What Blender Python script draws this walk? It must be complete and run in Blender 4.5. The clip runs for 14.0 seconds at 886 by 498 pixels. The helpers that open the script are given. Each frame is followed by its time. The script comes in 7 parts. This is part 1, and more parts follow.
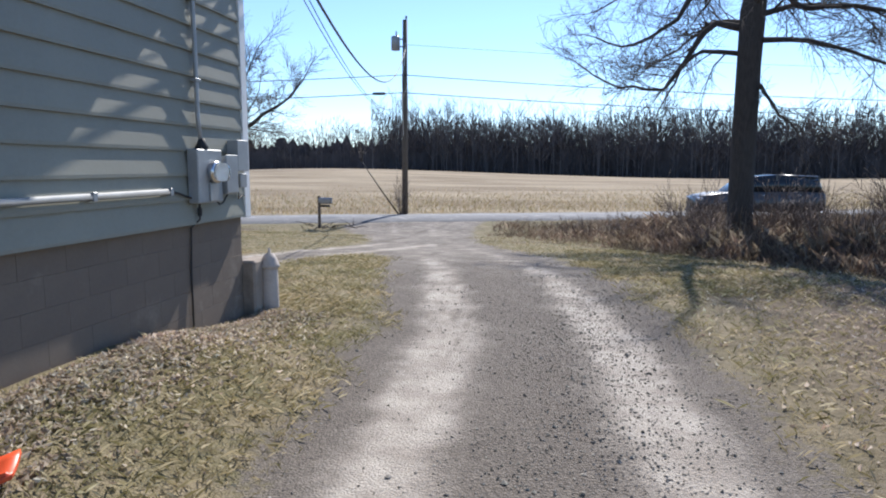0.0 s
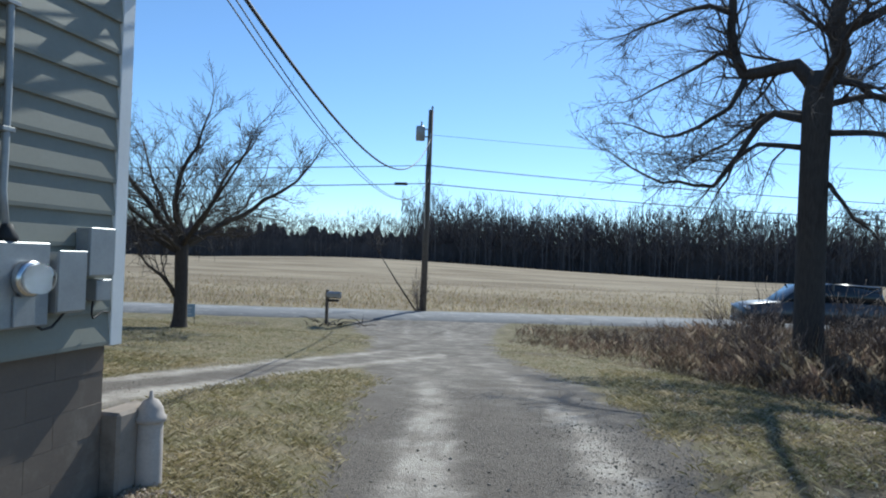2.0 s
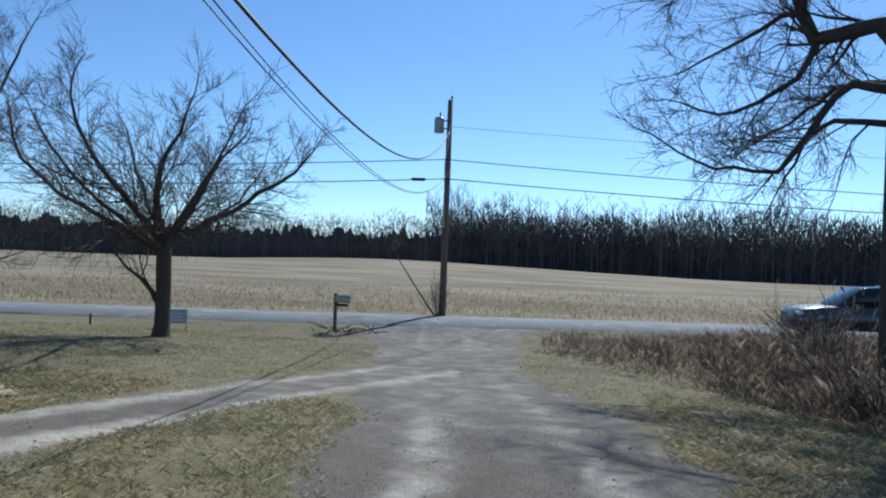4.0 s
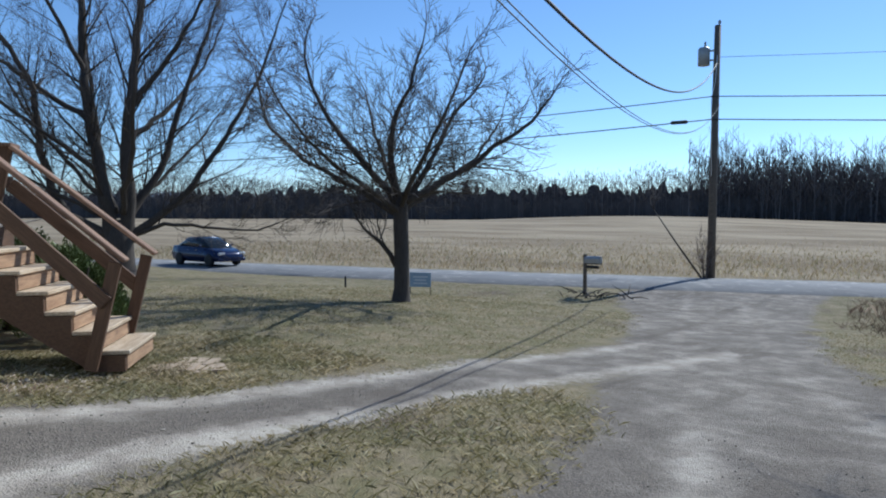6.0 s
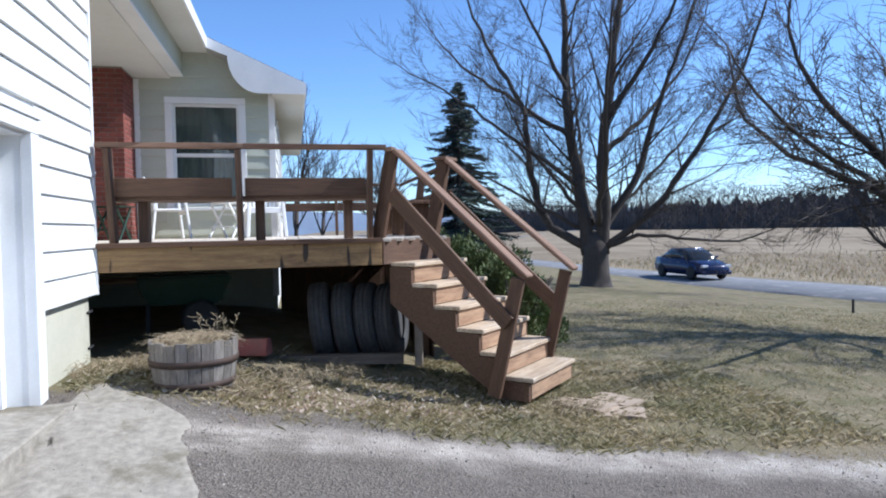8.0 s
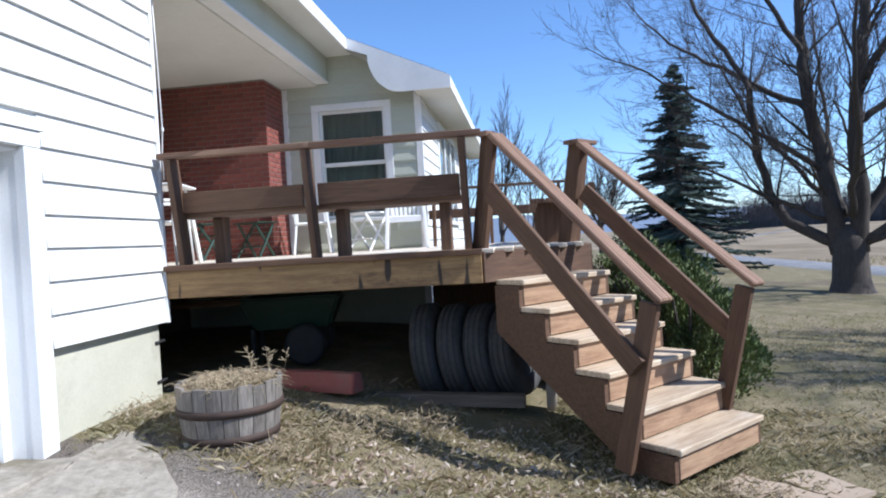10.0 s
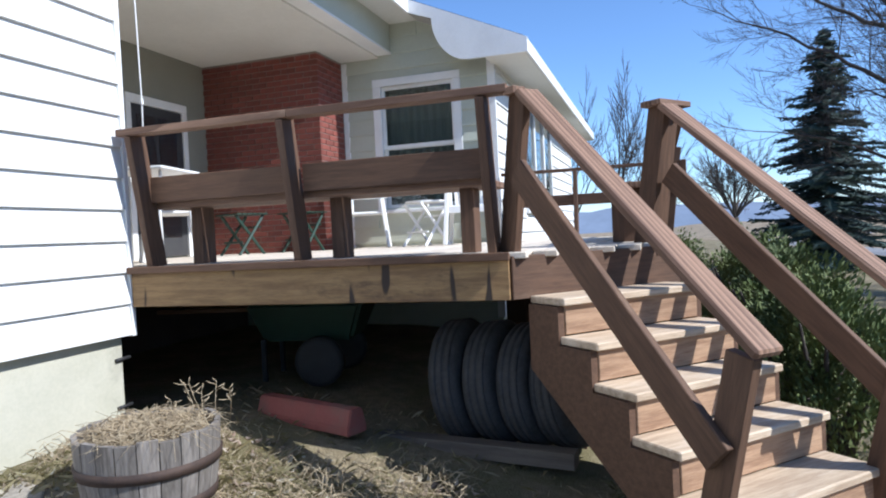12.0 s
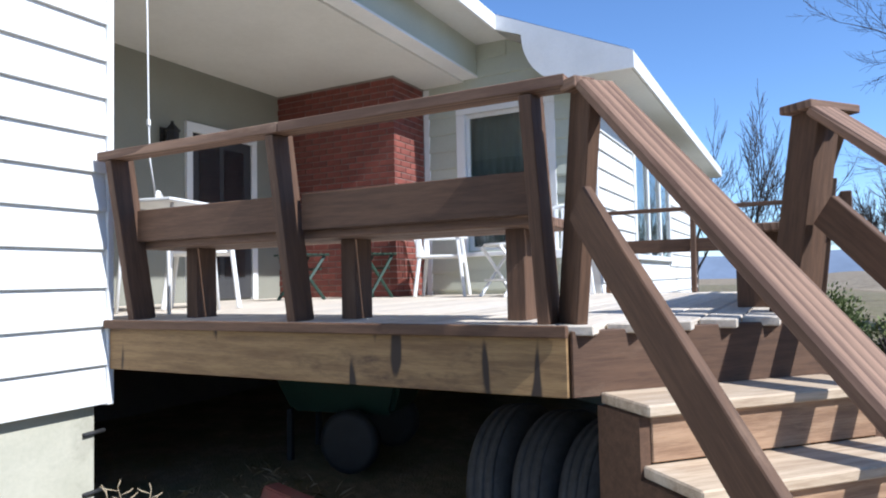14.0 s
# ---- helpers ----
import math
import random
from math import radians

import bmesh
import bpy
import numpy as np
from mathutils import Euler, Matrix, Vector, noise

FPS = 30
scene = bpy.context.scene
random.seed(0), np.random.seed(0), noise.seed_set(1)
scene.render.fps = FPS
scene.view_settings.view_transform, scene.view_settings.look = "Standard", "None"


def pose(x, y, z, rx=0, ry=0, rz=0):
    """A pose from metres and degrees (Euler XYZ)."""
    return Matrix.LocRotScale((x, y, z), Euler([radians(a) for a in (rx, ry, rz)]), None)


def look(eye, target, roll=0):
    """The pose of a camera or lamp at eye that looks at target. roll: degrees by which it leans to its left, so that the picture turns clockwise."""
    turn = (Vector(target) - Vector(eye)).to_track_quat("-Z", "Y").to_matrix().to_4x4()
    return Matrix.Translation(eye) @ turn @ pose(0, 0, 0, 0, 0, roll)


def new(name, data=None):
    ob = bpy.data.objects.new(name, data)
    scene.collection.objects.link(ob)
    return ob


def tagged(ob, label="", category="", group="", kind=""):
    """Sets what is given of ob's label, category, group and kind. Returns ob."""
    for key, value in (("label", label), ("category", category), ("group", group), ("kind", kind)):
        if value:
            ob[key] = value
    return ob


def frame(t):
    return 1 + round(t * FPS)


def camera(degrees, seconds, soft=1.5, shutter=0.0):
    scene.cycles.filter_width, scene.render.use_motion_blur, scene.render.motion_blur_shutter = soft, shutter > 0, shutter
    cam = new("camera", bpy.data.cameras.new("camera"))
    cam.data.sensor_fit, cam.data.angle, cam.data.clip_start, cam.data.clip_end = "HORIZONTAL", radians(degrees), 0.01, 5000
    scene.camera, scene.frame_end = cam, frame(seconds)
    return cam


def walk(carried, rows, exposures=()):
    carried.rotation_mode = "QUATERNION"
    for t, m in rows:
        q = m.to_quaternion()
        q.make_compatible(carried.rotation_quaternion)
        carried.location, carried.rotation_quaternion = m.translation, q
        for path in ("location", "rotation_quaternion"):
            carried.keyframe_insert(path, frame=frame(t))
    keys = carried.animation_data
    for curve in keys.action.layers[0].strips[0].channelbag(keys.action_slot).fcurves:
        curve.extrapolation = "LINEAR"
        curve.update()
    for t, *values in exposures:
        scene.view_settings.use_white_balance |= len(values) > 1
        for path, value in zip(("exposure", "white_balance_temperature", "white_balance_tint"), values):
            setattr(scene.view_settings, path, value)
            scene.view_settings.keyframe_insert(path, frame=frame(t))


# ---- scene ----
cam = camera(67.2, 14.0, soft=2.0)
METRES, EYE, TILT, LEAN, TURN = 12.9, 1.5, 0.0, 0.0, 9.8
ROWS = [
    (0.0, 0.0, 0.0, 0.0, 0.01, -7.07, -0.05),
    (0.5, 0.0065, 0.0451, 0.0046, 0.58, -6.46, -0.47),
    (1.0, 0.015, 0.0904, 0.0081, 2.41, -2.84, -0.83),
    (1.5, 0.0198, 0.1376, 0.011, 3.67, -0.87, -1.6),
    (2.0, 0.0269, 0.1849, 0.0104, 2.56, 0.77, -2.06),
    (4.5, 0.0377, 0.3937, 0.0083, 6.97, 0.62, -1.88),
    (5.0, 0.0339, 0.4305, 0.0064, 13.67, -1.04, -1.41),
    (5.5, 0.0289, 0.4681, 0.0058, 17.86, -2.35, -0.68),
    (6.0, 0.0212, 0.5065, 0.0052, 26.54, -3.08, -0.06),
    (6.5, 0.0116, 0.5398, 0.0032, 36.49, -3.16, 0.19),
    (7.0, 0.0042, 0.5697, 0.0029, 49.51, -3.2, 0.26),
    (7.5, -0.0092, 0.6006, 0.0035, 62.05, -3.26, 0.67),
    (8.0, -0.0304, 0.6272, 0.0025, 67.52, -1.78, 1.07),
    (8.5, -0.0499, 0.6571, 0.0005, 72.92, -0.04, 1.62),
    (9.0, -0.0724, 0.6864, 0.0006, 79.72, -0.24, 2.16),
    (11.5, -0.2011, 0.7812, 0.0042, 94.33, -0.94, 3.68),
    (12.0, -0.2293, 0.7879, 0.0046, 98.04, -1.16, 2.84),
    (12.5, -0.2601, 0.793, 0.0068, 99.15, -0.52, 1.87),
    (13.0, -0.286, 0.7983, 0.0087, 101.76, 1.05, 1.57),
    (13.5, -0.3082, 0.7992, 0.0089, 105.67, 1.89, 1.52),
    (14.0, -0.3216, 0.8014, 0.0098, 108.19, 2.63, 1.3),
]
walk(cam, [(t, pose(0, 0, EYE, TILT, LEAN, TURN) @ pose(METRES * x, METRES * y, METRES * z, 90 + pitch, roll, yaw)) for t, x, y, z, yaw, pitch, roll in ROWS],
     [(0.0, 0.50, 6400, 12), (1.0, 0.35, 6250, 9), (2.0, 0.05, 6000, 2), (4.5, -0.12, 5800, 3), (6.0, -0.05, 5800, 5), (7.5, 0.35, 5700, 10), (9.0, 0.50, 5750, 11), (14.0, 0.50, 5800, 11)])

# ---- light ----
SUN_AZ, SUN_EL = radians(7.0), radians(42.6)   # azimuth from +y towards +x
world = bpy.data.worlds.new("sky")
scene.world = world
world.use_nodes = True
wn = world.node_tree.nodes
sky = wn.new("ShaderNodeTexSky")
sky.sky_type = "NISHITA"
sky.sun_disc = False
sky.sun_elevation, sky.sun_rotation = SUN_EL, SUN_AZ
sky.altitude, sky.air_density, sky.dust_density, sky.ozone_density = 200, 0.9, 0.1, 6.0
wn["Background"].inputs["Strength"].default_value = 0.145
world.node_tree.links.new(sky.outputs[0], wn["Background"].inputs[0])
sun = new("sun", bpy.data.lights.new("sun", "SUN"))
sun.data.energy, sun.data.angle, sun.data.color = 5.0, radians(0.55), (1.0, 0.96, 0.90)
sun.matrix_basis = look((0, 0, 50), (-50 * math.sin(SUN_AZ) * math.cos(SUN_EL) / math.sin(SUN_EL), -50 * math.cos(SUN_AZ) * math.cos(SUN_EL) / math.sin(SUN_EL), 0))


# ---- materials ----
def nodes_of(name):
    m = bpy.data.materials.new(name)
    m.use_nodes = True
    nt = m.node_tree
    return m, nt, nt.nodes["Principled BSDF"]


def noise_node(nt, vec, scale, detail=6.0, rough=0.6, stretch=None):
    n = nt.nodes.new("ShaderNodeTexNoise")
    n.inputs["Scale"].default_value, n.inputs["Detail"].default_value, n.inputs["Roughness"].default_value = scale, detail, rough
    if stretch:
        mp = nt.nodes.new("ShaderNodeMapping")
        mp.inputs["Scale"].default_value = stretch
        nt.links.new(vec, mp.inputs["Vector"])
        vec = mp.outputs[0]
    nt.links.new(vec, n.inputs["Vector"])
    return n.outputs["Fac"]


def ramp(nt, fac, lo, hi):
    r = nt.nodes.new("ShaderNodeMapRange")
    r.interpolation_type = "SMOOTHSTEP"
    r.inputs["From Min"].default_value, r.inputs["From Max"].default_value = lo, hi
    nt.links.new(fac, r.inputs["Value"])
    return r.outputs["Result"]


def mix(nt, fac, a, b, mode="MIX"):
    n = nt.nodes.new("ShaderNodeMix")
    n.data_type, n.blend_type = "RGBA", mode
    for sock, v in ((n.inputs["Factor"], fac), (n.inputs["A"], a), (n.inputs["B"], b)):
        if isinstance(v, tuple):
            sock.default_value = (*v, 1.0)
        elif isinstance(v, float):
            sock.default_value = v
        else:
            nt.links.new(v, sock)
    return n.outputs["Result"]


def maths(nt, op, a, b):
    n = nt.nodes.new("ShaderNodeMath")
    n.operation = op
    for sock, v in zip(n.inputs, (a, b)):
        if isinstance(v, (int, float)):
            sock.default_value = v
        else:
            nt.links.new(v, sock)
    return n.outputs[0]


def bump(nt, bsdf, height, strength, dist):
    n = nt.nodes.new("ShaderNodeBump")
    n.inputs["Strength"].default_value, n.inputs["Distance"].default_value = strength, dist
    nt.links.new(height, n.inputs["Height"])
    nt.links.new(n.outputs[0], bsdf.inputs["Normal"])


def coords(nt, kind="Object"):
    return nt.nodes.new("ShaderNodeTexCoord").outputs[kind]


def where(nt):
    return nt.nodes.new("ShaderNodeNewGeometry").outputs["Position"]


def tint_by_piece(nt, col, amount):
    """Vary a colour from piece to piece."""
    info = nt.nodes.new("ShaderNodeObjectInfo")
    k = nt.nodes.new("ShaderNodeMapRange")
    k.inputs["To Min"].default_value, k.inputs["To Max"].default_value = 1 - amount, 1 + amount
    nt.links.new(info.outputs["Random"], k.inputs["Value"])
    n = nt.nodes.new("ShaderNodeVectorMath")
    n.operation = "SCALE"
    nt.links.new(col, n.inputs[0])
    nt.links.new(k.outputs[0], n.inputs["Scale"])
    return n.outputs[0]


def plain(name, c1, c2, scale=6.0, rough=0.6, fine=60.0, bump_k=0.15, metal=0.0, stretch=None, piece=0.0, dirt=None, dirt_at=(0.55, 0.75), dist=0.004):
    """Two tones at a broad and a fine scale, a fine relief, and stains where asked."""
    m, nt, b = nodes_of(name)
    v = coords(nt)
    big = noise_node(nt, v, scale, 5, 0.6, stretch)
    small = noise_node(nt, v, fine, 4, 0.7, stretch)
    both = maths(nt, "ADD", maths(nt, "MULTIPLY", big, 0.65), maths(nt, "MULTIPLY", small, 0.35))
    col = mix(nt, ramp(nt, both, 0.3, 0.7), c1, c2)
    if dirt:
        col = mix(nt, ramp(nt, noise_node(nt, where(nt), 1.7, 8, 0.7), *dirt_at), col, dirt)
    if piece:
        col = tint_by_piece(nt, col, piece)
    nt.links.new(col, b.inputs["Base Color"])
    b.inputs["Roughness"].default_value, b.inputs["Metallic"].default_value = rough, metal
    if bump_k:
        bump(nt, b, both, bump_k, dist)
    return m


def wood(name, dark, light, ring=(1.2, 14, 14), rough=0.75, worn=None, worn_at=(0.5, 0.7), piece=0.12, streak=0.35, drips=False, rings=0.0):
    """Boards with their grain along the local x axis."""
    m, nt, b = nodes_of(name)
    v = coords(nt)
    info = nt.nodes.new("ShaderNodeObjectInfo")
    shift = nt.nodes.new("ShaderNodeVectorMath")
    shift.operation = "MULTIPLY_ADD"
    nt.links.new(info.outputs["Random"], shift.inputs[0])
    shift.inputs[1].default_value = (37, 19, 11)
    nt.links.new(v, shift.inputs[2])
    v = shift.outputs[0]
    grain = noise_node(nt, v, 3.0, 5, 0.65, ring)
    fine = noise_node(nt, v, 9.0, 4, 0.7, (1.5, 30, 30))
    both = maths(nt, "ADD", maths(nt, "MULTIPLY", grain, 1 - streak), maths(nt, "MULTIPLY", fine, streak))
    if rings:
        # flat-sawn growth rings: long bands drawn out along the board
        wv = nt.nodes.new("ShaderNodeTexWave")
        wv.bands_direction, wv.wave_profile = "Y", "SAW"
        wv.inputs["Scale"].default_value, wv.inputs["Distortion"].default_value = 5.0, 7.0
        wv.inputs["Detail"].default_value, wv.inputs["Detail Scale"].default_value = 2.0, 0.9
        mp = nt.nodes.new("ShaderNodeMapping")
        mp.inputs["Scale"].default_value = (0.16, 1.9, 1.0)
        nt.links.new(v, mp.inputs["Vector"])
        nt.links.new(mp.outputs[0], wv.inputs["Vector"])
        both = maths(nt, "ADD", maths(nt, "MULTIPLY", both, 1 - rings), maths(nt, "MULTIPLY", wv.outputs["Fac"], rings))
    col = mix(nt, ramp(nt, both, 0.35, 0.65), dark, light)
    if worn:
        col = mix(nt, ramp(nt, noise_node(nt, v, 2.3, 7, 0.7, (0.7, 2, 2)), *worn_at), col, worn)
    if drips:
        d = noise_node(nt, v, 5.0, 2, 0.4, (2.2, 0.1, 0.35))
        col = mix(nt, ramp(nt, d, 0.60, 0.66), col, (0.035, 0.022, 0.014))
    col = tint_by_piece(nt, col, piece)
    nt.links.new(col, b.inputs["Base Color"])
    b.inputs["Roughness"].default_value = rough
    bump(nt, b, both, 0.4, 0.004)
    return m


M = {}
M["siding_white"] = plain("white_siding", (0.80, 0.80, 0.77), (0.72, 0.72, 0.69), 1.5, 0.55, 30, 0.08, piece=0.03)
# sage paint with the shade of the unlit walls worked into its tone
M["siding_sage_shaded"] = plain("shaded_sage_siding", (0.262, 0.26, 0.213), (0.222, 0.22, 0.18), 1.3, 0.6, 40, 0.1, piece=0.05)
M["siding_pale"] = plain("pale_green_siding", (0.50, 0.525, 0.43), (0.43, 0.45, 0.37), 1.3, 0.6, 40, 0.1, piece=0.04)
M["trim"] = plain("white_trim", (0.80, 0.80, 0.78), (0.70, 0.70, 0.68), 2, 0.5, 50, 0.08)
M["soffit"] = plain("soffit_paint", (0.70, 0.69, 0.64), (0.62, 0.61, 0.56), 1.2, 0.7, 20, 0.06, dirt=(0.5, 0.48, 0.42), dirt_at=(0.6, 0.85))
M["concrete"] = plain("foundation_paint", (0.52, 0.50, 0.40), (0.42, 0.41, 0.32), 2.2, 0.85, 45, 0.35, dirt=(0.30, 0.28, 0.22), dirt_at=(0.52, 0.72), dist=0.006)
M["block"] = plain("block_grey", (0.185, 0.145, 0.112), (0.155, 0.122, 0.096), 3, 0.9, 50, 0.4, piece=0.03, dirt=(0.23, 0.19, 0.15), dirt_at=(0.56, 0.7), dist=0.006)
M["mortar"] = plain("mortar", (0.32, 0.285, 0.25), (0.22, 0.195, 0.17), 9, 0.95, 80, 0.4)
M["brick"] = plain("red_brick", (0.23, 0.062, 0.042), (0.14, 0.038, 0.028), 14, 0.85, 120, 0.5, piece=0.22)
M["roof"] = plain("roof_shingle", (0.10, 0.10, 0.11), (0.06, 0.06, 0.065), 8, 0.9, 90, 0.5, piece=0.15)
M["rail_wood"] = wood("brown_stained_wood", (0.074, 0.037, 0.019), (0.130, 0.069, 0.037), worn=(0.20, 0.125, 0.075), worn_at=(0.60, 0.82))
M["worn_wood"] = wood("weathered_rail_cap", (0.10, 0.052, 0.03), (0.27, 0.16, 0.10), ring=(0.35, 7, 7), worn=(0.36, 0.26, 0.18), worn_at=(0.58, 0.80), streak=0.3, rings=0.24)
M["tread_wood"] = wood("weathered_tread", (0.36, 0.26, 0.17), (0.58, 0.46, 0.32), worn=(0.62, 0.53, 0.41), worn_at=(0.5, 0.75), ring=(0.8, 10, 10))
M["fascia_wood"] = wood("stained_fascia_wood", (0.17, 0.095, 0.04), (0.33, 0.205, 0.085), worn=(0.09, 0.05, 0.026), worn_at=(0.55, 0.72), ring=(0.8, 8, 8), drips=True)
M["riser_wood"] = wood("riser_wood", (0.22, 0.125, 0.07), (0.42, 0.27, 0.16), worn=(0.14, 0.08, 0.045), worn_at=(0.58, 0.75), ring=(0.8, 8, 8))
M["deck_wood"] = wood("grey_deck_board", (0.50, 0.43, 0.34), (0.68, 0.60, 0.49), worn=(0.58, 0.53, 0.46))
M["pole_wood"] = wood("utility_pole_wood", (0.09, 0.07, 0.055), (0.17, 0.135, 0.10), ring=(0.6, 8, 8))
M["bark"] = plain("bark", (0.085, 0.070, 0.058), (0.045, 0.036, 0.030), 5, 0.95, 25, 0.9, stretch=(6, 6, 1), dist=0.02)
M["twig"] = plain("twig", (0.085, 0.068, 0.057), (0.05, 0.04, 0.034), 4, 0.9, 30, 0.0)
M["brush"] = plain("dry_brush_stem", (0.20, 0.152, 0.125), (0.12, 0.092, 0.076), 4, 0.9, 30, 0.0)
# distant bark, paler and bluer because haze is mixed into its colour
M["hazy_far_bark"] = plain("hazy_far_bark", (0.165, 0.145, 0.14), (0.10, 0.088, 0.086), 0.2, 0.95, 3, 0.0)
# thicket stems, and the sheets that paint the dark depth behind them
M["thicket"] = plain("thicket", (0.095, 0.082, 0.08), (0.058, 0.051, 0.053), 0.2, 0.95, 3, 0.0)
M["metal_grey"] = plain("grey_painted_metal", (0.36, 0.37, 0.37), (0.28, 0.29, 0.29), 6, 0.45, 60, 0.08, metal=0.3)
M["black"] = plain("black_rubber", (0.022, 0.022, 0.023), (0.012, 0.012, 0.013), 8, 0.7, 60, 0.2)
M["tyre"] = plain("dusty_old_rubber", (0.075, 0.073, 0.072), (0.035, 0.034, 0.034), 5, 0.85, 40, 0.3)
M["wire"] = plain("wire", (0.03, 0.03, 0.032), (0.02, 0.02, 0.022), 8, 0.6, 60, 0.0)


# ---- building helpers ----
def thing(name, at, label="", category="", group="", kind=""):
    ob = new(name)
    ob.empty_display_size = 0.1
    ob.matrix_basis = Matrix.Translation(at)
    return tagged(ob, label, category, group, kind)


def world_of(ob):
    return ob.matrix_basis if ob.parent is None else world_of(ob.parent) @ ob.matrix_parent_inverse @ ob.matrix_basis


def smooth_faces(me):
    me.polygons.foreach_set("use_smooth", [True] * len(me.polygons))


def part(name, bm, material, parent=None, label="", m=None, smooth=False):
    """Link a bmesh (or a mesh) as one object; m is its pose in the world."""
    if isinstance(bm, bmesh.types.BMesh):
        me = bpy.data.meshes.new(name)
        bm.to_mesh(me)
        bm.free()
    else:
        me = bm
    if material and not me.materials:
        me.materials.append(material)
    if smooth:
        smooth_faces(me)
    ob = new(name, me)
    ob.matrix_basis = m if m is not None else Matrix()
    if parent is not None:
        ob.parent = parent
        ob.matrix_parent_inverse = world_of(parent).inverted()
    return tagged(ob, label)


def box(sx, sy, sz, bevel=0.0, at=(0, 0, 0), bm=None):
    """A bevelled box, centred at the given place."""
    bm = bm or bmesh.new()
    out = bmesh.ops.create_cube(bm, size=1.0, matrix=Matrix.Translation(at) @ Matrix.Diagonal((sx, sy, sz, 1)))
    if bevel:
        es = list({e for v in out["verts"] for e in v.link_edges})
        bmesh.ops.bevel(bm, geom=es, offset=bevel, segments=1, affect="EDGES")
    return bm


def span(a, b, bevel=0.0, bm=None):
    """A box between two opposite corners."""
    a, b = Vector(a), Vector(b)
    d = b - a
    return box(abs(d.x), abs(d.y), abs(d.z), bevel, (a + b) / 2, bm)


def lay(p0, p1, up=(0, 0, 1)):
    """A pose at the middle of p0-p1 with x along it and z nearest to up."""
    p0, p1 = Vector(p0), Vector(p1)
    x = (p1 - p0).normalized()
    y = Vector(up).cross(x).normalized()
    z = x.cross(y)
    m = Matrix((x, y, z)).transposed().to_4x4()
    m.translation = (p0 + p1) / 2
    return m, (p1 - p0).length


def beam(name, p0, p1, w, h, material, parent, up=(0, 0, 1), bevel=0.004, label="", extra=0.0):
    """A squared timber from p0 to p1: w across, h along up."""
    m, n = lay(p0, p1, up)
    return part(name, box(n + extra, w, h, bevel), material, parent, label, m)


def tube_into(verts, faces, path, radii, sides):
    """Append a tapered tube along a path to plain vertex and face lists."""
    base = len(verts)
    n = len(path)
    for i, p in enumerate(path):
        d = (path[min(i + 1, n - 1)] - path[max(i - 1, 0)]).normalized()
        a = d.orthogonal().normalized() if i == 0 else (a - d * a.dot(d)).normalized()
        c = d.cross(a)
        for k in range(sides):
            t = 2 * math.pi * k / sides
            verts.append(p + (a * math.cos(t) + c * math.sin(t)) * radii[i])
    for i in range(n - 1):
        for k in range(sides):
            k2 = (k + 1) % sides
            faces.append((base + i * sides + k, base + i * sides + k2, base + (i + 1) * sides + k2, base + (i + 1) * sides + k))
    if sides > 2:
        faces.append(tuple(base + k for k in reversed(range(sides))))
        faces.append(tuple(base + (n - 1) * sides + k for k in range(sides)))


def mesh_from(name, verts, faces, material, smooth=True):
    me = bpy.data.meshes.new(name)
    me.from_pydata([tuple(v) for v in verts], [], faces)
    me.materials.append(material)
    if smooth:
        smooth_faces(me)
    return me


def tube(name, path, radius, material, parent=None, label="", sides=8):
    vs, fs = [], []
    path = [Vector(p) for p in path]
    tube_into(vs, fs, path, radius if isinstance(radius, list) else [radius] * len(path), sides)
    return part(name, mesh_from(name, vs, fs, material), None, parent, label)


def lathe(profile, sides=24):
    """A turned shape from (radius, z) pairs."""
    bm = bmesh.new()
    rings = []
    for r, z in profile:
        rings.append([bm.verts.new((max(r, 0.0004) * math.cos(2 * math.pi * k / sides), max(r, 0.0004) * math.sin(2 * math.pi * k / sides), z)) for k in range(sides)])
    for a, b in zip(rings, rings[1:]):
        for k in range(sides):
            bm.faces.new((a[k], a[(k + 1) % sides], b[(k + 1) % sides], b[k]))
    bm.faces.new(list(reversed(rings[0])))
    bm.faces.new(rings[-1])
    bmesh.ops.recalc_face_normals(bm, faces=bm.faces[:])
    return bm


def step(a, b, x):
    t = min(max((x - a) / (b - a), 0.0), 1.0)
    return t * t * (3 - 2 * t)


# ---- ground ----
def road_mid(x):
    """The road's middle line: y at a given x."""
    return 31.0 + 0.33 * (x + 8) + (0.0022 * (x + 8) ** 2 if x < -8 else 0.0)


def height(x, y):
    h = -1.0 * min(max((y - 9.0) / 15.0, 0.0), 1.0)
    h += 0.42 * step(-3.5, -7.5, x) * step(9.8, 6.2, y)
    h += 0.25 * step(-1.3, -2.9, x) * step(6.0, 4.0, y) * (1 - step(-3.5, -7.5, x))
    h += 0.18 * step(-4.0, -12.0, x) * step(10, 16, y) * step(24, 18, y)
    far = step(40, 120, y)
    h += 2.0 * math.exp(-((x + 45) / 45) ** 2 - ((y - 125) / 50) ** 2)
    h -= 16.0 * step(-70, -420, x) * step(160, -40, y)
    h += 0.35 * far * noise.noise((x * 0.02, y * 0.02, 3.1))
    h += 0.02 * noise.noise((x * 0.7, y * 0.7, 0.3)) + 0.012 * noise.noise((x * 2.3, y * 2.3, 7.7))
    return h


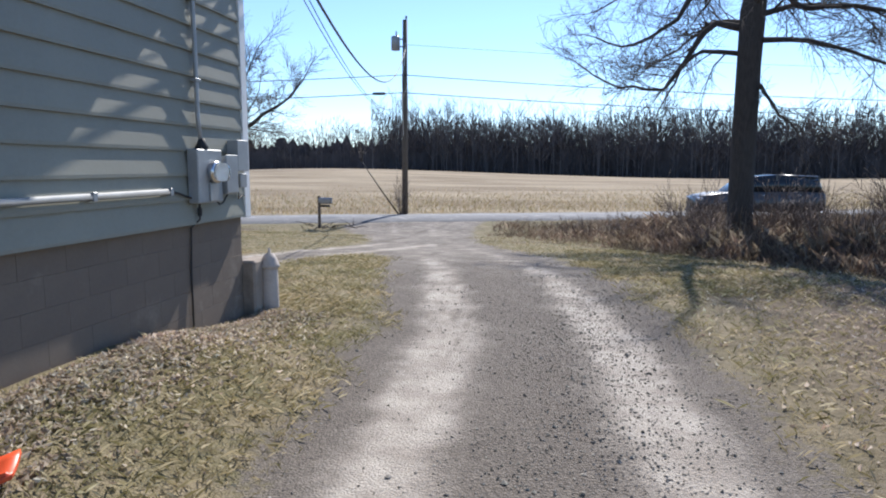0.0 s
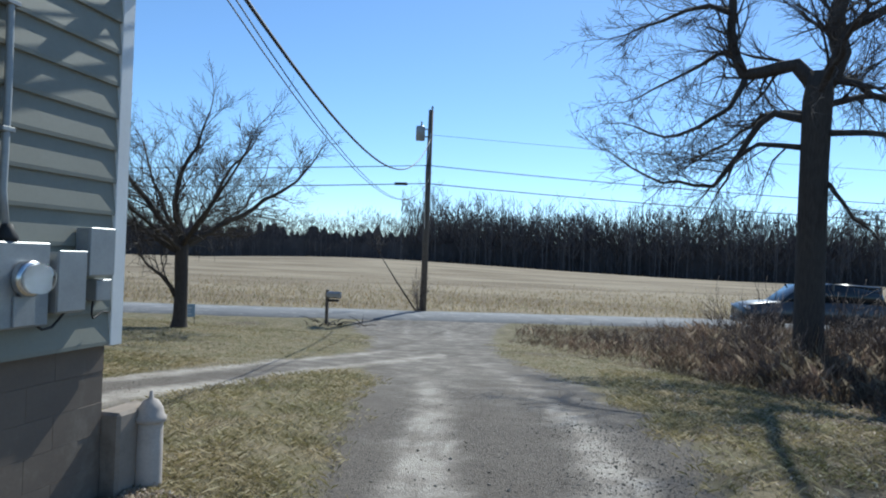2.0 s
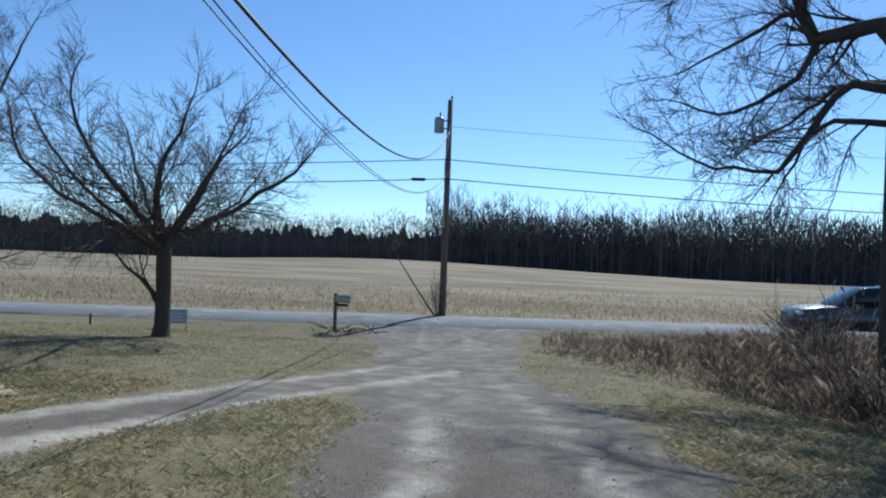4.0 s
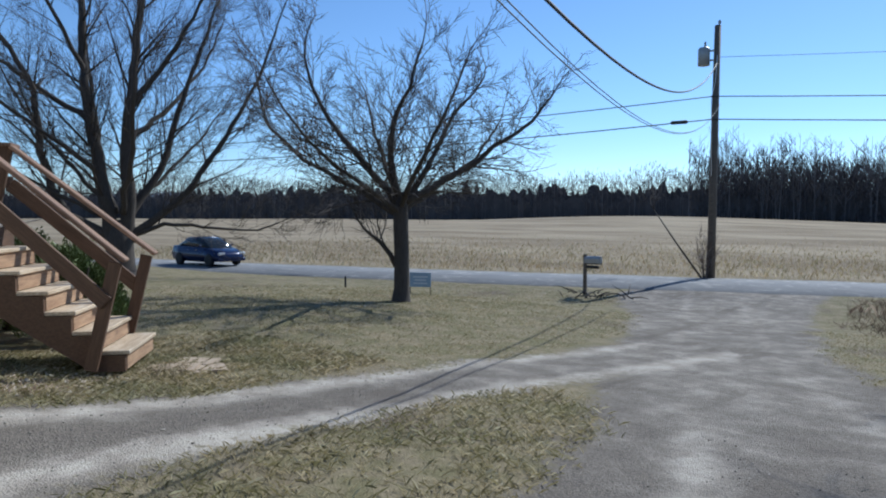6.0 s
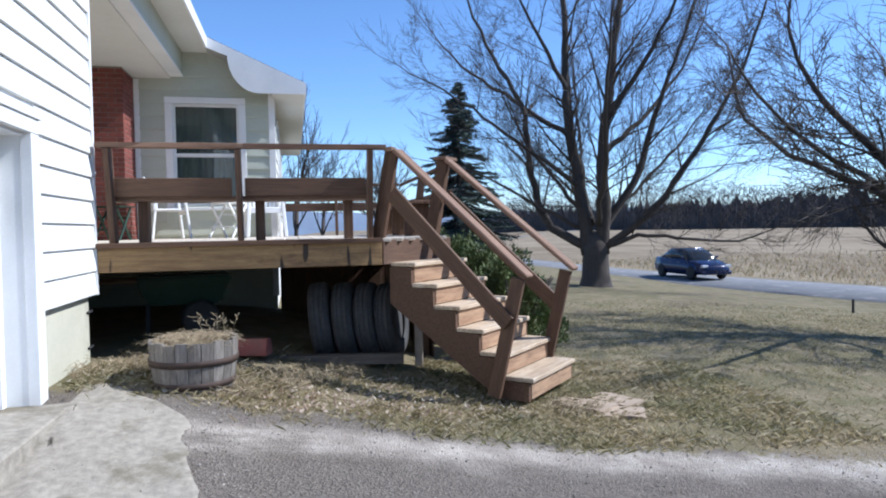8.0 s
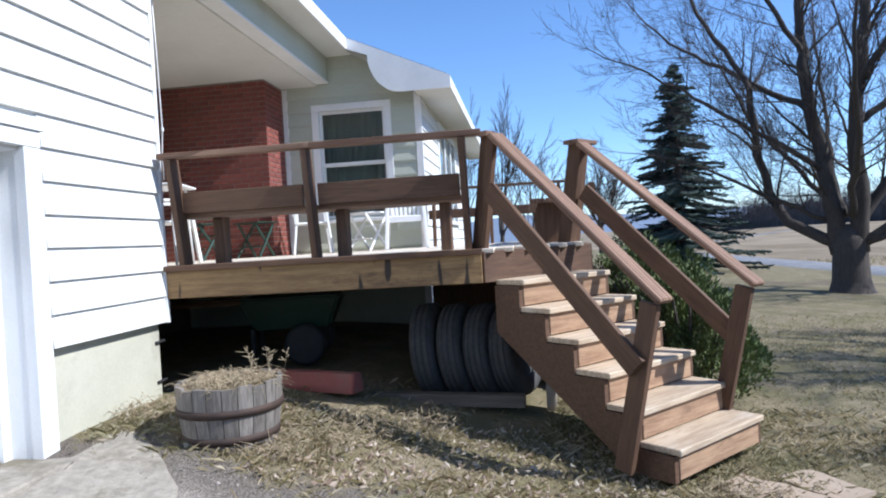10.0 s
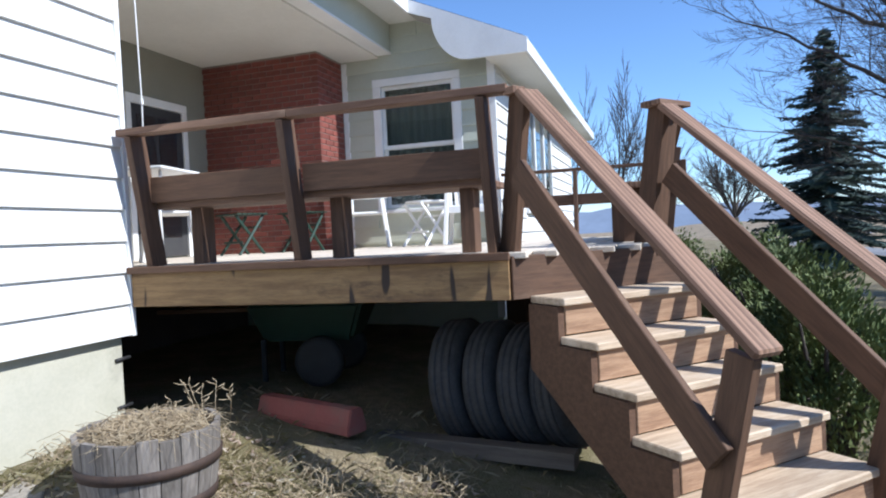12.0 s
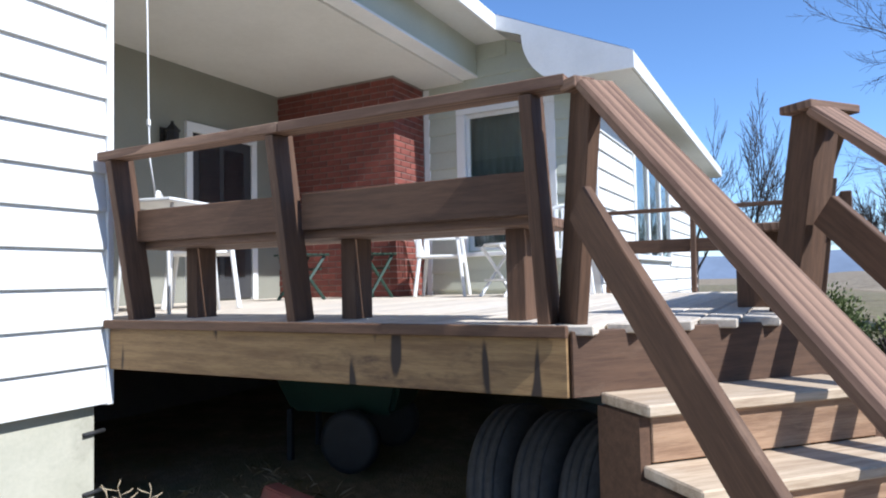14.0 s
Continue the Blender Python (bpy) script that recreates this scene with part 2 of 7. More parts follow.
def seg_dist(x, y, pts):
    """Distance from a line of points, and the half width there."""
    best, wid = 1e9, 1.0
    for (x0, y0, w0), (x1, y1, w1) in zip(pts, pts[1:]):
        dx, dy = x1 - x0, y1 - y0
        t = min(max(((x - x0) * dx + (y - y0) * dy) / (dx * dx + dy * dy), 0), 1)
        w = w0 + (w1 - w0) * t
        d = math.hypot(x - x0 - t * dx, y - y0 - t * dy) - w
        if d < best:
            best, wid = d, w
    return best, wid


DRIVE = [(0.02, -12, 1.42), (0.02, 2, 1.42), (-0.25, 6, 1.45), (-0.9, 9.5, 1.65), (-1.85, 13, 1.65), (-3.35, 17, 1.5), (-4.6, 22, 1.8), (-5.8, 26, 2.6), (-6.8, 30.5, 3.6)]
SPUR = [(-5.6, 5.8, 1.5), (-5.6, 8, 1.1), (-5.3, 10, 0.75), (-4.7, 13, 0.7), (-3.8, 17, 0.9)]


def gravel_at(x, y):
    """1 on the gravel drive and its spur to the garage, 0 on grass."""
    if not (-9 < x < 3 and y < 32):
        return 0.0
    d = min(seg_dist(x, y, DRIVE)[0], seg_dist(x, y, SPUR)[0])
    d += 0.26 * noise.noise((x * 1.1, y * 1.1, 4.0)) + 0.14 * noise.noise((x * 4, y * 4, 9.0))
    return step(0.42, -0.42, d)


def track_at(x, y):
    """How much the wheels have packed the gravel here."""
    best = 0.0
    for line, half in ((DRIVE, 0.74), (SPUR, 0.62)):
        for (x0, y0, w0), (x1, y1, w1) in zip(line, line[1:]):
            if y0 <= y < y1:
                c = x0 + (x1 - x0) * (y - y0) / (y1 - y0)
                d = abs(abs(x - c) - half)
                best = max(best, math.exp(-(d / 0.27) ** 2) * (0.75 if line is SPUR else 1 - 0.6 * step(6, 12, y)))
    return max(best, 0.3 * step(8, 14, y))


def spread(lo, hi, near_lo, near_hi, fine):
    out = list(np.arange(near_lo, near_hi + 1e-6, fine))
    s, v = fine, near_hi
    while v < hi:
        s *= 1.16
        v += s
        out.append(v)
    s, v = fine, near_lo
    while v > lo:
        s *= 1.16
        v -= s
        out.insert(0, v)
    return out


def make_ground():
    xs = spread(-2600, 2600, -14, 7, 0.16)
    ys = spread(-900, 2600, -2, 27, 0.16)
    verts, gr, tk = [], [], []
    for y in ys:
        for x in xs:
            verts.append((x, y, height(x, y)))
            gr.append(gravel_at(x, y))
            tk.append(track_at(x, y) if gr[-1] > 0 else 0.0)
    w = len(xs)
    quads = {"ground": [], "driveway": []}
    for j in range(len(ys) - 1):
        for i in range(w - 1):
            q = (j * w + i, j * w + i + 1, (j + 1) * w + i + 1, (j + 1) * w + i)
            quads["driveway" if sum(gr[k] for k in q) > 2 else "ground"].append(q)
    for name, fs in quads.items():
        used = sorted({k for q in fs for k in q})
        at = {k: i for i, k in enumerate(used)}
        me = mesh_from(name, [verts[k] for k in used], [tuple(at[k] for k in q) for q in fs], M["ground"])
        a = me.attributes.new("gravel", "FLOAT", "POINT")
        a.data.foreach_set("value", [gr[k] for k in used])
        a = me.attributes.new("track", "FLOAT", "POINT")
        a.data.foreach_set("value", [tk[k] for k in used])
        tagged(part(name, me, None), {"ground": "dry spring lawn and tan stubble field", "driveway": "worn grey gravel driveway with packed wheel tracks"}[name], name, kind="structure")


def ground_material():
    m, nt, b = nodes_of("earth_grass_gravel")
    p = where(nt)
    sep = nt.nodes.new("ShaderNodeSeparateXYZ")
    nt.links.new(p, sep.inputs[0])
    n1, n2, n3, n4 = (noise_node(nt, p, s, d, 0.65) for s, d in ((0.35, 6), (2.2, 7), (14, 5), (70, 3)))
    # dry lawn with greener patches
    straw = mix(nt, ramp(nt, n3, 0.3, 0.7), (0.185, 0.15, 0.092), (0.29, 0.24, 0.153))
    green = mix(nt, ramp(nt, n4, 0.3, 0.7), (0.13, 0.117, 0.056), (0.20, 0.174, 0.095))
    lawn = mix(nt, ramp(nt, n2, 0.38, 0.62), straw, green)
    soil = mix(nt, ramp(nt, n4, 0.35, 0.65), (0.095, 0.072, 0.051), (0.175, 0.136, 0.098))
    lawn = mix(nt, ramp(nt, n1, 0.53, 0.70), lawn, soil)
    # leaf litter and bare soil under the roadside trees, darkened to carry the trees' shade
    brush_shade = maths(nt, "ADD", sep.outputs["X"], maths(nt, "MULTIPLY", maths(nt, "SUBTRACT", n2, 0.5), 4.0))
    lawn = mix(nt, maths(nt, "MULTIPLY", ramp(nt, brush_shade, 0.6, 3.0), 0.92), lawn, mix(nt, ramp(nt, n3, 0.3, 0.7), (0.075, 0.056, 0.04), (0.20, 0.152, 0.11)))
    # stubble field beyond the road
    fieldc = mix(nt, ramp(nt, noise_node(nt, p, 0.05, 6, 0.6, (1, 2.5, 1)), 0.35, 0.65), (0.19, 0.145, 0.092), (0.33, 0.27, 0.185))
    fieldc = mix(nt, ramp(nt, n2, 0.45, 0.75), fieldc, (0.25, 0.19, 0.12))
    isfield = ramp(nt, maths(nt, "SUBTRACT", sep.outputs["Y"], maths(nt, "MULTIPLY", sep.outputs["X"], 0.3)), 35.0, 38.0)
    grass = mix(nt, isfield, lawn, fieldc)
    # gravel: grey stones over pale packed tracks
    at = nt.nodes.new("ShaderNodeAttribute")
    at.attribute_name = "gravel"
    vor = nt.nodes.new("ShaderNodeTexVoronoi")
    vor.inputs["Scale"].default_value = 75
    nt.links.new(p, vor.inputs["Vector"])
    stone = mix(nt, ramp(nt, vor.outputs["Color"], 0.1, 0.9), (0.115, 0.098, 0.082), (0.195, 0.168, 0.14))
    dust = mix(nt, ramp(nt, n2, 0.3, 0.7), (0.33, 0.287, 0.24), (0.50, 0.45, 0.385))
    tr = nt.nodes.new("ShaderNodeAttribute")
    tr.attribute_name = "track"
    packed = maths(nt, "ADD", maths(nt, "MULTIPLY", tr.outputs["Fac"], 0.55), maths(nt, "ADD", maths(nt, "MULTIPLY", n1, 0.35), maths(nt, "MULTIPLY", n2, 0.45)))
    grav = mix(nt, ramp(nt, packed, 0.42, 0.85), stone, dust)
    worn = maths(nt, "MULTIPLY", ramp(nt, noise_node(nt, p, 1.3, 8, 0.75, (1.0, 0.3, 1.0)), 0.50, 0.66), 0.7)
    grav = mix(nt, worn, grav, (0.125, 0.104, 0.084))
    grav = mix(nt, maths(nt, "MULTIPLY", ramp(nt, n4, 0.45, 0.75), 0.45), grav, (0.092, 0.08, 0.068))
    edge = maths(nt, "ADD", at.outputs["Fac"], maths(nt, "MULTIPLY", maths(nt, "SUBTRACT", n3, 0.5), 1.6))
    k = ramp(nt, edge, 0.25, 0.75)
    nt.links.new(mix(nt, k, grass, grav), b.inputs["Base Color"])
    b.inputs["Roughness"].default_value = 0.95
    b.inputs["Specular IOR Level"].default_value = 0.2
    hgt = maths(nt, "ADD", maths(nt, "MULTIPLY", n3, 0.6), maths(nt, "ADD", maths(nt, "MULTIPLY", n4, 0.4), maths(nt, "MULTIPLY", vor.outputs["Distance"], 0.4)))
    bump(nt, b, hgt, 0.8, 0.03)
    return m


M["ground"] = ground_material()
make_ground()

M["asphalt"] = plain("old_asphalt", (0.18, 0.18, 0.18), (0.135, 0.135, 0.14), 0.8, 0.9, 40, 0.3, dirt=(0.30, 0.29, 0.275), dirt_at=(0.5, 0.7))


def make_road():
    vs, fs = [], []
    xs = [x for x in spread(-400, 400, -40, 30, 1.0)]
    for x in xs:
        y = road_mid(x)
        sl = (road_mid(x + 0.5) - road_mid(x - 0.5))
        nx, ny = -sl / math.hypot(1, sl), 1 / math.hypot(1, sl)
        z = height(x, y)
        for o, dz in ((-2.45, -0.12), (-2.3, 0.03), (0, 0.08), (2.3, 0.03), (2.45, -0.12)):
            vs.append(Vector((x + nx * o, y + ny * o, z + dz)))
    for i in range(len(xs) - 1):
        for k in range(4):
            fs.append((i * 5 + k, (i + 1) * 5 + k, (i + 1) * 5 + k + 1, i * 5 + k + 1))
    fs = [tuple(reversed(f)) for f in fs]
    tagged(part("road", mesh_from("road", vs, fs, M["asphalt"]), None), "pale grey worn asphalt country road", "road", kind="structure")


make_road()

# ---- house ----
GX0, GX1, GY = -8.17, -3.05, 6.18        # garage: west and east faces, front face
WX, WY, BACK = -12.80, 7.64, 3.90        # wing: east face, front face; porch back wall
SILL = 1.03                              # lower edge of the siding
DECK = 1.45                              # deck top
CEIL = 3.92                              # porch ceiling


def roof_z(y):
    return 4.46 - 0.45 * (y - 6.71)


def structure(name, bm, material, label, m=None):
    return tagged(part(name, bm, material, None, "", m), label, name.split("_")[0], kind="structure")


def board_mesh(length, exposure, thick=0.029):
    """A lapped board: thin at the top, proud at its lower edge; x along it, y out of the wall."""
    bm = bmesh.new()
    prof = [(0, -0.02), (thick, -0.02), (thick + 0.001, 0.004), (0.004, exposure), (0, exposure)]
    ends = []
    for x in (-length / 2, length / 2):
        ends.append([bm.verts.new((x, y, z)) for y, z in prof])
    n = len(prof)
    for k in range(n):
        bm.faces.new((ends[0][k], ends[0][(k + 1) % n], ends[1][(k + 1) % n], ends[1][k]))
    bm.faces.new(ends[0])
    bm.faces.new(list(reversed(ends[1])))
    bmesh.ops.recalc_face_normals(bm, faces=bm.faces[:])
    me = bpy.data.meshes.new("board")
    bm.to_mesh(me)
    bm.free()
    return me


def clad(wall, a, b, z0, z1, exposure, material, out, holes=(), top=None):
    """Lay lapped boards from a to b (plan points); out is the wall's outward normal. holes: (s0, s1, z0, z1) along the wall."""
    a, b = Vector((*a, 0)), Vector((*b, 0))
    along = (b - a).normalized()
    length = (b - a).length
    shared = {}
    z = z0
    while z < z1 - 0.02:
        runs = [(0.0, length if top is None else max(0.0, min(length, top(z + exposure))))]
        for s0, s1, h0, h1 in holes:
            if z + exposure > h0 + 0.03 and z < h1 - 0.03:
                runs = [r for p, q in runs for r in ((p, min(q, s0)), (max(p, s1), q)) if r[1] - r[0] > 0.03]
        for p, q in runs:
            key = round(q - p, 3)
            if key < 0.05:
                continue
            if key not in shared:
                shared[key] = board_mesh(key, exposure)
                shared[key].materials.append(material)
            mid = a + along * (p + q) / 2
            m = Matrix((along, Vector((*out, 0)), Vector((0, 0, 1)))).transposed().to_4x4()
            if m.determinant() < 0:
                m = Matrix((-along, Vector((*out, 0)), Vector((0, 0, 1)))).transposed().to_4x4()
            m.translation = (mid.x, mid.y, z)
            part("siding_board", shared[key], None, wall, "", m)
        z += exposure


LAP = 0.205
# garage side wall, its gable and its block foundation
side = structure("wall_east", span((GX1 - 0.2, -7.0, SILL), (GX1, GY, 4.6)), M["siding_sage_shaded"], "sage green lapped siding wall, darkened for shade, with dappled sunlight")
clad(side, (GX1, -6.9), (GX1, GY - 0.02), SILL, 6.6, LAP, M["siding_sage_shaded"], (1, 0), top=lambda z: 6.9 + min(GY, (4.30 - z) / 0.45 + 6.71))
gable = bmesh.new()
f = gable.faces.new([gable.verts.new((GX1 - 0.1, y, z)) for y, z in ((-6.9, 4.5), (6.1, 4.5), (0, 7.2))])
bmesh.ops.solidify(gable, geom=[f], thickness=0.1)
part("gable", gable, M["siding_sage_shaded"], side)
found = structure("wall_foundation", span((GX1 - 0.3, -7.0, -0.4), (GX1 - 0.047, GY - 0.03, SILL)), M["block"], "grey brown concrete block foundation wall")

# garage front wall, with the door opening through it
DX0, DX1, DTOP, SLAB = -6.74, -4.2, 2.22, 0.40
front = structure("wall_front", span((GX0, GY - 0.2, SILL), (DX0, GY, 4.5)), M["siding_white"], "white lapped siding garage front in full sun")
part("wall_piece", span((DX1, GY - 0.2, SILL), (GX1, GY, 4.5)), M["siding_white"], front)
part("wall_piece", span((DX0, GY - 0.2, DTOP), (DX1, GY, 4.5)), M["siding_white"], front)
clad(front, (GX0 + 0.005, GY), (GX1 - 0.02, GY), SILL, 4.3, LAP, M["siding_white"], (0, 1), holes=((DX0 - 0.14 - GX0, DX1 + 0.14 - GX0, 0, DTOP + 0.12),))
base_l = structure("wall_base", span((GX0 + 0.03, GY - 0.25, -0.2), (DX0 - 0.02, GY - 0.04, SILL), 0.004), M["concrete"], "stained cream painted concrete garage foundation")
part("base_piece", span((DX1 + 0.02, GY - 0.25, -0.2), (GX1 - 0.06, GY - 0.04, SILL), 0.004), M["concrete"], base_l)
for rz in (0.86, 0.55):
    tube("rod", [(GX0 + 0.10, GY - 0.03, rz - 0.005), (GX0 - 0.02, GY - 0.03, rz)], 0.012, M["black"], base_l, "short dark iron rod")
west = structure("wall_west", span((GX0, BACK, SILL + 0.3), (GX0 + 0.15, GY - 0.2, CEIL + 0.3)), M["siding_sage_shaded"], "sage green painted porch side wall, darkened for shade")
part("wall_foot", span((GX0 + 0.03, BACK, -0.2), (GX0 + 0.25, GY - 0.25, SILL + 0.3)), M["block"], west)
trim = structure("trim_corner", span((GX1 - 0.01, GY - 0.075, SILL - 0.03), (GX1 + 0.034, GY + 0.034, 4.45), 0.004), M["trim"], "white corner board on the garage")
part("corner_board", span((GX0 - 0.034, GY - 0.075, SILL - 0.03), (GX0 + 0.004, GY + 0.034, 4.45), 0.004), M["trim"], trim)

# main roof
def roof_piece(name, x0, x1, eave, label):
    bm = bmesh.new()
    prof = [(eave, roof_z(eave) + 0.02), (0.0, roof_z(0.0) + 0.02), (-7.4, roof_z(7.4) + 0.02)]
    low = [(y, z - 0.11) for y, z in reversed(prof)]
    ring = prof + low
    e = [[bm.verts.new((x, y, z)) for y, z in ring] for x in (x0, x1)]
    n = len(ring)
    for k in range(n):
        bm.faces.new((e[0][k], e[1][k], e[1][(k + 1) % n], e[0][(k + 1) % n]))
    bm.faces.new((e[0][0], e[0][1], e[0][4], e[0][5])), bm.faces.new((e[0][1], e[0][2], e[0][3], e[0][4]))
    bm.faces.new((e[1][1], e[1][0], e[1][5], e[1][4])), bm.faces.new((e[1][2], e[1][1], e[1][4], e[1][3]))
    bmesh.ops.recalc_face_normals(bm, faces=bm.faces[:])
    return structure(name, bm, M["roof"], label)


EAVE, WEAVE, RAKE = 6.71, 8.13, -12.40
roof = roof_piece("roof_main", RAKE, GX0 + 0.05, EAVE - 0.02, "dark shingled low gable roof")
roof_piece("roof_garage", GX0 + 0.05, GX1 + 0.50, EAVE - 0.02, "dark shingled roof over the garage")
roof_piece("roof_wing", -21.0, RAKE, WEAVE - 0.02, "dark shingled roof of the projecting wing")
# eaves: fascia, soffit, porch beam and ceiling
eaves = structure("trim_eaves", span((RAKE, EAVE - 0.03, roof_z(EAVE) - 0.15), (GX1 + 0.32, EAVE, roof_z(EAVE) + 0.02), 0.003), M["trim"], "white painted eave fascia and soffit")
part("soffit_board", span((WX - 0.1, 6.30, roof_z(EAVE) - 0.125), (GX1 + 0.30, EAVE - 0.03, roof_z(EAVE) - 0.10)), M["soffit"], eaves)
part("porch_beam", span((WX, 6.14, 3.97), (GX0, 6.30, roof_z(EAVE) - 0.10), 0.006), M["siding_pale"], eaves, "pale green porch beam")
part("beam_edge", span((WX + 0.02, 6.10, 3.945), (GX0, 6.315, 3.972), 0.003), M["trim"], eaves)
ceiling = structure("ceiling_porch", span((WX, BACK - 0.1, CEIL), (GX0 + 0.1, 6.12, CEIL + 0.06)), M["soffit"], "off-white painted porch ceiling")
back = structure("wall_north", span((WX, BACK - 0.2, 0.2), (GX0 + 0.1, BACK, CEIL)), M["siding_sage_shaded"], "sage green porch back wall, darkened for shade")

# wing: east gable wall with its window opening, front wall
WIN = (6.12, 7.12, 1.95, 3.55)
wing = structure("wall_wing", span((WX - 0.2, BACK, 0.0), (WX, WIN[0], 4.35)), M["siding_pale"], "pale green lapped siding wall of the wing")
part("wall_piece", span((WX - 0.2, WIN[1], 0.0), (WX, WY, 3.9)), M["siding_pale"], wing)
part("wall_piece", span((WX - 0.2, WIN[0], 0.0), (WX, WIN[1], WIN[2])), M["siding_pale"], wing)
part("wall_piece", span((WX - 0.2, WIN[0], WIN[3]), (WX, WIN[1], 4.15)), M["siding_pale"], wing)
clad(wing, (WX, 5.60), (WX, WY - 0.01), DECK - 0.35, 4.3, LAP, M["siding_pale"], (1, 0), holes=((WIN[0] - 0.1 - 5.60, WIN[1] + 0.1 - 5.60, WIN[2] - 0.06, WIN[3] + 0.03),), top=lambda z: min(WY, (4.36 - z) / 0.45 + 6.71) - 5.60)
bm = bmesh.new()
f = bm.faces.new([bm.verts.new((WX - 0.003, y, z)) for y, z in ((6.13, 3.96), (7.55, 3.96), (7.55, roof_z(7.55) - 0.02), (6.13, roof_z(6.13) - 0.02))])
fv = f.verts[:]
bv = [bm.verts.new(v.co - Vector((0.12, 0, 0))) for v in fv]
bm.faces.new(bv[::-1])
for i in range(4):
    bm.faces.new((fv[i], bv[i], bv[(i + 1) % 4], fv[(i + 1) % 4]))
bmesh.ops.recalc_face_normals(bm, faces=bm.faces[:])
part("gable_wall", bm, M["siding_pale"], wing)
wfront = structure("wall_wing_front", span((-20.5, WY - 0.2, 0.0), (WX - 0.2, WY, 3.9)), M["siding_white"], "white lapped siding front of the wing")
clad(wfront, (-20.4, WY), (WX, WY), 0.55, 3.75, LAP, M["siding_white"], (0, 1), holes=((-17.2 + 20.4, -14.6 + 20.4, 1.9, 3.5),))
structure("wall_rear", span((-20.8, -7.0, 0.0), (GX1 - 0.2, -6.8, 4.4)), M["siding_sage_shaded"], "plain rear wall of the house")
structure("wall_far_end", span((-20.8, -6.8, 0.0), (-20.6, WY - 0.2, 4.0)), M["siding_sage_shaded"], "plain far end wall of the house")

# ---- deck and stairs ----
A = Vector((-8.20, 8.74, 0))
STAIR_DIR = radians(46.0)
U = Vector((math.cos(STAIR_DIR), math.sin(STAIR_DIR), 0))     # down the stairs
V = Vector((-U.y, U.x, 0))                                    # across them
STAIR_W = 0.97
O0 = 0.14                                                     # the stairs start this far along the chamfer
B = A + V * 1.27
DFRONT, DWEST = B.y, -12.78
deck = thing("deck", (-10.4, 7, 0.4), "raised wooden deck with weathered boards and brown stained rim", "deck")
# rim joists
beam("rim_board", (A.x, GY + 0.02, DECK - 0.14), (A.x, A.y, DECK - 0.14), 0.045, 0.24, M["fascia_wood"], deck, label="blotchy yellow brown rim board")
beam("rim_board", A + Vector((0, 0, DECK - 0.14)), B + Vector((0, 0, DECK - 0.14)), 0.045, 0.24, M["rail_wood"], deck)
beam("rim_board", (B.x, B.y, DECK - 0.14), (DWEST, B.y, DECK - 0.14), 0.045, 0.24, M["rail_wood"], deck)
# deck boards, along x, cut to the chamfered corner
y = BACK + 0.08
while y < DFRONT:
    xe = A.x + 0.03 if y < A.y else A.x + 0.03 + (B.x - A.x) * (y - A.y) / (B.y - A.y)
    if y < GY:
        xe = GX0 - 0.01
    xw = WX + 0.01 if y < WY + 0.06 else DWEST
    part("deck_board", box(xe - xw, 0.138, 0.036, 0.005), M["deck_wood"], deck, "", Matrix.Translation(((xe + xw) / 2, y, DECK - 0.018)))
    y += 0.145
for px, py in ((-9.25, 8.95), (-9.75, 9.45), (-12.6, 9.4), (-10.8, 9.4)):
    beam("support_post", (px, py, height(px, py) - 0.1), (px, py, DECK - 0.26), 0.09, 0.09, M["rail_wood"], deck, up=(0, 1, 0))

beam("edge_board", (A.x + 0.045, GY + 0.03, DECK - 0.02), (A.x + 0.045, A.y + 0.01, DECK - 0.02), 0.03, 0.045, M["rail_wood"], deck)
# railing: leaning posts, cap, mid board and bench board behind it
rail = thing("deck_railing", (A.x, 7.4, DECK), "brown stained wooden deck railing with outward leaning posts", "railing")


def leaning_post(x, y, out, name="post"):
    o = Vector((*out, 0))
    base = Vector((x, y, DECK - 0.005))
    beam(name, base, base + o * 0.14 + Vector((0, 0, 0.85)), 0.05, 0.14, M["rail_wood"], rail, up=o)


RT = DECK + 0.865
for y in (6.33, 7.43, 8.64):
    leaning_post(A.x - 0.09, y, (1, 0))
beam("rail_cap", (A.x + 0.07, GY + 0.06, RT), (A.x + 0.07, 7.48, RT), 0.10, 0.045, M["worn_wood"], rail, label="weathered rail cap")
beam("rail_cap", (A.x + 0.07, 7.482, RT), (A.x + 0.07, A.y + 0.05, RT), 0.10, 0.045, M["worn_wood"], rail, label="weathered rail cap")
beam("back_board", (A.x - 0.06, 6.30, DECK + 0.50), (A.x - 0.06, 7.36, DECK + 0.50), 0.04, 0.17, M["rail_wood"], rail)
beam("back_board", (A.x - 0.06, 7.48, DECK + 0.50), (A.x - 0.06, 8.60, DECK + 0.50), 0.04, 0.17, M["rail_wood"], rail)
bench = thing("deck_bench", (A.x - 0.3, 7.4, DECK), "built-in brown wooden deck bench along the railing", "bench")
for k, dx in enumerate((-0.16, -0.31, -0.46)):
    beam("seat_board", (A.x + dx, 6.26, DECK + 0.40), (A.x + dx, 8.62, DECK + 0.40), 0.14, 0.04, M["worn_wood"], bench)
for y in (6.55, 7.60, 8.45):
    beam("bench_leg", (A.x - 0.30, y, DECK), (A.x - 0.30, y, DECK + 0.38), 0.085, 0.14, M["rail_wood"], bench, up=(1, 0, 0))

# stairs
RISE, RUN = 0.2, 0.243
S5 = A + U * 0.307 + V * O0
stairs = thing("deck_stairs", A + U * 1.3 + Vector((0, 0, 0.1)), "wooden deck stairs with pale worn treads", "stairs")
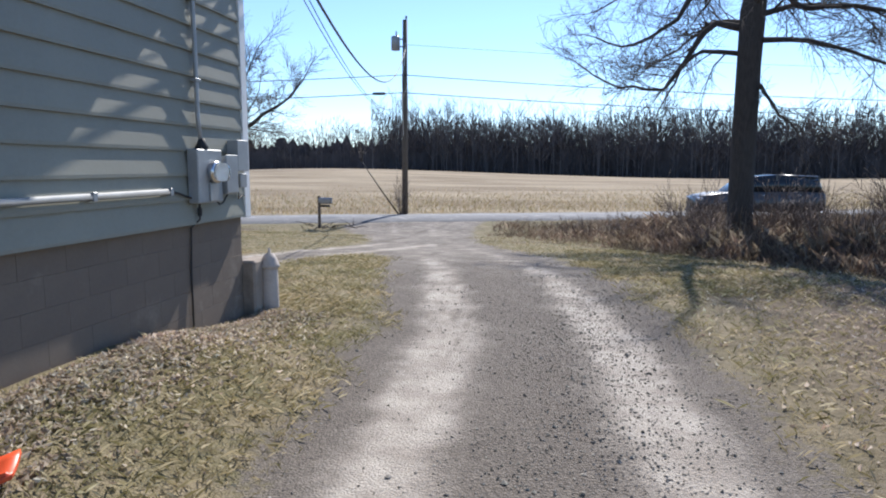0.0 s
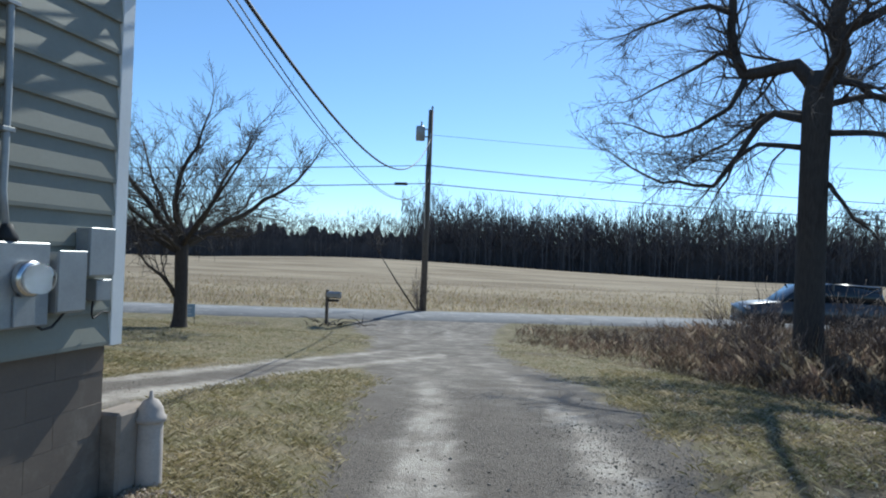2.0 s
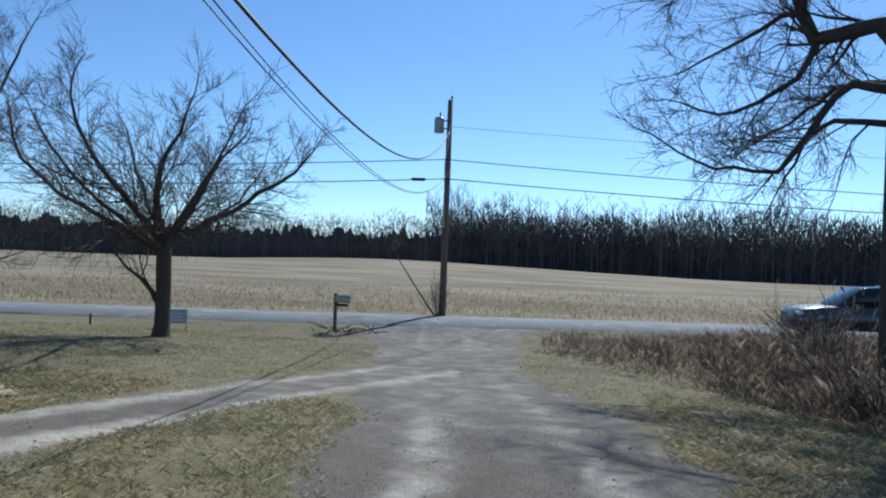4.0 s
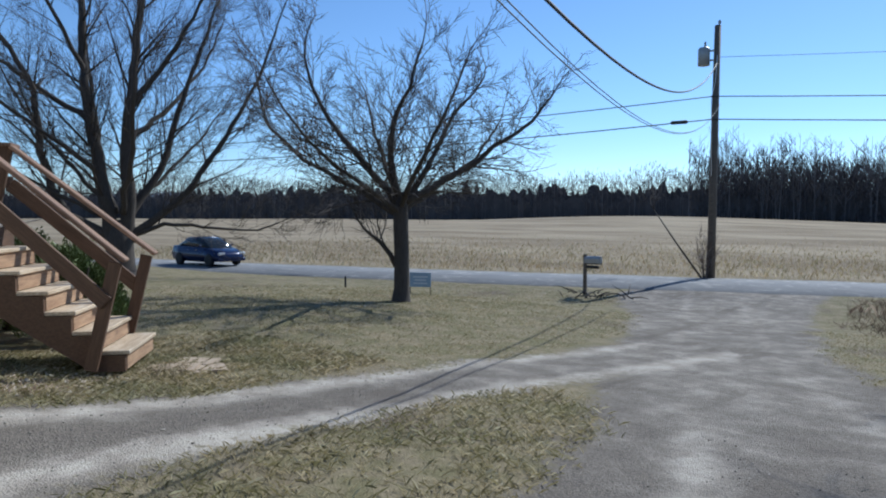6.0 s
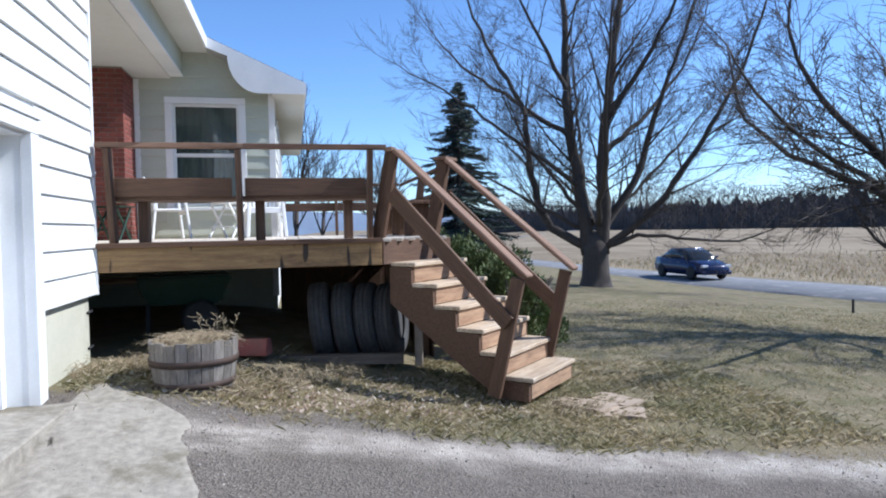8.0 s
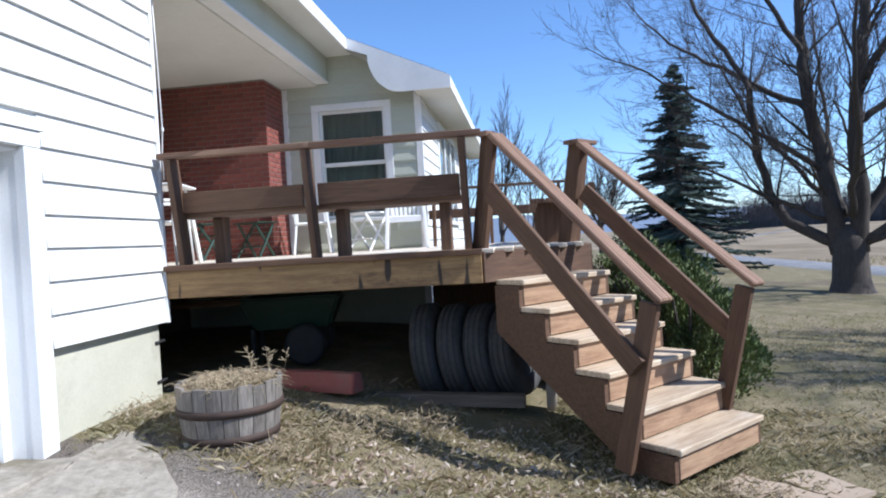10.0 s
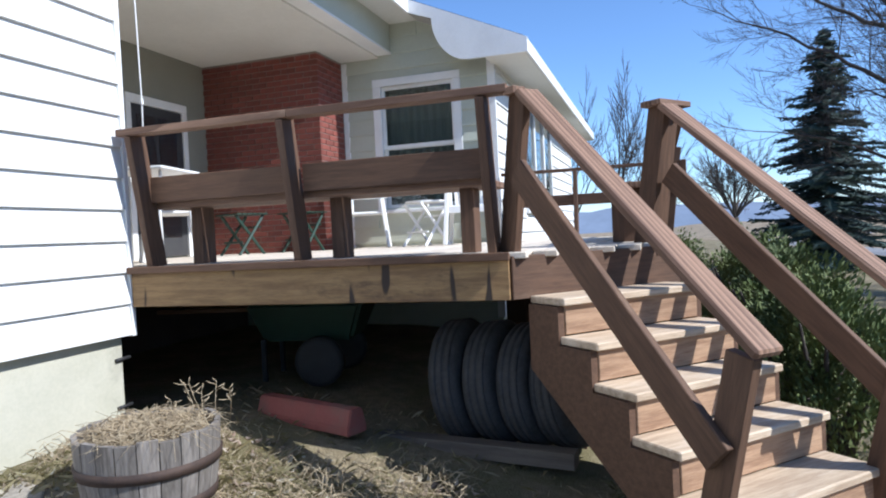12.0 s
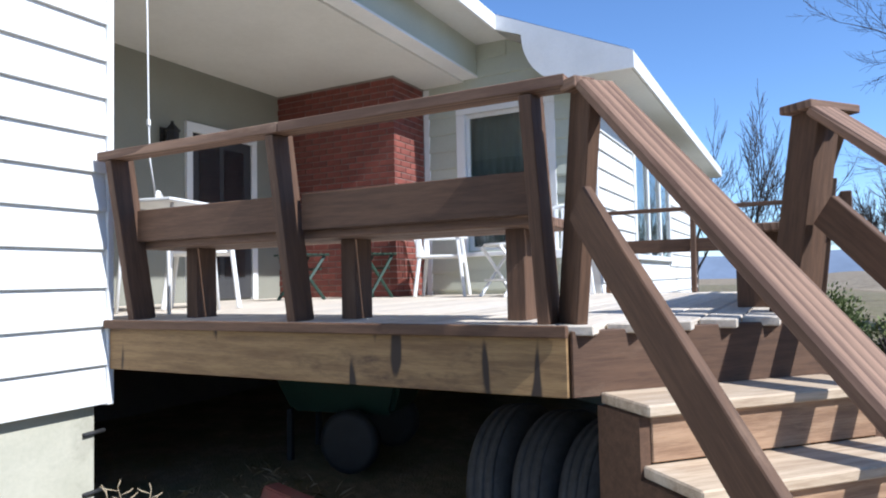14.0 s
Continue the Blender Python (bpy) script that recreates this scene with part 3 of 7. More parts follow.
for k in range(6):
    front_edge = S5 + U * RUN * (5 - k)
    z = 1.206 - RISE * (5 - k)
    mid = front_edge - U * 0.14
    extra = 0.03
    beam("tread", mid - V * extra + Vector((0, 0, z - 0.02)), mid + V * (STAIR_W + extra) + Vector((0, 0, z - 0.02)), 0.29, 0.04, M["tread_wood"], stairs, bevel=0.006, label="pale weathered tread")
    r = front_edge - U * 0.035
    beam("riser", r + Vector((0, 0, z - 0.115)), r + V * STAIR_W + Vector((0, 0, z - 0.115)), 0.022, 0.155, M["riser_wood"], stairs)
for o in (O0 - 0.022, O0 + STAIR_W + 0.022):
    top_p = A + U * 0.02 + V * o
    bm = bmesh.new()
    ring = [(0.0, 1.206 - 0.40), (0.0, 1.206 - 0.045)]
    for k in range(5, -1, -1):
        e = 0.307 + RUN * (5 - k) - 0.052
        z = 1.206 - RISE * (5 - k) - 0.045
        ring += [(e, z), (e, z - RISE if k else 0.0)]
    ring.append((ring[-1][0] - 0.30, 0.0))
    vs = [[bm.verts.new(tuple(top_p + U * s + V * t + Vector((0, 0, z)))) for s, z in ring] for t in (-0.02, 0.02)]
    n = len(ring)
    for k in range(n):
        bm.faces.new((vs[0][k], vs[0][(k + 1) % n], vs[1][(k + 1) % n], vs[1][k]))
    bm.faces.new(vs[0]), bm.faces.new(list(reversed(vs[1])))
    bmesh.ops.recalc_face_normals(bm, faces=bm.faces[:])
    part("stringer", bm, M["rail_wood"], stairs)
# stair rails: newel, lower post, sloped cap and mid rail
def at(s, o, z):
    return A + U * s + V * o + Vector((0, 0, z))


for o, lo, k, s0 in ((0.03, 0.0, -1, 0.20), (1.14, 1.12, 1, 0.10)):
    beam("newel", at(s0 - 0.28, o + 0.03, DECK - 0.02), at(s0 - 0.07, o, DECK + 0.84), 0.05, 0.14, M["rail_wood"], stairs, up=U)
    beam("stair_post", at(1.20, lo, 0.04), at(1.45, lo, 1.09), 0.05, 0.12, M["rail_wood"], stairs, up=U)
    beam("stair_cap", at(s0 - 0.02, o, DECK + 0.835), at(1.55, lo, 1.10), 0.14, 0.042, M["worn_wood"], stairs, bevel=0.010, label="weathered sloped rail cap")
    beam("stair_mid_rail", at(s0 - 0.06, o + k * 0.047, DECK + 0.43), at(1.37, lo + k * 0.047, 0.70), 0.038, 0.145, M["rail_wood"], stairs)
beam("newel", at(-0.20, 1.30, DECK), at(-0.02, 1.27, DECK + 0.835), 0.14, 0.045, M["rail_wood"], stairs, up=U)
beam("newel_cap", at(0.03, 1.06, DECK + 0.855), at(0.00, 1.36, DECK + 0.855), 0.15, 0.035, M["worn_wood"], stairs)
beam("rail_cap", (A.x + 0.07, A.y + 0.055, RT - 0.02), tuple(at(0.17, 0.0, RT - 0.02)), 0.09, 0.04, M["worn_wood"], rail, label="weathered rail cap")
# railing along the deck's front and far end
frail = thing("front_railing", (-11, B.y, DECK), "brown wooden railing along the deck front", "railing")
END = WX + 0.05
for x, y, o in ((B.x - 1.9, B.y - 0.03, (0, 1)), (END + 0.1, B.y - 0.05, (-1, 0)), (END + 0.1, 8.6, (-1, 0)), (END + 0.1, 7.78, (-1, 0))):
    beam("post", (x, y, DECK), (x + o[0] * 0.1, y + o[1] * 0.1, DECK + 0.80), 0.045, 0.10, M["rail_wood"], frail, up=(*o, 0))
for z, h in ((DECK + 0.82, 0.04), (DECK + 0.46, 0.13)):
    beam("front_rail", (B.x - 0.12, B.y + 0.06, z), (END, B.y + 0.06, z), 0.045, h, M["rail_wood"], frail)
    beam("end_rail", (END, 7.70, z), (END, B.y + 0.03, z), 0.045, h, M["rail_wood"], frail)
fbench = thing("front_bench", (-10.6, B.y - 0.3, DECK), "built-in brown wooden bench along the deck front", "bench")
for dy in (-0.12, -0.27, -0.42):
    beam("seat_board", (B.x - 0.35, B.y + dy, DECK + 0.40), (-12.2, B.y + dy, DECK + 0.40), 0.14, 0.04, M["worn_wood"], fbench)
for x in (B.x - 0.5, -10.6, -12.0):
    beam("bench_leg", (x, B.y - 0.27, DECK), (x, B.y - 0.27, DECK + 0.38), 0.045, 0.3, M["rail_wood"], fbench, up=(0, 1, 0))

# ---- openings and fittings of the house ----
def glass_material():
    m, nt, b = nodes_of("window_glass")
    b.inputs["Base Color"].default_value = (0.9, 0.95, 0.95, 1)
    b.inputs["Transmission Weight"].default_value, b.inputs["Roughness"].default_value, b.inputs["IOR"].default_value = 1.0, 0.01, 1.45
    return m


M["glass"] = glass_material()
# near-black colour that stands for the lack of light indoors
M["painted_dimness"] = plain("painted_dim_interior", (0.05, 0.05, 0.05), (0.03, 0.03, 0.035), 1, 0.9, 10, 0.0)
M["curtain"] = plain("grey_green_curtain", (0.13, 0.165, 0.145), (0.085, 0.11, 0.098), 3, 0.9, 30, 0.2, stretch=(1, 14, 0.3))
M["door_white"] = plain("garage_door_paint", (0.80, 0.81, 0.83), (0.72, 0.73, 0.75), 1.5, 0.45, 40, 0.05)
M["plastic_white"] = plain("white_plastic", (0.82, 0.82, 0.80), (0.74, 0.74, 0.72), 4, 0.4, 40, 0.05)
M["green_paint"] = plain("dark_green_paint", (0.010, 0.040, 0.024), (0.007, 0.026, 0.016), 6, 0.5, 60, 0.1)
M["red_paint"] = plain("faded_red_concrete", (0.36, 0.11, 0.085), (0.27, 0.08, 0.065), 4, 0.8, 50, 0.3, dirt=(0.24, 0.12, 0.09), dirt_at=(0.5, 0.7))
M["orange"] = plain("orange_plastic", (0.75, 0.10, 0.03), (0.62, 0.08, 0.03), 4, 0.4, 40, 0.05)
M["barrel_wood"] = plain("grey_barrel_stave", (0.25, 0.225, 0.195), (0.10, 0.085, 0.07), 7, 0.9, 30, 0.6, stretch=(5, 5, 0.5), piece=0.25, dist=0.008)
M["rust"] = plain("rusty_hoop", (0.085, 0.055, 0.04), (0.05, 0.035, 0.03), 12, 0.75, 60, 0.4, metal=0.4)
M["straw"] = plain("straw", (0.47, 0.385, 0.25), (0.27, 0.205, 0.125), 12, 0.85, 60, 0.0)
M["stone"] = plain("sandstone", (0.42, 0.33, 0.24), (0.33, 0.25, 0.18), 3, 0.9, 40, 0.5, dist=0.01)
M["slab"] = plain("old_concrete_slab", (0.36, 0.325, 0.265), (0.20, 0.178, 0.145), 16, 0.95, 90, 0.7, dirt=(0.15, 0.13, 0.09), dirt_at=(0.48, 0.64), dist=0.008)
M["bollard"] = plain("chalky_painted_concrete", (0.56, 0.49, 0.43), (0.40, 0.34, 0.295), 5, 0.85, 50, 0.5, dirt=(0.30, 0.26, 0.22), dirt_at=(0.55, 0.7))
M["stub"] = plain("rough_tan_concrete", (0.32, 0.265, 0.215), (0.24, 0.195, 0.155), 5, 0.9, 50, 0.6, dirt=(0.17, 0.135, 0.105), dirt_at=(0.5, 0.7), dist=0.008)
M["chrome"] = plain("bright_metal", (0.7, 0.7, 0.7), (0.6, 0.6, 0.6), 5, 0.25, 50, 0.0, metal=1.0)


def window(name, wall_x, y0, y1, z0, z1, label):
    """A double-hung window in a wall that faces +x."""
    w = tagged(part(name, span((wall_x - 0.02, y0 - 0.10, z1 - 0.01), (wall_x + 0.035, y1 + 0.10, z1 + 0.09), 0.004), M["trim"]), label, "window", kind="structure")
    for a, b in ((y0 - 0.10, y0 + 0.01), (y1 - 0.01, y1 + 0.10)):
        part("casing", span((wall_x - 0.02, a, z0 - 0.02), (wall_x + 0.033, b, z1 - 0.012), 0.004), M["trim"], w)
    part("window_sill", span((wall_x - 0.02, y0 - 0.12, z0 - 0.07), (wall_x + 0.06, y1 + 0.12, z0 - 0.02), 0.006), M["trim"], w)
    mid = (z0 + z1) / 2
    for k, (a, b, x) in enumerate(((mid - 0.02, z1, wall_x - 0.05), (z0, mid + 0.02, wall_x - 0.085))):
        s = part("sash", span((x - 0.015, y0, b - 0.05), (x + 0.015, y1, b)), M["trim"], w)
        part("sash_rail", span((x - 0.015, y0, a), (x + 0.015, y1, a + 0.045)), M["trim"], s)
        for p, q in ((y0, y0 + 0.045), (y1 - 0.045, y1)):
            part("sash_stile", span((x - 0.014, p, a + 0.045), (x + 0.014, q, b - 0.05)), M["trim"], s)
        g = part("pane", span((x - 0.003, y0 + 0.04, a + 0.04), (x + 0.003, y1 - 0.04, b - 0.045)), M["glass"], s)
        g.visible_shadow = False
    # drawn curtain in a dim room behind
    vs, fs = [], []
    n = 40
    for i in range(n + 1):
        y = y0 - 0.05 + (y1 - y0 + 0.1) * i / n
        x = wall_x - 0.19 + 0.018 * math.sin(i * 1.55) + 0.008 * math.sin(i * 0.7)
        vs += [Vector((x, y, z0 - 0.05)), Vector((x, y, z1 + 0.05))]
    fs = [(2 * i, 2 * i + 2, 2 * i + 3, 2 * i + 1) for i in range(n)]
    tagged(part("curtain", mesh_from("curtain", vs, fs, M["curtain"]), None), "drawn grey green curtain behind the window", "curtain")
    return w


window("window_1", WX, WIN[0], WIN[1], WIN[2], WIN[3], "white framed double-hung window with a drawn curtain")
structure("wall_room_dark", span((WX - 1.6, WIN[0] - 0.6, 1.5), (WX - 1.5, WY - 0.25, 3.85)), M["painted_dimness"], "inner wall of the wing room, coloured dark for dimness")
# picture window of the wing front
pw = tagged(part("window_2", span((-17.25, WY - 0.02, 3.48), (-14.55, WY + 0.045, 3.58), 0.004), M["trim"]), "white framed picture window with side sashes", "window", kind="structure")
for x in (-17.2, -16.35, -15.45, -14.6):
    part("casing", span((x - 0.05, WY - 0.02, 1.9), (x + 0.05, WY + 0.043, 3.478), 0.004), M["trim"], pw)
part("window_sill", span((-17.3, WY - 0.02, 1.83), (-14.5, WY + 0.07, 1.898), 0.004), M["trim"], pw)
for x0, x1 in ((-17.15, -16.4), (-16.3, -15.5), (-15.4, -14.65)):
    part("pane", span((x0, WY + 0.002, 1.9), (x1, WY + 0.012, 3.478)), M["glass"], pw)
    part("blind", span((x0, WY - 0.012, 1.9), (x1, WY + 0.0005, 3.478)), M["curtain"], pw)

# porch doorway in the back wall
door = tagged(part("door_1", span((-11.70, BACK - 0.01, 3.24), (-10.68, BACK + 0.04, 3.34), 0.004), M["trim"]), "dark glazed porch door in a white frame", "door", kind="structure")
for a, b in ((-11.70, -11.62), (-10.76, -10.68)):
    part("casing", span((a, BACK - 0.01, DECK), (b, BACK + 0.038, 3.238), 0.004), M["trim"], door)
# leaf coloured as dark as the unlit interior
part("door_leaf", span((-11.61, BACK + 0.002, DECK + 0.02), (-10.77, BACK + 0.02, 3.23)), M["painted_dimness"], door)
part("door_glass", span((-11.50, BACK + 0.022, DECK + 0.25), (-11.20, BACK + 0.026, 3.12)), M["glass"], door)
part("door_glass", span((-11.14, BACK + 0.022, DECK + 0.25), (-10.85, BACK + 0.026, 3.12)), M["glass"], door)
part("door_handle", lathe([(0.0, 0), (0.028, 0.004), (0.03, 0.03), (0.0, 0.045)], 12), M["chrome"], door, "", Matrix.Translation((-10.82, BACK + 0.02, 2.4)) @ pose(0, 0, 0, -90), True)
lantern = thing("wall_lantern", (-10.42, BACK + 0.06, 3.12), "black metal porch wall lantern", "lamp")
part("back_plate", span((-10.47, BACK, 3.02), (-10.37, BACK + 0.02, 3.22), 0.004), M["black"], lantern)
part("lantern_body", lathe([(0.03, -0.14), (0.055, -0.10), (0.07, 0.06), (0.085, 0.07), (0.02, 0.14), (0.012, 0.17)], 6), M["black"], lantern, "", Matrix.Translation((-10.42, BACK + 0.13, 3.10)))
part("bracket", span((-10.43, BACK + 0.015, 3.10), (-10.41, BACK + 0.09, 3.13)), M["black"], lantern)

# rake trim and the curved gable piece of the wing
rake = structure("trim_rake", span((RAKE - 0.018, 0.0, roof_z(0) + 0.0), (RAKE + 0.004, 0.02, roof_z(0) + 0.02)), M["trim"], "white rake boards and curved soffit end of the wing roof")
bm = bmesh.new()
prof = [(EAVE - 0.05, roof_z(EAVE) + 0.035), (WEAVE + 0.03, roof_z(WEAVE) + 0.0), (WEAVE + 0.03, roof_z(WEAVE) - 0.17)]
c = [(7.62, roof_z(WEAVE) - 0.17)] + [(7.45 - 0.45 * math.sin(math.pi / 2 * i / 8), roof_z(WEAVE) - 0.17 + (roof_z(7.0) - 0.13 - roof_z(WEAVE) + 0.17) * (1 - math.cos(math.pi / 2 * i / 8))) for i in range(9)]
ring = prof + c + [(EAVE - 0.05, roof_z(EAVE) - 0.13)]
for x in (RAKE - 0.02,):
    f = bm.faces.new([bm.verts.new((x, y, z)) for y, z in ring])
    ex = bmesh.ops.extrude_face_region(bm, geom=[f])
    bmesh.ops.translate(bm, vec=(0.03, 0, 0), verts=[v for v in ex["geom"] if isinstance(v, bmesh.types.BMVert)])
bmesh.ops.recalc_face_normals(bm, faces=bm.faces[:])
part("gable_piece", bm, M["trim"], rake)
part("wing_soffit", span((-21, WY, roof_z(WEAVE) - 0.17), (RAKE - 0.02, WEAVE, roof_z(WEAVE) - 0.145)), M["soffit"], rake)
part("wing_fascia", span((-21, WEAVE, roof_z(WEAVE) - 0.16), (RAKE - 0.02, WEAVE + 0.025, roof_z(WEAVE) + 0.0)), M["trim"], rake)
bm = bmesh.new()
f = bm.faces.new([bm.verts.new(v) for v in ((RAKE - 0.02, 6.2, roof_z(6.2) - 0.14), (RAKE - 0.02, WEAVE, roof_z(WEAVE) - 0.14), (WX, WEAVE, roof_z(WEAVE) - 0.14), (WX, 6.2, roof_z(6.2) - 0.14))])
bmesh.ops.solidify(bm, geom=[f], thickness=0.02)
part("rake_soffit", bm, M["soffit"], rake)
part("corner_board", span((WX - 0.01, WY - 0.07, 0.5), (WX + 0.032, WY + 0.03, 3.72), 0.004), M["trim"], rake)
part("corner_board", span((WX, 5.585, DECK), (WX + 0.03, 5.66, 3.90), 0.004), M["trim"], rake)

# garage door in its deep opening
gd = thing("garage_door", ((DX0 + DX1) / 2, GY - 0.25, SLAB), "white panelled overhead garage door with small dark panes", "garage door")
cuts = (SLAB, 0.67, 1.07, 1.47, 1.88, DTOP - 0.02)
for r, (z0, z1) in enumerate(zip(cuts, cuts[1:])):
    s = part("door_section", span((DX0 + 0.022, GY - 0.25, z0 + 0.003), (DX1 - 0.022, GY - 0.21, z1 - 0.003), 0.006), M["door_white"], gd)
    if r == 3:
        for k in range(4):
            x0 = DX0 + 0.09 + k * 0.60
            for p0, p1 in (((x0, z0 + 0.07), (x0 + 0.52, z0 + 0.095)), ((x0, z1 - 0.08), (x0 + 0.52, z1 - 0.055)), ((x0, z0 + 0.095), (x0 + 0.025, z1 - 0.08)), ((x0 + 0.495, z0 + 0.095), (x0 + 0.52, z1 - 0.08))):
                part("pane_frame", span((p0[0], GY - 0.212, p0[1]), (p1[0], GY - 0.198, p1[1]), 0.002), M["door_white"], s)
            # opaque pane, its darkness painted in place of the unlit garage
            part("pane", span((x0 + 0.02, GY - 0.212, z0 + 0.09), (x0 + 0.50, GY - 0.204, z1 - 0.075)), M["painted_dimness"], s)
dtrim = structure("trim_garage_door", span((DX0 - 0.11, GY + 0.0, DTOP), (DX1 + 0.11, GY + 0.045, DTOP + 0.10), 0.004), M["trim"], "white garage door casing and jambs")
part("drip_cap", span((DX0 - 0.13, GY + 0.0, DTOP + 0.102), (DX1 + 0.13, GY + 0.06, DTOP + 0.125), 0.003), M["trim"], dtrim)
for a, b in ((DX0 - 0.11, DX0 + 0.026), (DX1 - 0.026, DX1 + 0.11)):
    part("casing", span((a, GY - 0.03, SLAB - 0.02), (b, GY + 0.043, DTOP - 0.002), 0.004), M["trim"], dtrim)
for a, b in ((DX0 - 0.02, DX0 + 0.02), (DX1 - 0.02, DX1 + 0.02)):
    part("jamb", span((a, GY - 0.26, SLAB - 0.02), (b, GY - 0.031, DTOP)), M["trim"], dtrim)
for a, b in ((DX0 + 0.02, DX0 + 0.08), (DX1 - 0.08, DX1 - 0.02)):
    part("door_stop", span((a, GY - 0.20, SLAB - 0.02), (b, GY - 0.17, DTOP)), M["trim"], dtrim)
part("head_jamb", span((DX0, GY - 0.26, DTOP - 0.02), (DX1, GY - 0.002, DTOP)), M["trim"], dtrim)
bm = span((DX0 - 0.35, GY - 0.4, 0.05), (DX1 + 0.2, GY + 0.24, SLAB - 0.01), 0.012)
structure("pavement_apron", bm, M["slab"], "cracked old concrete apron before the garage")
vs, fs = [], []
n = 34
for j in range(n + 1):
    for i in range(n + 1):
        u, v = i / n, j / n
        x = -7.25 + 2.25 * u
        y = GY + 0.22 + ((7.2 + (x + 6.5) * (0.2 if x > -6.5 else 0.95)) - GY - 0.22) * v
        wob = 0.10 * noise.noise((x * 3, y * 3, 1)) + 0.05 * noise.noise((x * 9, y * 9, 2))
        x += wob * (1 if 0 < i else 1.6)
        y += wob * (v > 0.1)
        rim = min(u, 1 - u, 1 - v)
        vs.append(Vector((x, y, height(x, y) + (0.009 + 0.012 * noise.noise((x * 5, y * 5, 3)) if rim > 0.03 else -0.03))))
for j in range(n):
    for i in range(n):
        k = j * (n + 1) + i
        fs.append((k, k + 1, k + n + 2, k + n + 1))
structure("pavement_slab", mesh_from("pavement_slab", vs, fs, M["slab"]), None, "broken edged concrete slab sunk in the gravel")

# brick chimney in the porch corner: bricks on the two faces that show
CX0, CX1, CY0, CY1 = WX, -12.10, BACK, 5.585
chim = structure("chimney", span((CX0 + 0.002, CY0, DECK - 0.02), (CX1 - 0.008, CY1 - 0.008, CEIL)), M["mortar"], "red brick chimney breast in the porch corner")
BL, BH, GAP = 0.200, 0.060, 0.010
brick_mesh = {}


def brick(length, deep, m, i):
    key = (round(length, 3), deep)
    if key not in brick_mesh:
        me = bpy.data.meshes.new("brick")
        bm = box(length, deep, BH, 0.003)
        bm.to_mesh(me)
        bm.free()
        me.materials.append(M["brick"])
        brick_mesh[key] = me
    part("brick", brick_mesh[key], None, chim, "", m)


row = 0
z = DECK + BH / 2
extra = []
while z < CEIL - 0.02:
    off = 0 if row % 2 else (BL + GAP) / 2
    s = CY1
    first = True
    while s > CY0 + 0.03:
        ln = min(BL if not (first and off) else BL / 2 - GAP / 2, s - CY0)
        c_ = s - ln / 2
        if CY1 - c_ < 1.2:
            brick(ln, 0.03, pose(CX1 - 0.015, c_, z, 0, 0, 90), row)
        else:
            extra.append((ln, c_, z))
        s -= ln + GAP
        first = False
    s = CX1 - 0.034
    first = True
    while s > CX0 + 0.04:
        ln = min(BL if (first and off) or not first else BL / 2 - GAP / 2, s - CX0 - 0.03)
        brick(ln, 0.03, pose(s - ln / 2, CY1 - 0.015, z), row)
        s -= ln + GAP
        first = False
    z += BH + GAP
    row += 1
bm = bmesh.new()
for ln, c_, z in extra:
    span((CX1 - 0.03, c_ - ln / 2, z - BH / 2), (CX1, c_ + ln / 2, z + BH / 2), 0, bm)
tagged(part("brick_rest", bm, M["brick"], chim), kind="stuff")

# block joints of the side foundation: blocks proud of the mortar
blk = bpy.data.meshes.new("block")
bmb = box(0.3985, 0.05, 0.1985, 0.001)
bmb.to_mesh(blk)
bmb.free()
blk.materials.append(M["block"])
for r in range(6):
    z = SILL - 0.1 - r * 0.2
    y = GY - 0.03 - (0.2 if r % 2 == 0 else 0.4)
    while y > -1.5:
        part("block", blk, None, found, "", pose(GX1 - 0.068, y, z, 0, 0, 90))
        y -= 0.4

# meter, boxes, conduits and cables on the side wall
X0 = GX1 + 0.025
meter = thing("electric_meter", (X0, 5.33, 1.45), "grey electric meter box with a round glass meter", "meter")
part("meter_box", span((X0, 5.10, 1.19), (X0 + 0.10, 5.50, 1.64), 0.008), M["metal_grey"], meter)
part("meter_socket", lathe([(0.085, 0), (0.095, 0.01), (0.095, 0.05), (0.08, 0.06)], 28), M["chrome"], meter, "", Matrix.Translation((X0 + 0.10, 5.33, 1.45)) @ pose(0, 0, 0, 0, 90), True)
part("meter_glass", lathe([(0.078, 0), (0.078, 0.06), (0.07, 0.085), (0.03, 0.098)], 28), M["glass"], meter, "", Matrix.Translation((X0 + 0.15, 5.33, 1.45)) @ pose(0, 0, 0, 0, 90), True)
part("meter_dial", lathe([(0.065, 0), (0.065, 0.012)], 24), M["plastic_white"], meter, "", Matrix.Translation((X0 + 0.16, 5.33, 1.45)) @ pose(0, 0, 0, 0, 90))
part("meter_cover", span((X0 + 0.10, 5.26, 1.20), (X0 + 0.115, 5.40, 1.36), 0.004), M["metal_grey"], meter)
disc = thing("switch_box", (X0, 5.62, 1.45), "grey electrical switch box beside the meter", "switch box")
part("switch_body", span((X0, 5.53, 1.25), (X0 + 0.12, 5.73, 1.59), 0.008), M["metal_grey"], disc)
part("switch_lid", span((X0 + 0.12, 5.525, 1.26), (X0 + 0.132, 5.735, 1.60), 0.004), M["metal_grey"], disc)
tel = thing("telephone_box", (X0, 5.9, 1.55), "grey plastic telephone junction box on the siding", "junction box")
part("junction_body", span((X0, 5.78, 1.46), (X0 + 0.10, 5.98, 1.735), 0.008), M["metal_grey"], tel)
part("junction_lid", span((X0 + 0.10, 5.775, 1.455), (X0 + 0.115, 5.985, 1.74), 0.005), M["metal_grey"], tel)
cab = thing("cable_box", (X0, 5.95, 1.38), "small grey cable box with loose wires", "junction box")
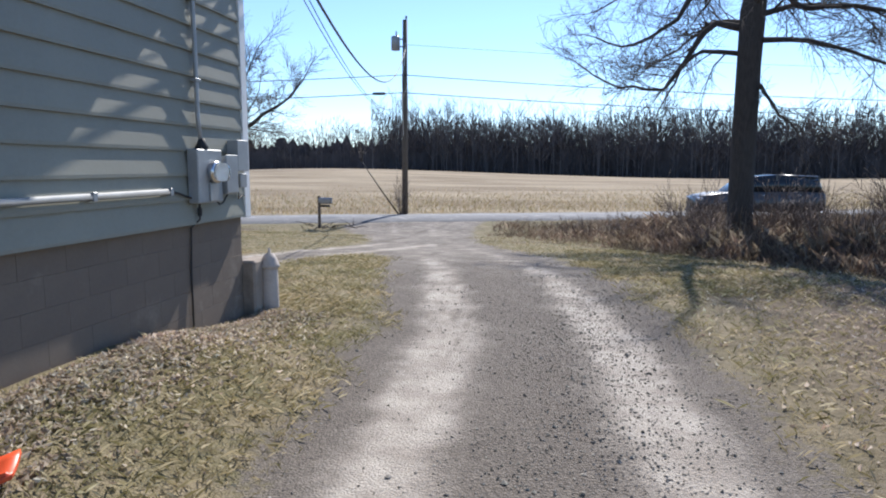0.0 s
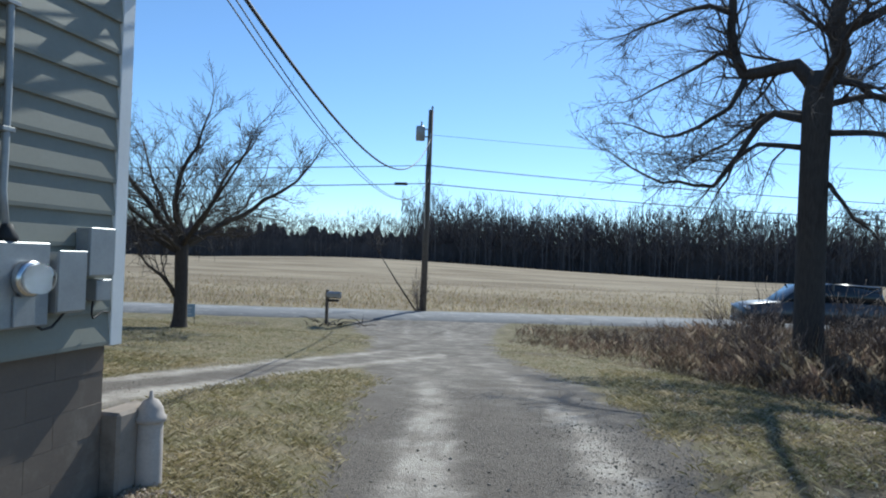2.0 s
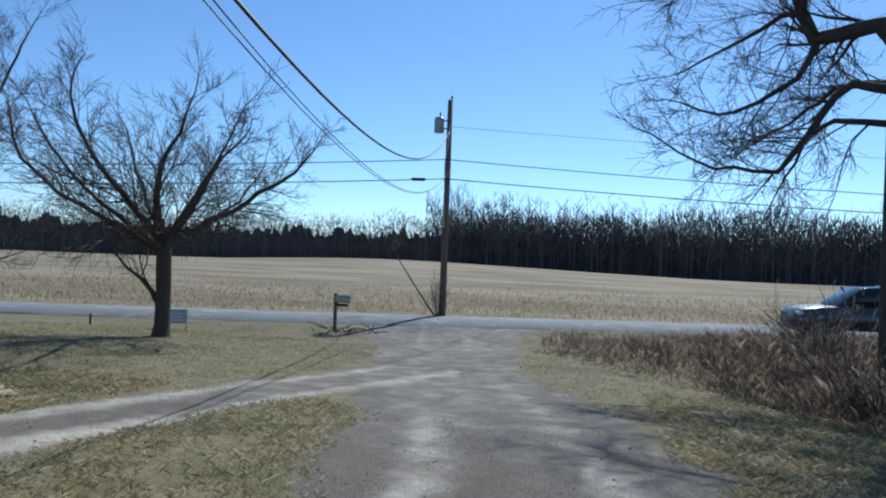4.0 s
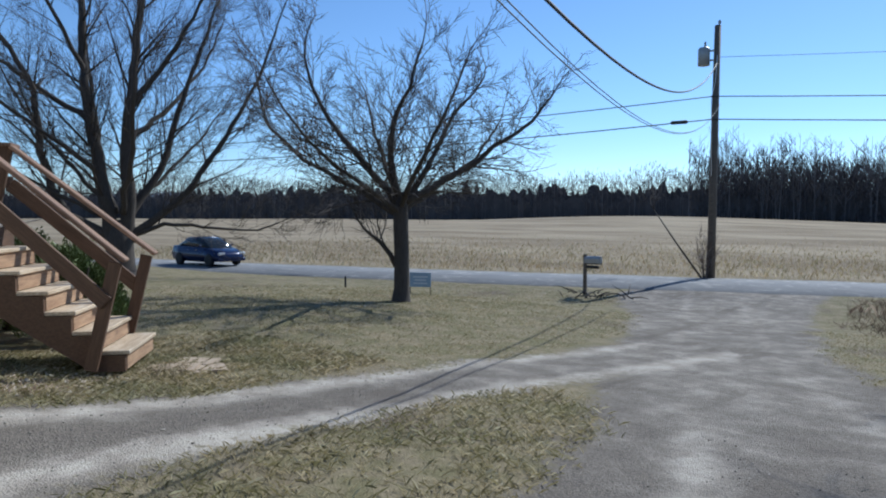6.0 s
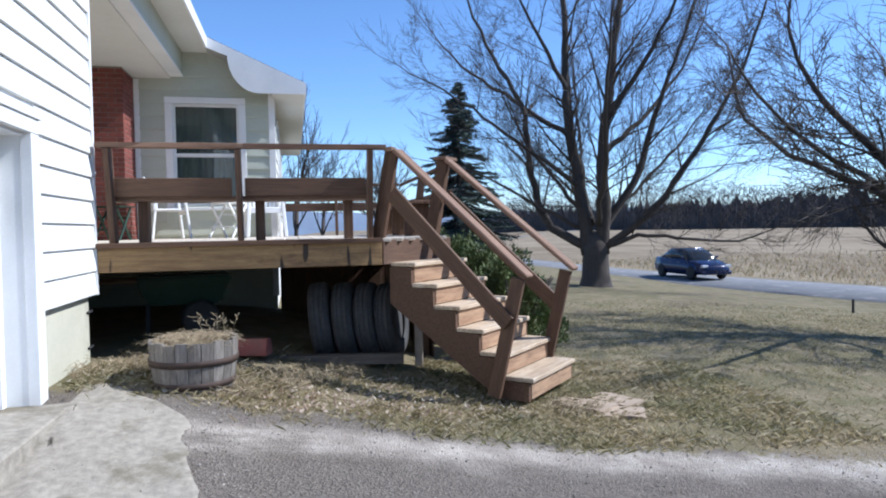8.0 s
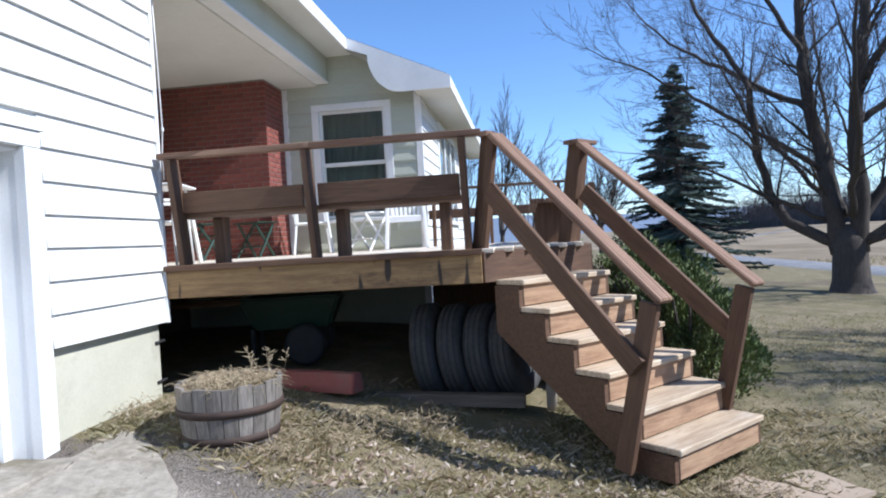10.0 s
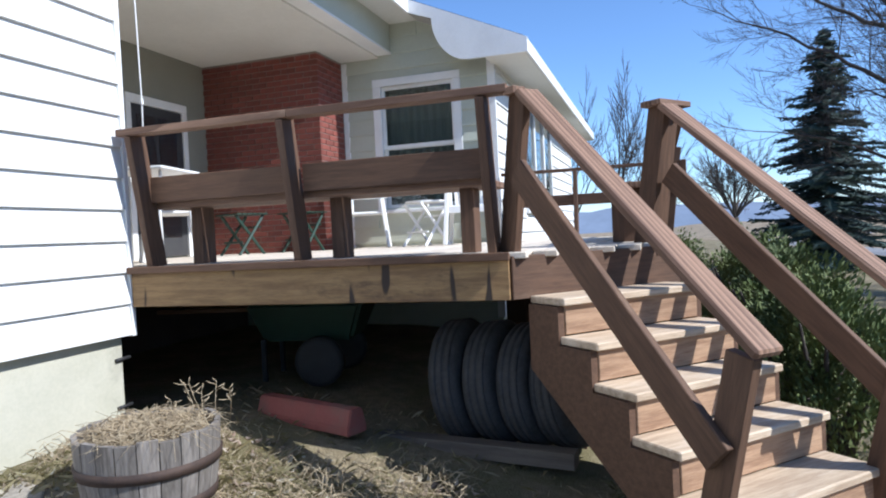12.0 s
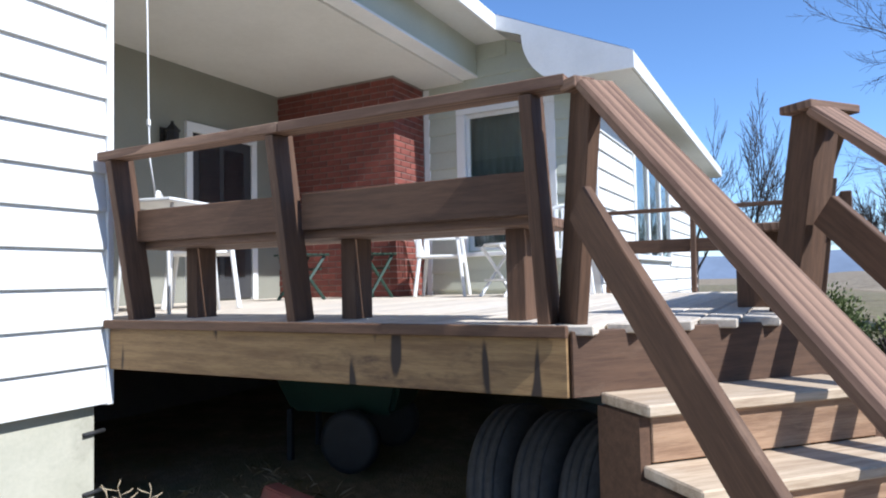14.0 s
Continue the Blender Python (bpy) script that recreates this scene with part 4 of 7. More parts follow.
part("cable_body", span((X0, 5.88, 1.30), (X0 + 0.08, 6.01, 1.43), 0.005), M["metal_grey"], cab)
tube("loose_wire", [(X0 + 0.04, 5.90, 1.30), (X0 + 0.06, 5.87, 1.22), (X0 + 0.03, 5.92, 1.19), (X0 + 0.05, 5.97, 1.23), (X0 + 0.03, 6.05, 1.22)], 0.006, M["wire"], cab, sides=5)
mast = thing("service_conduit", (X0, 5.24, 1.64), "dark service entrance cable running up the wall", "conduit")
tube("conduit_pipe", [(X0 + 0.05, 5.26, 1.64), (X0 + 0.035, 5.24, 1.9), (X0 + 0.03, 5.25, 2.4), (X0 + 0.03, 5.24, 3.0), (X0 + 0.03, 5.25, 4.2), (X0 + 0.05, 5.25, 4.75)], 0.019, M["metal_grey"], mast)
part("weather_collar", lathe([(0.05, 0), (0.055, 0.02), (0.035, 0.06), (0.025, 0.09)], 16), M["black"], mast, "", Matrix.Translation((X0 + 0.05, 5.26, 1.64)), True)
for z in (2.2, 2.85, 3.5):
    part("strap", span((X0 + 0.0, 5.205, z), (X0 + 0.055, 5.285, z + 0.025), 0.003), M["metal_grey"], mast)
pipe = thing("horizontal_conduit", (X0, 3.5, 1.30), "grey conduit pipe along the siding", "conduit")
tube("conduit_pipe", [(X0 + 0.03, -1.0, 1.30), (X0 + 0.03, 4.80, 1.30)], 0.024, M["metal_grey"], pipe, sides=10)
tube("loose_cable", [(X0 + 0.03, 4.80, 1.30), (X0 + 0.02, 4.92, 1.285), (X0 + 0.02, 5.05, 1.25), (X0 + 0.03, 5.2, 1.21)], 0.009, M["wire"], pipe, sides=6)
for y in (4.78, 3.9, 3.0):
    part("clamp", span((X0, y - 0.02, 1.27), (X0 + 0.06, y + 0.02, 1.33), 0.003), M["metal_grey"], pipe)
gw = thing("ground_cable", (X0, 5.2, 0.7), "thin dark cable from the meter down to the soil", "cable")
tube("cable", [(X0 + 0.03, 5.22, 1.19), (X0 + 0.03, 5.215, 1.05), (GX1 - 0.02, 5.2, 0.98), (GX1 - 0.03, 5.19, 0.6), (GX1 - 0.02, 5.17, 0.12)], 0.009, M["wire"], gw, sides=6)
part("cable_boot", lathe([(0.018, 0), (0.02, 0.06), (0.012, 0.075)], 10), M["black"], gw, "", Matrix.Translation((X0 + 0.03, 5.217, 1.08)))
jw = thing("jumper_cable", (X0, 5.6, 1.2), "black sagging cable between the boxes", "cable")
tube("cable", [(X0 + 0.06, 5.45, 1.20), (X0 + 0.06, 5.50, 1.165), (X0 + 0.05, 5.58, 1.17), (X0 + 0.06, 5.66, 1.25)], 0.008, M["wire"], jw, sides=6)
flood = thing("corner_light", (GX1, GY + 0.05, 3.35), "small white flood light under the corner", "lamp")
part("light_head", lathe([(0.03, -0.07), (0.045, -0.03), (0.06, 0.06), (0.05, 0.07)], 16), M["plastic_white"], flood, "", Matrix.Translation((GX1 + 0.10, GY + 0.10, 3.36)) @ pose(0, 0, 0, 60, 0, 40), True)
part("light_arm", span((GX1, GY + 0.034, 3.35), (GX1 + 0.10, GY + 0.09, 3.375), 0.003), M["plastic_white"], flood)

# chalky post and stub wall at the garage corner
post = thing("concrete_post", (-2.93, 6.42, 0.13), "squat chalky concrete post with a domed cap", "post")
zb = height(-2.93, 6.42)
part("post_shaft", lathe([(0.092, zb - 0.1), (0.088, zb + 0.05), (0.084, 0.44), (0.08, 0.46)], 24), M["bollard"], post, "", Matrix.Translation((-2.93, 6.42, 0)), True)
part("domed_cap", lathe([(0.08, 0.455), (0.102, 0.46), (0.105, 0.49), (0.09, 0.505), (0.08, 0.55), (0.05, 0.60), (0.018, 0.615), (0.012, 0.66), (0.0, 0.67)], 24), M["bollard"], post, "", Matrix.Translation((-2.93, 6.42, 0)), True)
structure("wall_stub", span((-3.16, 6.16, -0.1), (-2.97, 6.55, 0.56), 0.02), M["stub"], "low rough concrete stub wall at the garage corner")

# ---- trees ----
def limb(verts, faces, tv, tf, start, d, length, r, depth, rng, curl=0.16, lift=0.05, twist=0.75, kids=(4, 5), min_r=0.006, ratio=0.6):
    """A limb that bends, tapers and forks into smaller ones; the thin ones go to the twig lists."""
    n = min(max(3, int(length / 0.35)), 9) if depth > 1 else (3 if depth else 2)
    path, radii = [start.copy()], [r]
    dirn = d.normalized()
    for i in range(n):
        dirn = (dirn + Vector((rng.gauss(0, curl), rng.gauss(0, curl), rng.gauss(0, curl) + lift))).normalized()
        path.append(path[-1] + dirn * (length / n))
        radii.append(max(min_r * 0.6, r * (1 - 0.62 * (i + 1) / n)))
    thick = r > 0.03
    tube_into(verts if thick else tv, faces if thick else tf, path, radii, (8 if r > 0.12 else 5) if thick else 3)
    if depth <= 0:
        return
    count = rng.randint(*kids)
    for i in range(count):
        f = 0.2 + 0.78 * (i + rng.random() * 0.8) / count
        j = min(int(f * n), n - 1)
        p = path[j].lerp(path[j + 1], f * n - j)
        axis = (path[j + 1] - path[j]).normalized()
        o = axis.orthogonal().normalized()
        o.rotate(Matrix.Rotation(rng.random() * 2 * math.pi, 3, axis))
        nd = (axis + o * twist * rng.uniform(0.6, 1.4)).normalized()
        limb(verts, faces, tv, tf, p, nd, length * ratio * rng.uniform(0.7, 1.2) * (1.15 - 0.35 * f), max(min_r, radii[j] * rng.uniform(0.32, 0.56)), depth - 1, rng, curl, lift, twist, kids, min_r, ratio)
    limb(verts, faces, tv, tf, path[-1], dirn, length * ratio, max(min_r, radii[-1]), depth - 1, rng, curl, lift, twist, kids, min_r, ratio)


def guided(vs, fs, tv, tf, path, r0, r1, rng, depth, dense, reach, **kw):
    """A main limb along a given line, smoothed and a little crooked, with side limbs all along it."""
    pts = []
    n = len(path)
    for i in range(n - 1):
        p0, p1, p2, p3 = path[max(i - 1, 0)], path[i], path[i + 1], path[min(i + 2, n - 1)]
        m = max(2, int((p2 - p1).length / 0.4))
        for k in range(m):
            t = k / m
            q = 0.5 * ((2 * p1) + (p2 - p0) * t + (2 * p0 - 5 * p1 + 4 * p2 - p3) * t * t + (3 * p1 - p0 - 3 * p2 + p3) * t ** 3)
            pts.append(q + Vector((rng.gauss(0, 0.03), rng.gauss(0, 0.03), rng.gauss(0, 0.03))) * (1 if pts else 0))
    pts.append(path[-1].copy())
    n = len(pts) - 1
    radii = [r0 + (r1 - r0) * (i / n) ** 0.8 for i in range(n + 1)]
    tube_into(vs, fs, pts, radii, 10 if r0 > 0.12 else 6)
    long = sum((q - p).length for p, q in zip(pts, pts[1:]))
    count = max(3, int(long * dense))
    for i in range(count):
        f = 0.12 + 0.86 * (i + rng.random() * 0.8) / count
        j = min(int(f * n), n - 1)
        p = pts[j].lerp(pts[j + 1], f * n - j)
        axis = (pts[j + 1] - pts[j]).normalized()
        o = axis.orthogonal().normalized()
        o.rotate(Matrix.Rotation(rng.random() * 2 * math.pi, 3, axis))
        d = (axis + o * rng.uniform(0.6, 1.25) + Vector((0, 0, 0.15))).normalized()
        limb(vs, fs, tv, tf, p, d, reach * rng.uniform(0.55, 1.25) * (1.15 - 0.6 * f), min(max(0.010, radii[j] * rng.uniform(0.22, 0.42)), 0.05), depth, rng, **kw)
    limb(vs, fs, tv, tf, pts[-1], pts[-1] - pts[-2], reach * 0.8, r1, depth, rng, **kw)


def bare_tree(name, at, trunk, limbs, seed, label, depth=4, right=(1, 0), lines=(), dense=2.0, reach=1.6, line_depth=3, **kw):
    """trunk: (x, y, z, r) from the foot up; limbs: (index on the trunk, (across, away, up), length, radius); lines: (radius, end radius, points (across, away, up))."""
    rng = random.Random(seed)
    z0 = height(*at)
    o = Vector((at[0], at[1], z0))
    rx = Vector((*right, 0)).normalized()
    ry = Vector((-rx.y, rx.x, 0))
    vs, fs, tv, tf = [], [], [], []
    path = [o + Vector((0, 0, -0.15))] + [o + rx * p[0] + ry * p[1] + Vector((0, 0, p[2])) for p in trunk]
    radii = [trunk[0][3] * 1.4] + [p[3] for p in trunk]
    tube_into(vs, fs, path, radii, 14)
    for k, d, ln, r in limbs:
        limb(vs, fs, tv, tf, path[k + 1], rx * d[0] + ry * d[1] + Vector((0, 0, d[2])), ln, r, depth, rng, **kw)
    for r0, r1, pts in lines:
        guided(vs, fs, tv, tf, [o + rx * a + ry * b + Vector((0, 0, c)) for a, b, c in pts], r0, r1, rng, line_depth, dense, reach, **kw)
    t = thing(name, (at[0], at[1], z0), label, "tree")
    part("trunk", mesh_from("trunk", vs, fs, M["bark"]), None, t)
    part("crown", mesh_from("crown", tv, tf, M["twig"]), None, t, "bare twigs")
    return t


bare_tree("lawn_tree", (-10.45, 17.95), [(0, 0, 0, 0.22), (0.02, 0, 0.3, 0.18), (0.02, 0, 1.0, 0.165), (0.0, 0, 1.7, 0.17), (0.0, 0, 2.2, 0.16), (0.02, 0, 2.45, 0.10)], [],
          11, "bare spreading lawn tree with a dark forked trunk", 3, (0.795, 0.607), (
              (0.105, 0.022, ((0, 0, 2.15), (0.65, 0.1, 2.55), (1.45, 0.2, 3), (2.1, 0.1, 3.47), (2.95, 0.2, 4.03), (3.4, 0.2, 4.63))),
              (0.105, 0.020, ((0, 0, 2.2), (-0.23, -0.2, 3.17), (-0.1, -0.4, 3.95), (0.25, -0.6, 4.72), (0.5, -0.6, 5.58))),
              (0.095, 0.020, ((-0.05, 0, 2.1), (-0.55, -0.3, 2.85), (-1.2, -0.7, 3.6), (-1.8, -0.9, 4.63), (-1.9, -1, 5.58))),
              (0.095, 0.018, ((-0.05, 0, 1.95), (-1.25, 0.2, 2.65), (-2.2, 0.3, 3.21), (-3, 0.4, 3.95), (-3.3, 0.5, 5.15))),
              (0.090, 0.018, ((0.05, 0, 2.2), (0.75, 0.5, 3.43), (1.25, 0.9, 4.38), (1.95, 1.2, 5.24))),
              (0.085, 0.018, ((0, 0, 2.1), (-0.3, 1, 3), (-0.7, 1.9, 3.95), (-1, 2.4, 5.06))),
              (0.085, 0.018, ((0, 0, 2.1), (0.4, -1.1, 2.9), (0.9, -2, 3.77), (1.3, -2.5, 4.72))),
              (0.075, 0.018, ((0, 0, 2), (-0.9, -1.2, 2.7), (-1.7, -2.2, 3.43), (-2.3, -2.6, 4.38))),
              (0.075, 0.018, ((0.05, 0, 2), (1.1, 1.1, 2.8), (2, 2, 3.6), (2.5, 2.4, 4.46))),
              (0.070, 0.014, ((-0.1, 0, 0.8), (-0.45, 0.05, 1.35), (-0.8, 0.1, 1.6), (-1.1, 0.1, 2.1)))),
          5.0, 1.2, 2, curl=0.19, lift=0.03, twist=0.72, kids=(4, 6), min_r=0.006, ratio=0.60)
bare_tree("maple_tree", (-20.8, 17.0), [(0, 0, 0, 0.52), (0, 0, 0.3, 0.43), (0, 0, 0.8, 0.40), (0.0, 0, 1.2, 0.38), (0.0, 0, 1.5, 0.26), (0.0, 0, 1.7, 0.12)], [],
          5, "large bare multi-stemmed maple on the lawn", 3, (0.45, 0.9), (
              (0.235, 0.045, ((-0.2, 0, 1.0), (-0.35, 0, 2.2), (-0.58, 0.1, 3.7), (-0.85, 0.2, 5.8), (-0.9, 0.3, 8.6), (-1.3, 0.4, 12.0))),
              (0.235, 0.045, ((0.2, 0, 1.0), (0.30, 0, 2.2), (0.24, -0.1, 3.7), (0.45, -0.2, 5.8), (0.8, -0.3, 8.6), (1.2, -0.4, 12.3))),
              (0.16, 0.04, ((-0.2, 0, 1.2), (-1.0, 0.1, 1.6), (-1.6, 0.2, 2.2), (-2.0, 0.3, 3.7), (-2.3, 0.4, 5.8), (-3.2, 0.4, 7.4), (-3.9, 0.5, 9.0))),
              (0.15, 0.035, ((0.2, 0, 1.6), (0.6, 0.2, 2.3), (1.2, 0.4, 3.2), (1.7, 0.6, 4.9), (2.4, 0.8, 6.8), (3.2, 1.0, 9.0))),
              (0.14, 0.03, ((0.25, 0, 1.2), (0.9, -0.1, 1.6), (1.8, -0.3, 2.4), (2.9, -0.4, 4.0), (4.1, -0.6, 6.2), (4.7, -0.8, 8.0))),
              (0.08, 0.02, ((0.3, 0, 1.2), (1.2, -0.3, 1.5), (2.4, -0.6, 1.5), (3.9, -0.9, 1.4), (4.6, -1.0, 1.6))),
              (0.10, 0.022, ((-0.7, 0.1, 4.6), (-2.2, 0.6, 5.7), (-4.0, 1.0, 7.0), (-5.2, 1.2, 8.3))),
              (0.09, 0.022, ((-0.5, 0.0, 3.1), (-1.95, -0.8, 4.2), (-3.5, -1.4, 5.4), (-4.9, -1.8, 6.3))),
              (0.08, 0.02, ((-0.4, 0, 1.8), (-1.9, -0.6, 2.6), (-3.2, -1.0, 3.4), (-4.3, -1.2, 3.8))),
              (0.11, 0.025, ((0.5, -0.2, 5.2), (1.7, -0.8, 7.0), (2.8, -1.2, 9.2))),
              (0.10, 0.022, ((0.4, 0, 4.2), (1.6, 1.2, 5.4), (2.8, 2.2, 7.0), (3.6, 2.8, 8.8))),
              (0.11, 0.025, ((-0.1, 0.2, 1.9), (-0.4, 1.5, 3.4), (-0.6, 2.8, 5.4), (-0.8, 3.6, 7.8))),
              (0.11, 0.025, ((0.1, -0.2, 1.9), (0.3, -1.4, 3.4), (0.4, -2.8, 5.4), (0.6, -3.6, 7.8))),
              (0.09, 0.022, ((0.1, 0, 2.0), (1.2, 1.3, 2.9), (2.6, 2.4, 4.4), (3.5, 3.0, 5.6))),
              (0.09, 0.022, ((-0.1, 0, 2.0), (-1.3, 1.6, 3.4), (-2.6, 2.6, 5.2), (-3.4, 3.0, 7.0))),
              (0.09, 0.022, ((-0.8, 0.2, 6.0), (-1.6, -0.6, 7.6), (-2.6, -1.2, 9.6)))),
          2.2, 1.6, curl=0.11, lift=0.045, twist=0.7, kids=(3, 4), min_r=0.0048, ratio=0.62)
bare_tree("roadside_tree", (4.58, 18.1), [(0, 0, 0, 0.37), (0, 0, 0.5, 0.31), (0.0, 0, 2.5, 0.295), (0.02, 0, 4.6, 0.285), (0.05, 0, 5.9, 0.30), (0.12, 0, 6.5, 0.27)], [],
          8, "tall bare roadside tree with drooping limbs", 3, (0.957, -0.29), (
              (0.22, 0.08, ((0.15, 0, 6.2), (0.45, 0, 6.9), (0.35, 0, 7.7), (0.7, 0.1, 8.9), (1.1, 0.2, 11.0), (1.3, 0.2, 13.0))),
              (0.18, 0.05, ((0.0, 0, 6.2), (-0.35, 0, 6.75), (-1.07, 0, 6.65), (-1.45, 0, 6.6), (-1.65, 0.1, 7.2), (-1.7, 0.1, 8.1), (-1.8, 0.2, 9.2), (-1.85, 0.3, 11.2))),
              (0.10, 0.02, ((-0.1, 0, 5.5), (-0.8, 0, 5.7), (-1.23, 0, 5.2), (-1.7, -0.1, 4.5), (-2.02, -0.2, 4.1), (-2.77, -0.2, 4.2), (-3.44, -0.2, 4.3), (-4.12, -0.2, 4.8))),
              (0.08, 0.02, ((-1.4, 0, 6.5), (-1.68, -0.3, 5.85), (-2.35, -0.4, 5.4), (-3.02, -0.5, 5.25), (-3.7, -0.5, 5.5))),
              (0.07, 0.02, ((-0.15, 0, 4.9), (-1.07, -0.2, 5.0), (-1.5, -0.3, 4.6), (-1.85, -0.5, 3.9))),
              (0.08, 0.018, ((-1.65, 0.1, 7.3), (-2.02, 0.3, 7.2), (-2.94, 0.4, 6.8), (-3.95, 0.5, 6.4))),
              (0.08, 0.018, ((-1.7, 0.1, 8.1), (-2.18, -0.3, 8.2), (-3.11, -0.6, 7.9), (-3.95, -0.8, 7.6))),
              (0.13, 0.03, ((0.4, 0, 7.3), (1.0, 0.1, 7.6), (2.0, 0.2, 8.1), (3.2, 0.3, 8.6), (4.4, 0.4, 8.9))),
              (0.10, 0.02, ((0.2, 0, 6.4), (0.75, 0, 6.2), (1.3, 0, 5.8), (2.2, 0, 5.8), (3.6, 0.1, 5.4), (4.6, 0.1, 4.8))),
              (0.07, 0.018, ((0.15, 0, 4.2), (0.45, -0.1, 3.9), (0.75, -0.2, 3.4), (1.2, -0.3, 2.9))),
              (0.08, 0.018, ((0.15, 0, 5.2), (1.3, -0.4, 5.0), (2.6, -0.7, 4.5), (3.8, -0.9, 4.0))),
              (0.10, 0.02, ((0.1, 0, 6.0), (0.4, -1.2, 6.6), (0.7, -2.6, 6.8), (0.9, -3.8, 6.6))),
              (0.10, 0.02, ((0.1, 0, 6.0), (0.5, 1.2, 6.6), (0.8, 2.6, 7.0), (1.0, 3.8, 7.0))),
              (0.10, 0.02, ((0.5, 0.1, 8.2), (1.4, -0.8, 8.8), (2.6, -1.6, 9.6), (3.6, -2.2, 10.2))),
              (0.09, 0.02, ((0.0, 0, 5.6), (-0.9, 1.0, 5.9), (-1.68, 2.0, 5.7), (-2.69, 2.8, 5.2))),
              (0.09, 0.02, ((0.6, 0.1, 8.6), (-0.2, 0.6, 9.4), (-1, 0.9, 10.6))),
              (0.09, 0.02, ((0.1, 0, 5.8), (1.2, 1.2, 6.2), (2.4, 2.2, 6.2), (3.8, 3.0, 5.8)))),
          4.6, 1.3, 2, curl=0.19, lift=0.02, twist=0.72, kids=(4, 6), min_r=0.006, ratio=0.60)
# thin bare trees down the slope behind the house
for k, (x, y, h) in enumerate(((-32, 8.0, 2.6), (-33, 6.0, 2.4), (-38, 9.4, 2.1), (-36, 4.0, 2.6))):
    bare_tree("slope_tree", (x, y), [(0, 0, 0, 0.11), (0.05, 0, 1.2, 0.09), (0.1, 0, 2.2, 0.08)],
              [(1, (-0.3, 0.2, 1), h, 0.06), (2, (0.25, 0, 1), h * 1.1, 0.06), (2, (-0.1, -0.3, 1), h, 0.05), (1, (0.4, -0.2, 1), h, 0.05), (2, (0, 0.4, 1), h, 0.05)],
              40 + k, "slender bare tree down the slope", 3, (0, 1), curl=0.1, lift=0.08, twist=0.45, kids=(3, 4), min_r=0.012)
bare_tree("round_tree", (-52, 14.4), [(0, 0, 0, 0.25), (0, 0, 1.2, 0.2), (0, 0, 2.0, 0.2)],
          [(2, (math.cos(a), math.sin(a), 1.3), 2.6, 0.10) for a in (0.2, 1.2, 2.3, 3.3, 4.4, 5.4)] + [(2, (0, 0, 1), 2.9, 0.12)],
          60, "rounded bare tree beyond the lawn", 3, (0, 1), curl=0.1, lift=0.05, twist=0.5, kids=(5, 6), min_r=0.016)

M["needles"] = plain("spruce_needles", (0.030, 0.055, 0.045), (0.05, 0.085, 0.07), 2, 0.8, 12, 0.0)
M["yew"] = plain("yew_leaves", (0.060, 0.095, 0.026), (0.17, 0.20, 0.06), 3, 0.7, 30, 0.0)


def spruce(at, tall, wide, seed):
    rng = random.Random(seed)
    z0 = height(*at)
    o = Vector((at[0], at[1], z0))
    vs, fs, nv, nf = [], [], [], []
    tube_into(vs, fs, [o + Vector((0, 0, -0.2)), o + Vector((0, 0, tall * 0.6)), o + Vector((0, 0, tall))], [0.17, 0.09, 0.012], 8)
    z = 0.5
    while z < tall - 0.1:
        f = 1 - z / tall
        reach = wide * f ** 0.85 + 0.08
        for k in range(8):
            a = rng.random() * 6.283
            ln = reach * rng.uniform(0.5, 1.15)
            d = Vector((math.cos(a), math.sin(a), 0))
            rise = z + rng.uniform(-0.12, 0.12)
            tip = o + d * ln + Vector((0, 0, rise - ln * rng.uniform(0.02, 0.34)))
            b = o + Vector((0, 0, rise))
            tube_into(vs, fs, [b, b.lerp(tip, 0.5) - Vector((0, 0, 0.04 * ln)), tip], [0.02, 0.014, 0.006], 3)
            side = Vector((-d.y, d.x, 0))
            n = max(4, int(ln * 13))
            for i in range(n):
                t = 0.12 + 0.9 * i / n
                p = b.lerp(tip, t) + Vector((0, 0, -0.04 * ln * math.sin(t * 3.1)))
                w = (0.16 + 0.22 * ln * (1 - t) * 0.6) * rng.uniform(0.7, 1.3)
                for s in (-1, 1):
                    q = p + side * s * w + d * w * 0.6 + Vector((0, 0, rng.uniform(-0.16, 0.08)))
                    e = len(nv)
                    nv.extend([p + d * 0.03, q, p - d * 0.05 + Vector((0, 0, -0.05)), p + Vector((0, 0, 0.05)) + d * 0.02])
                    nf.extend([(e, e + 1, e + 2), (e + 3, e + 1, e)])
        z += 0.17 + 0.10 * f
    t = thing("spruce_tree", tuple(o), "dark blue green conical spruce tree", "tree")
    part("trunk", mesh_from("trunk", vs, fs, M["bark"]), None, t)
    part("crown", mesh_from("crown", nv, nf, M["needles"], False), None, t, "dense drooping needles")


spruce((-30.7, 15.2), 8.1 - height(-30.7, 15.2), 3.3, 2)


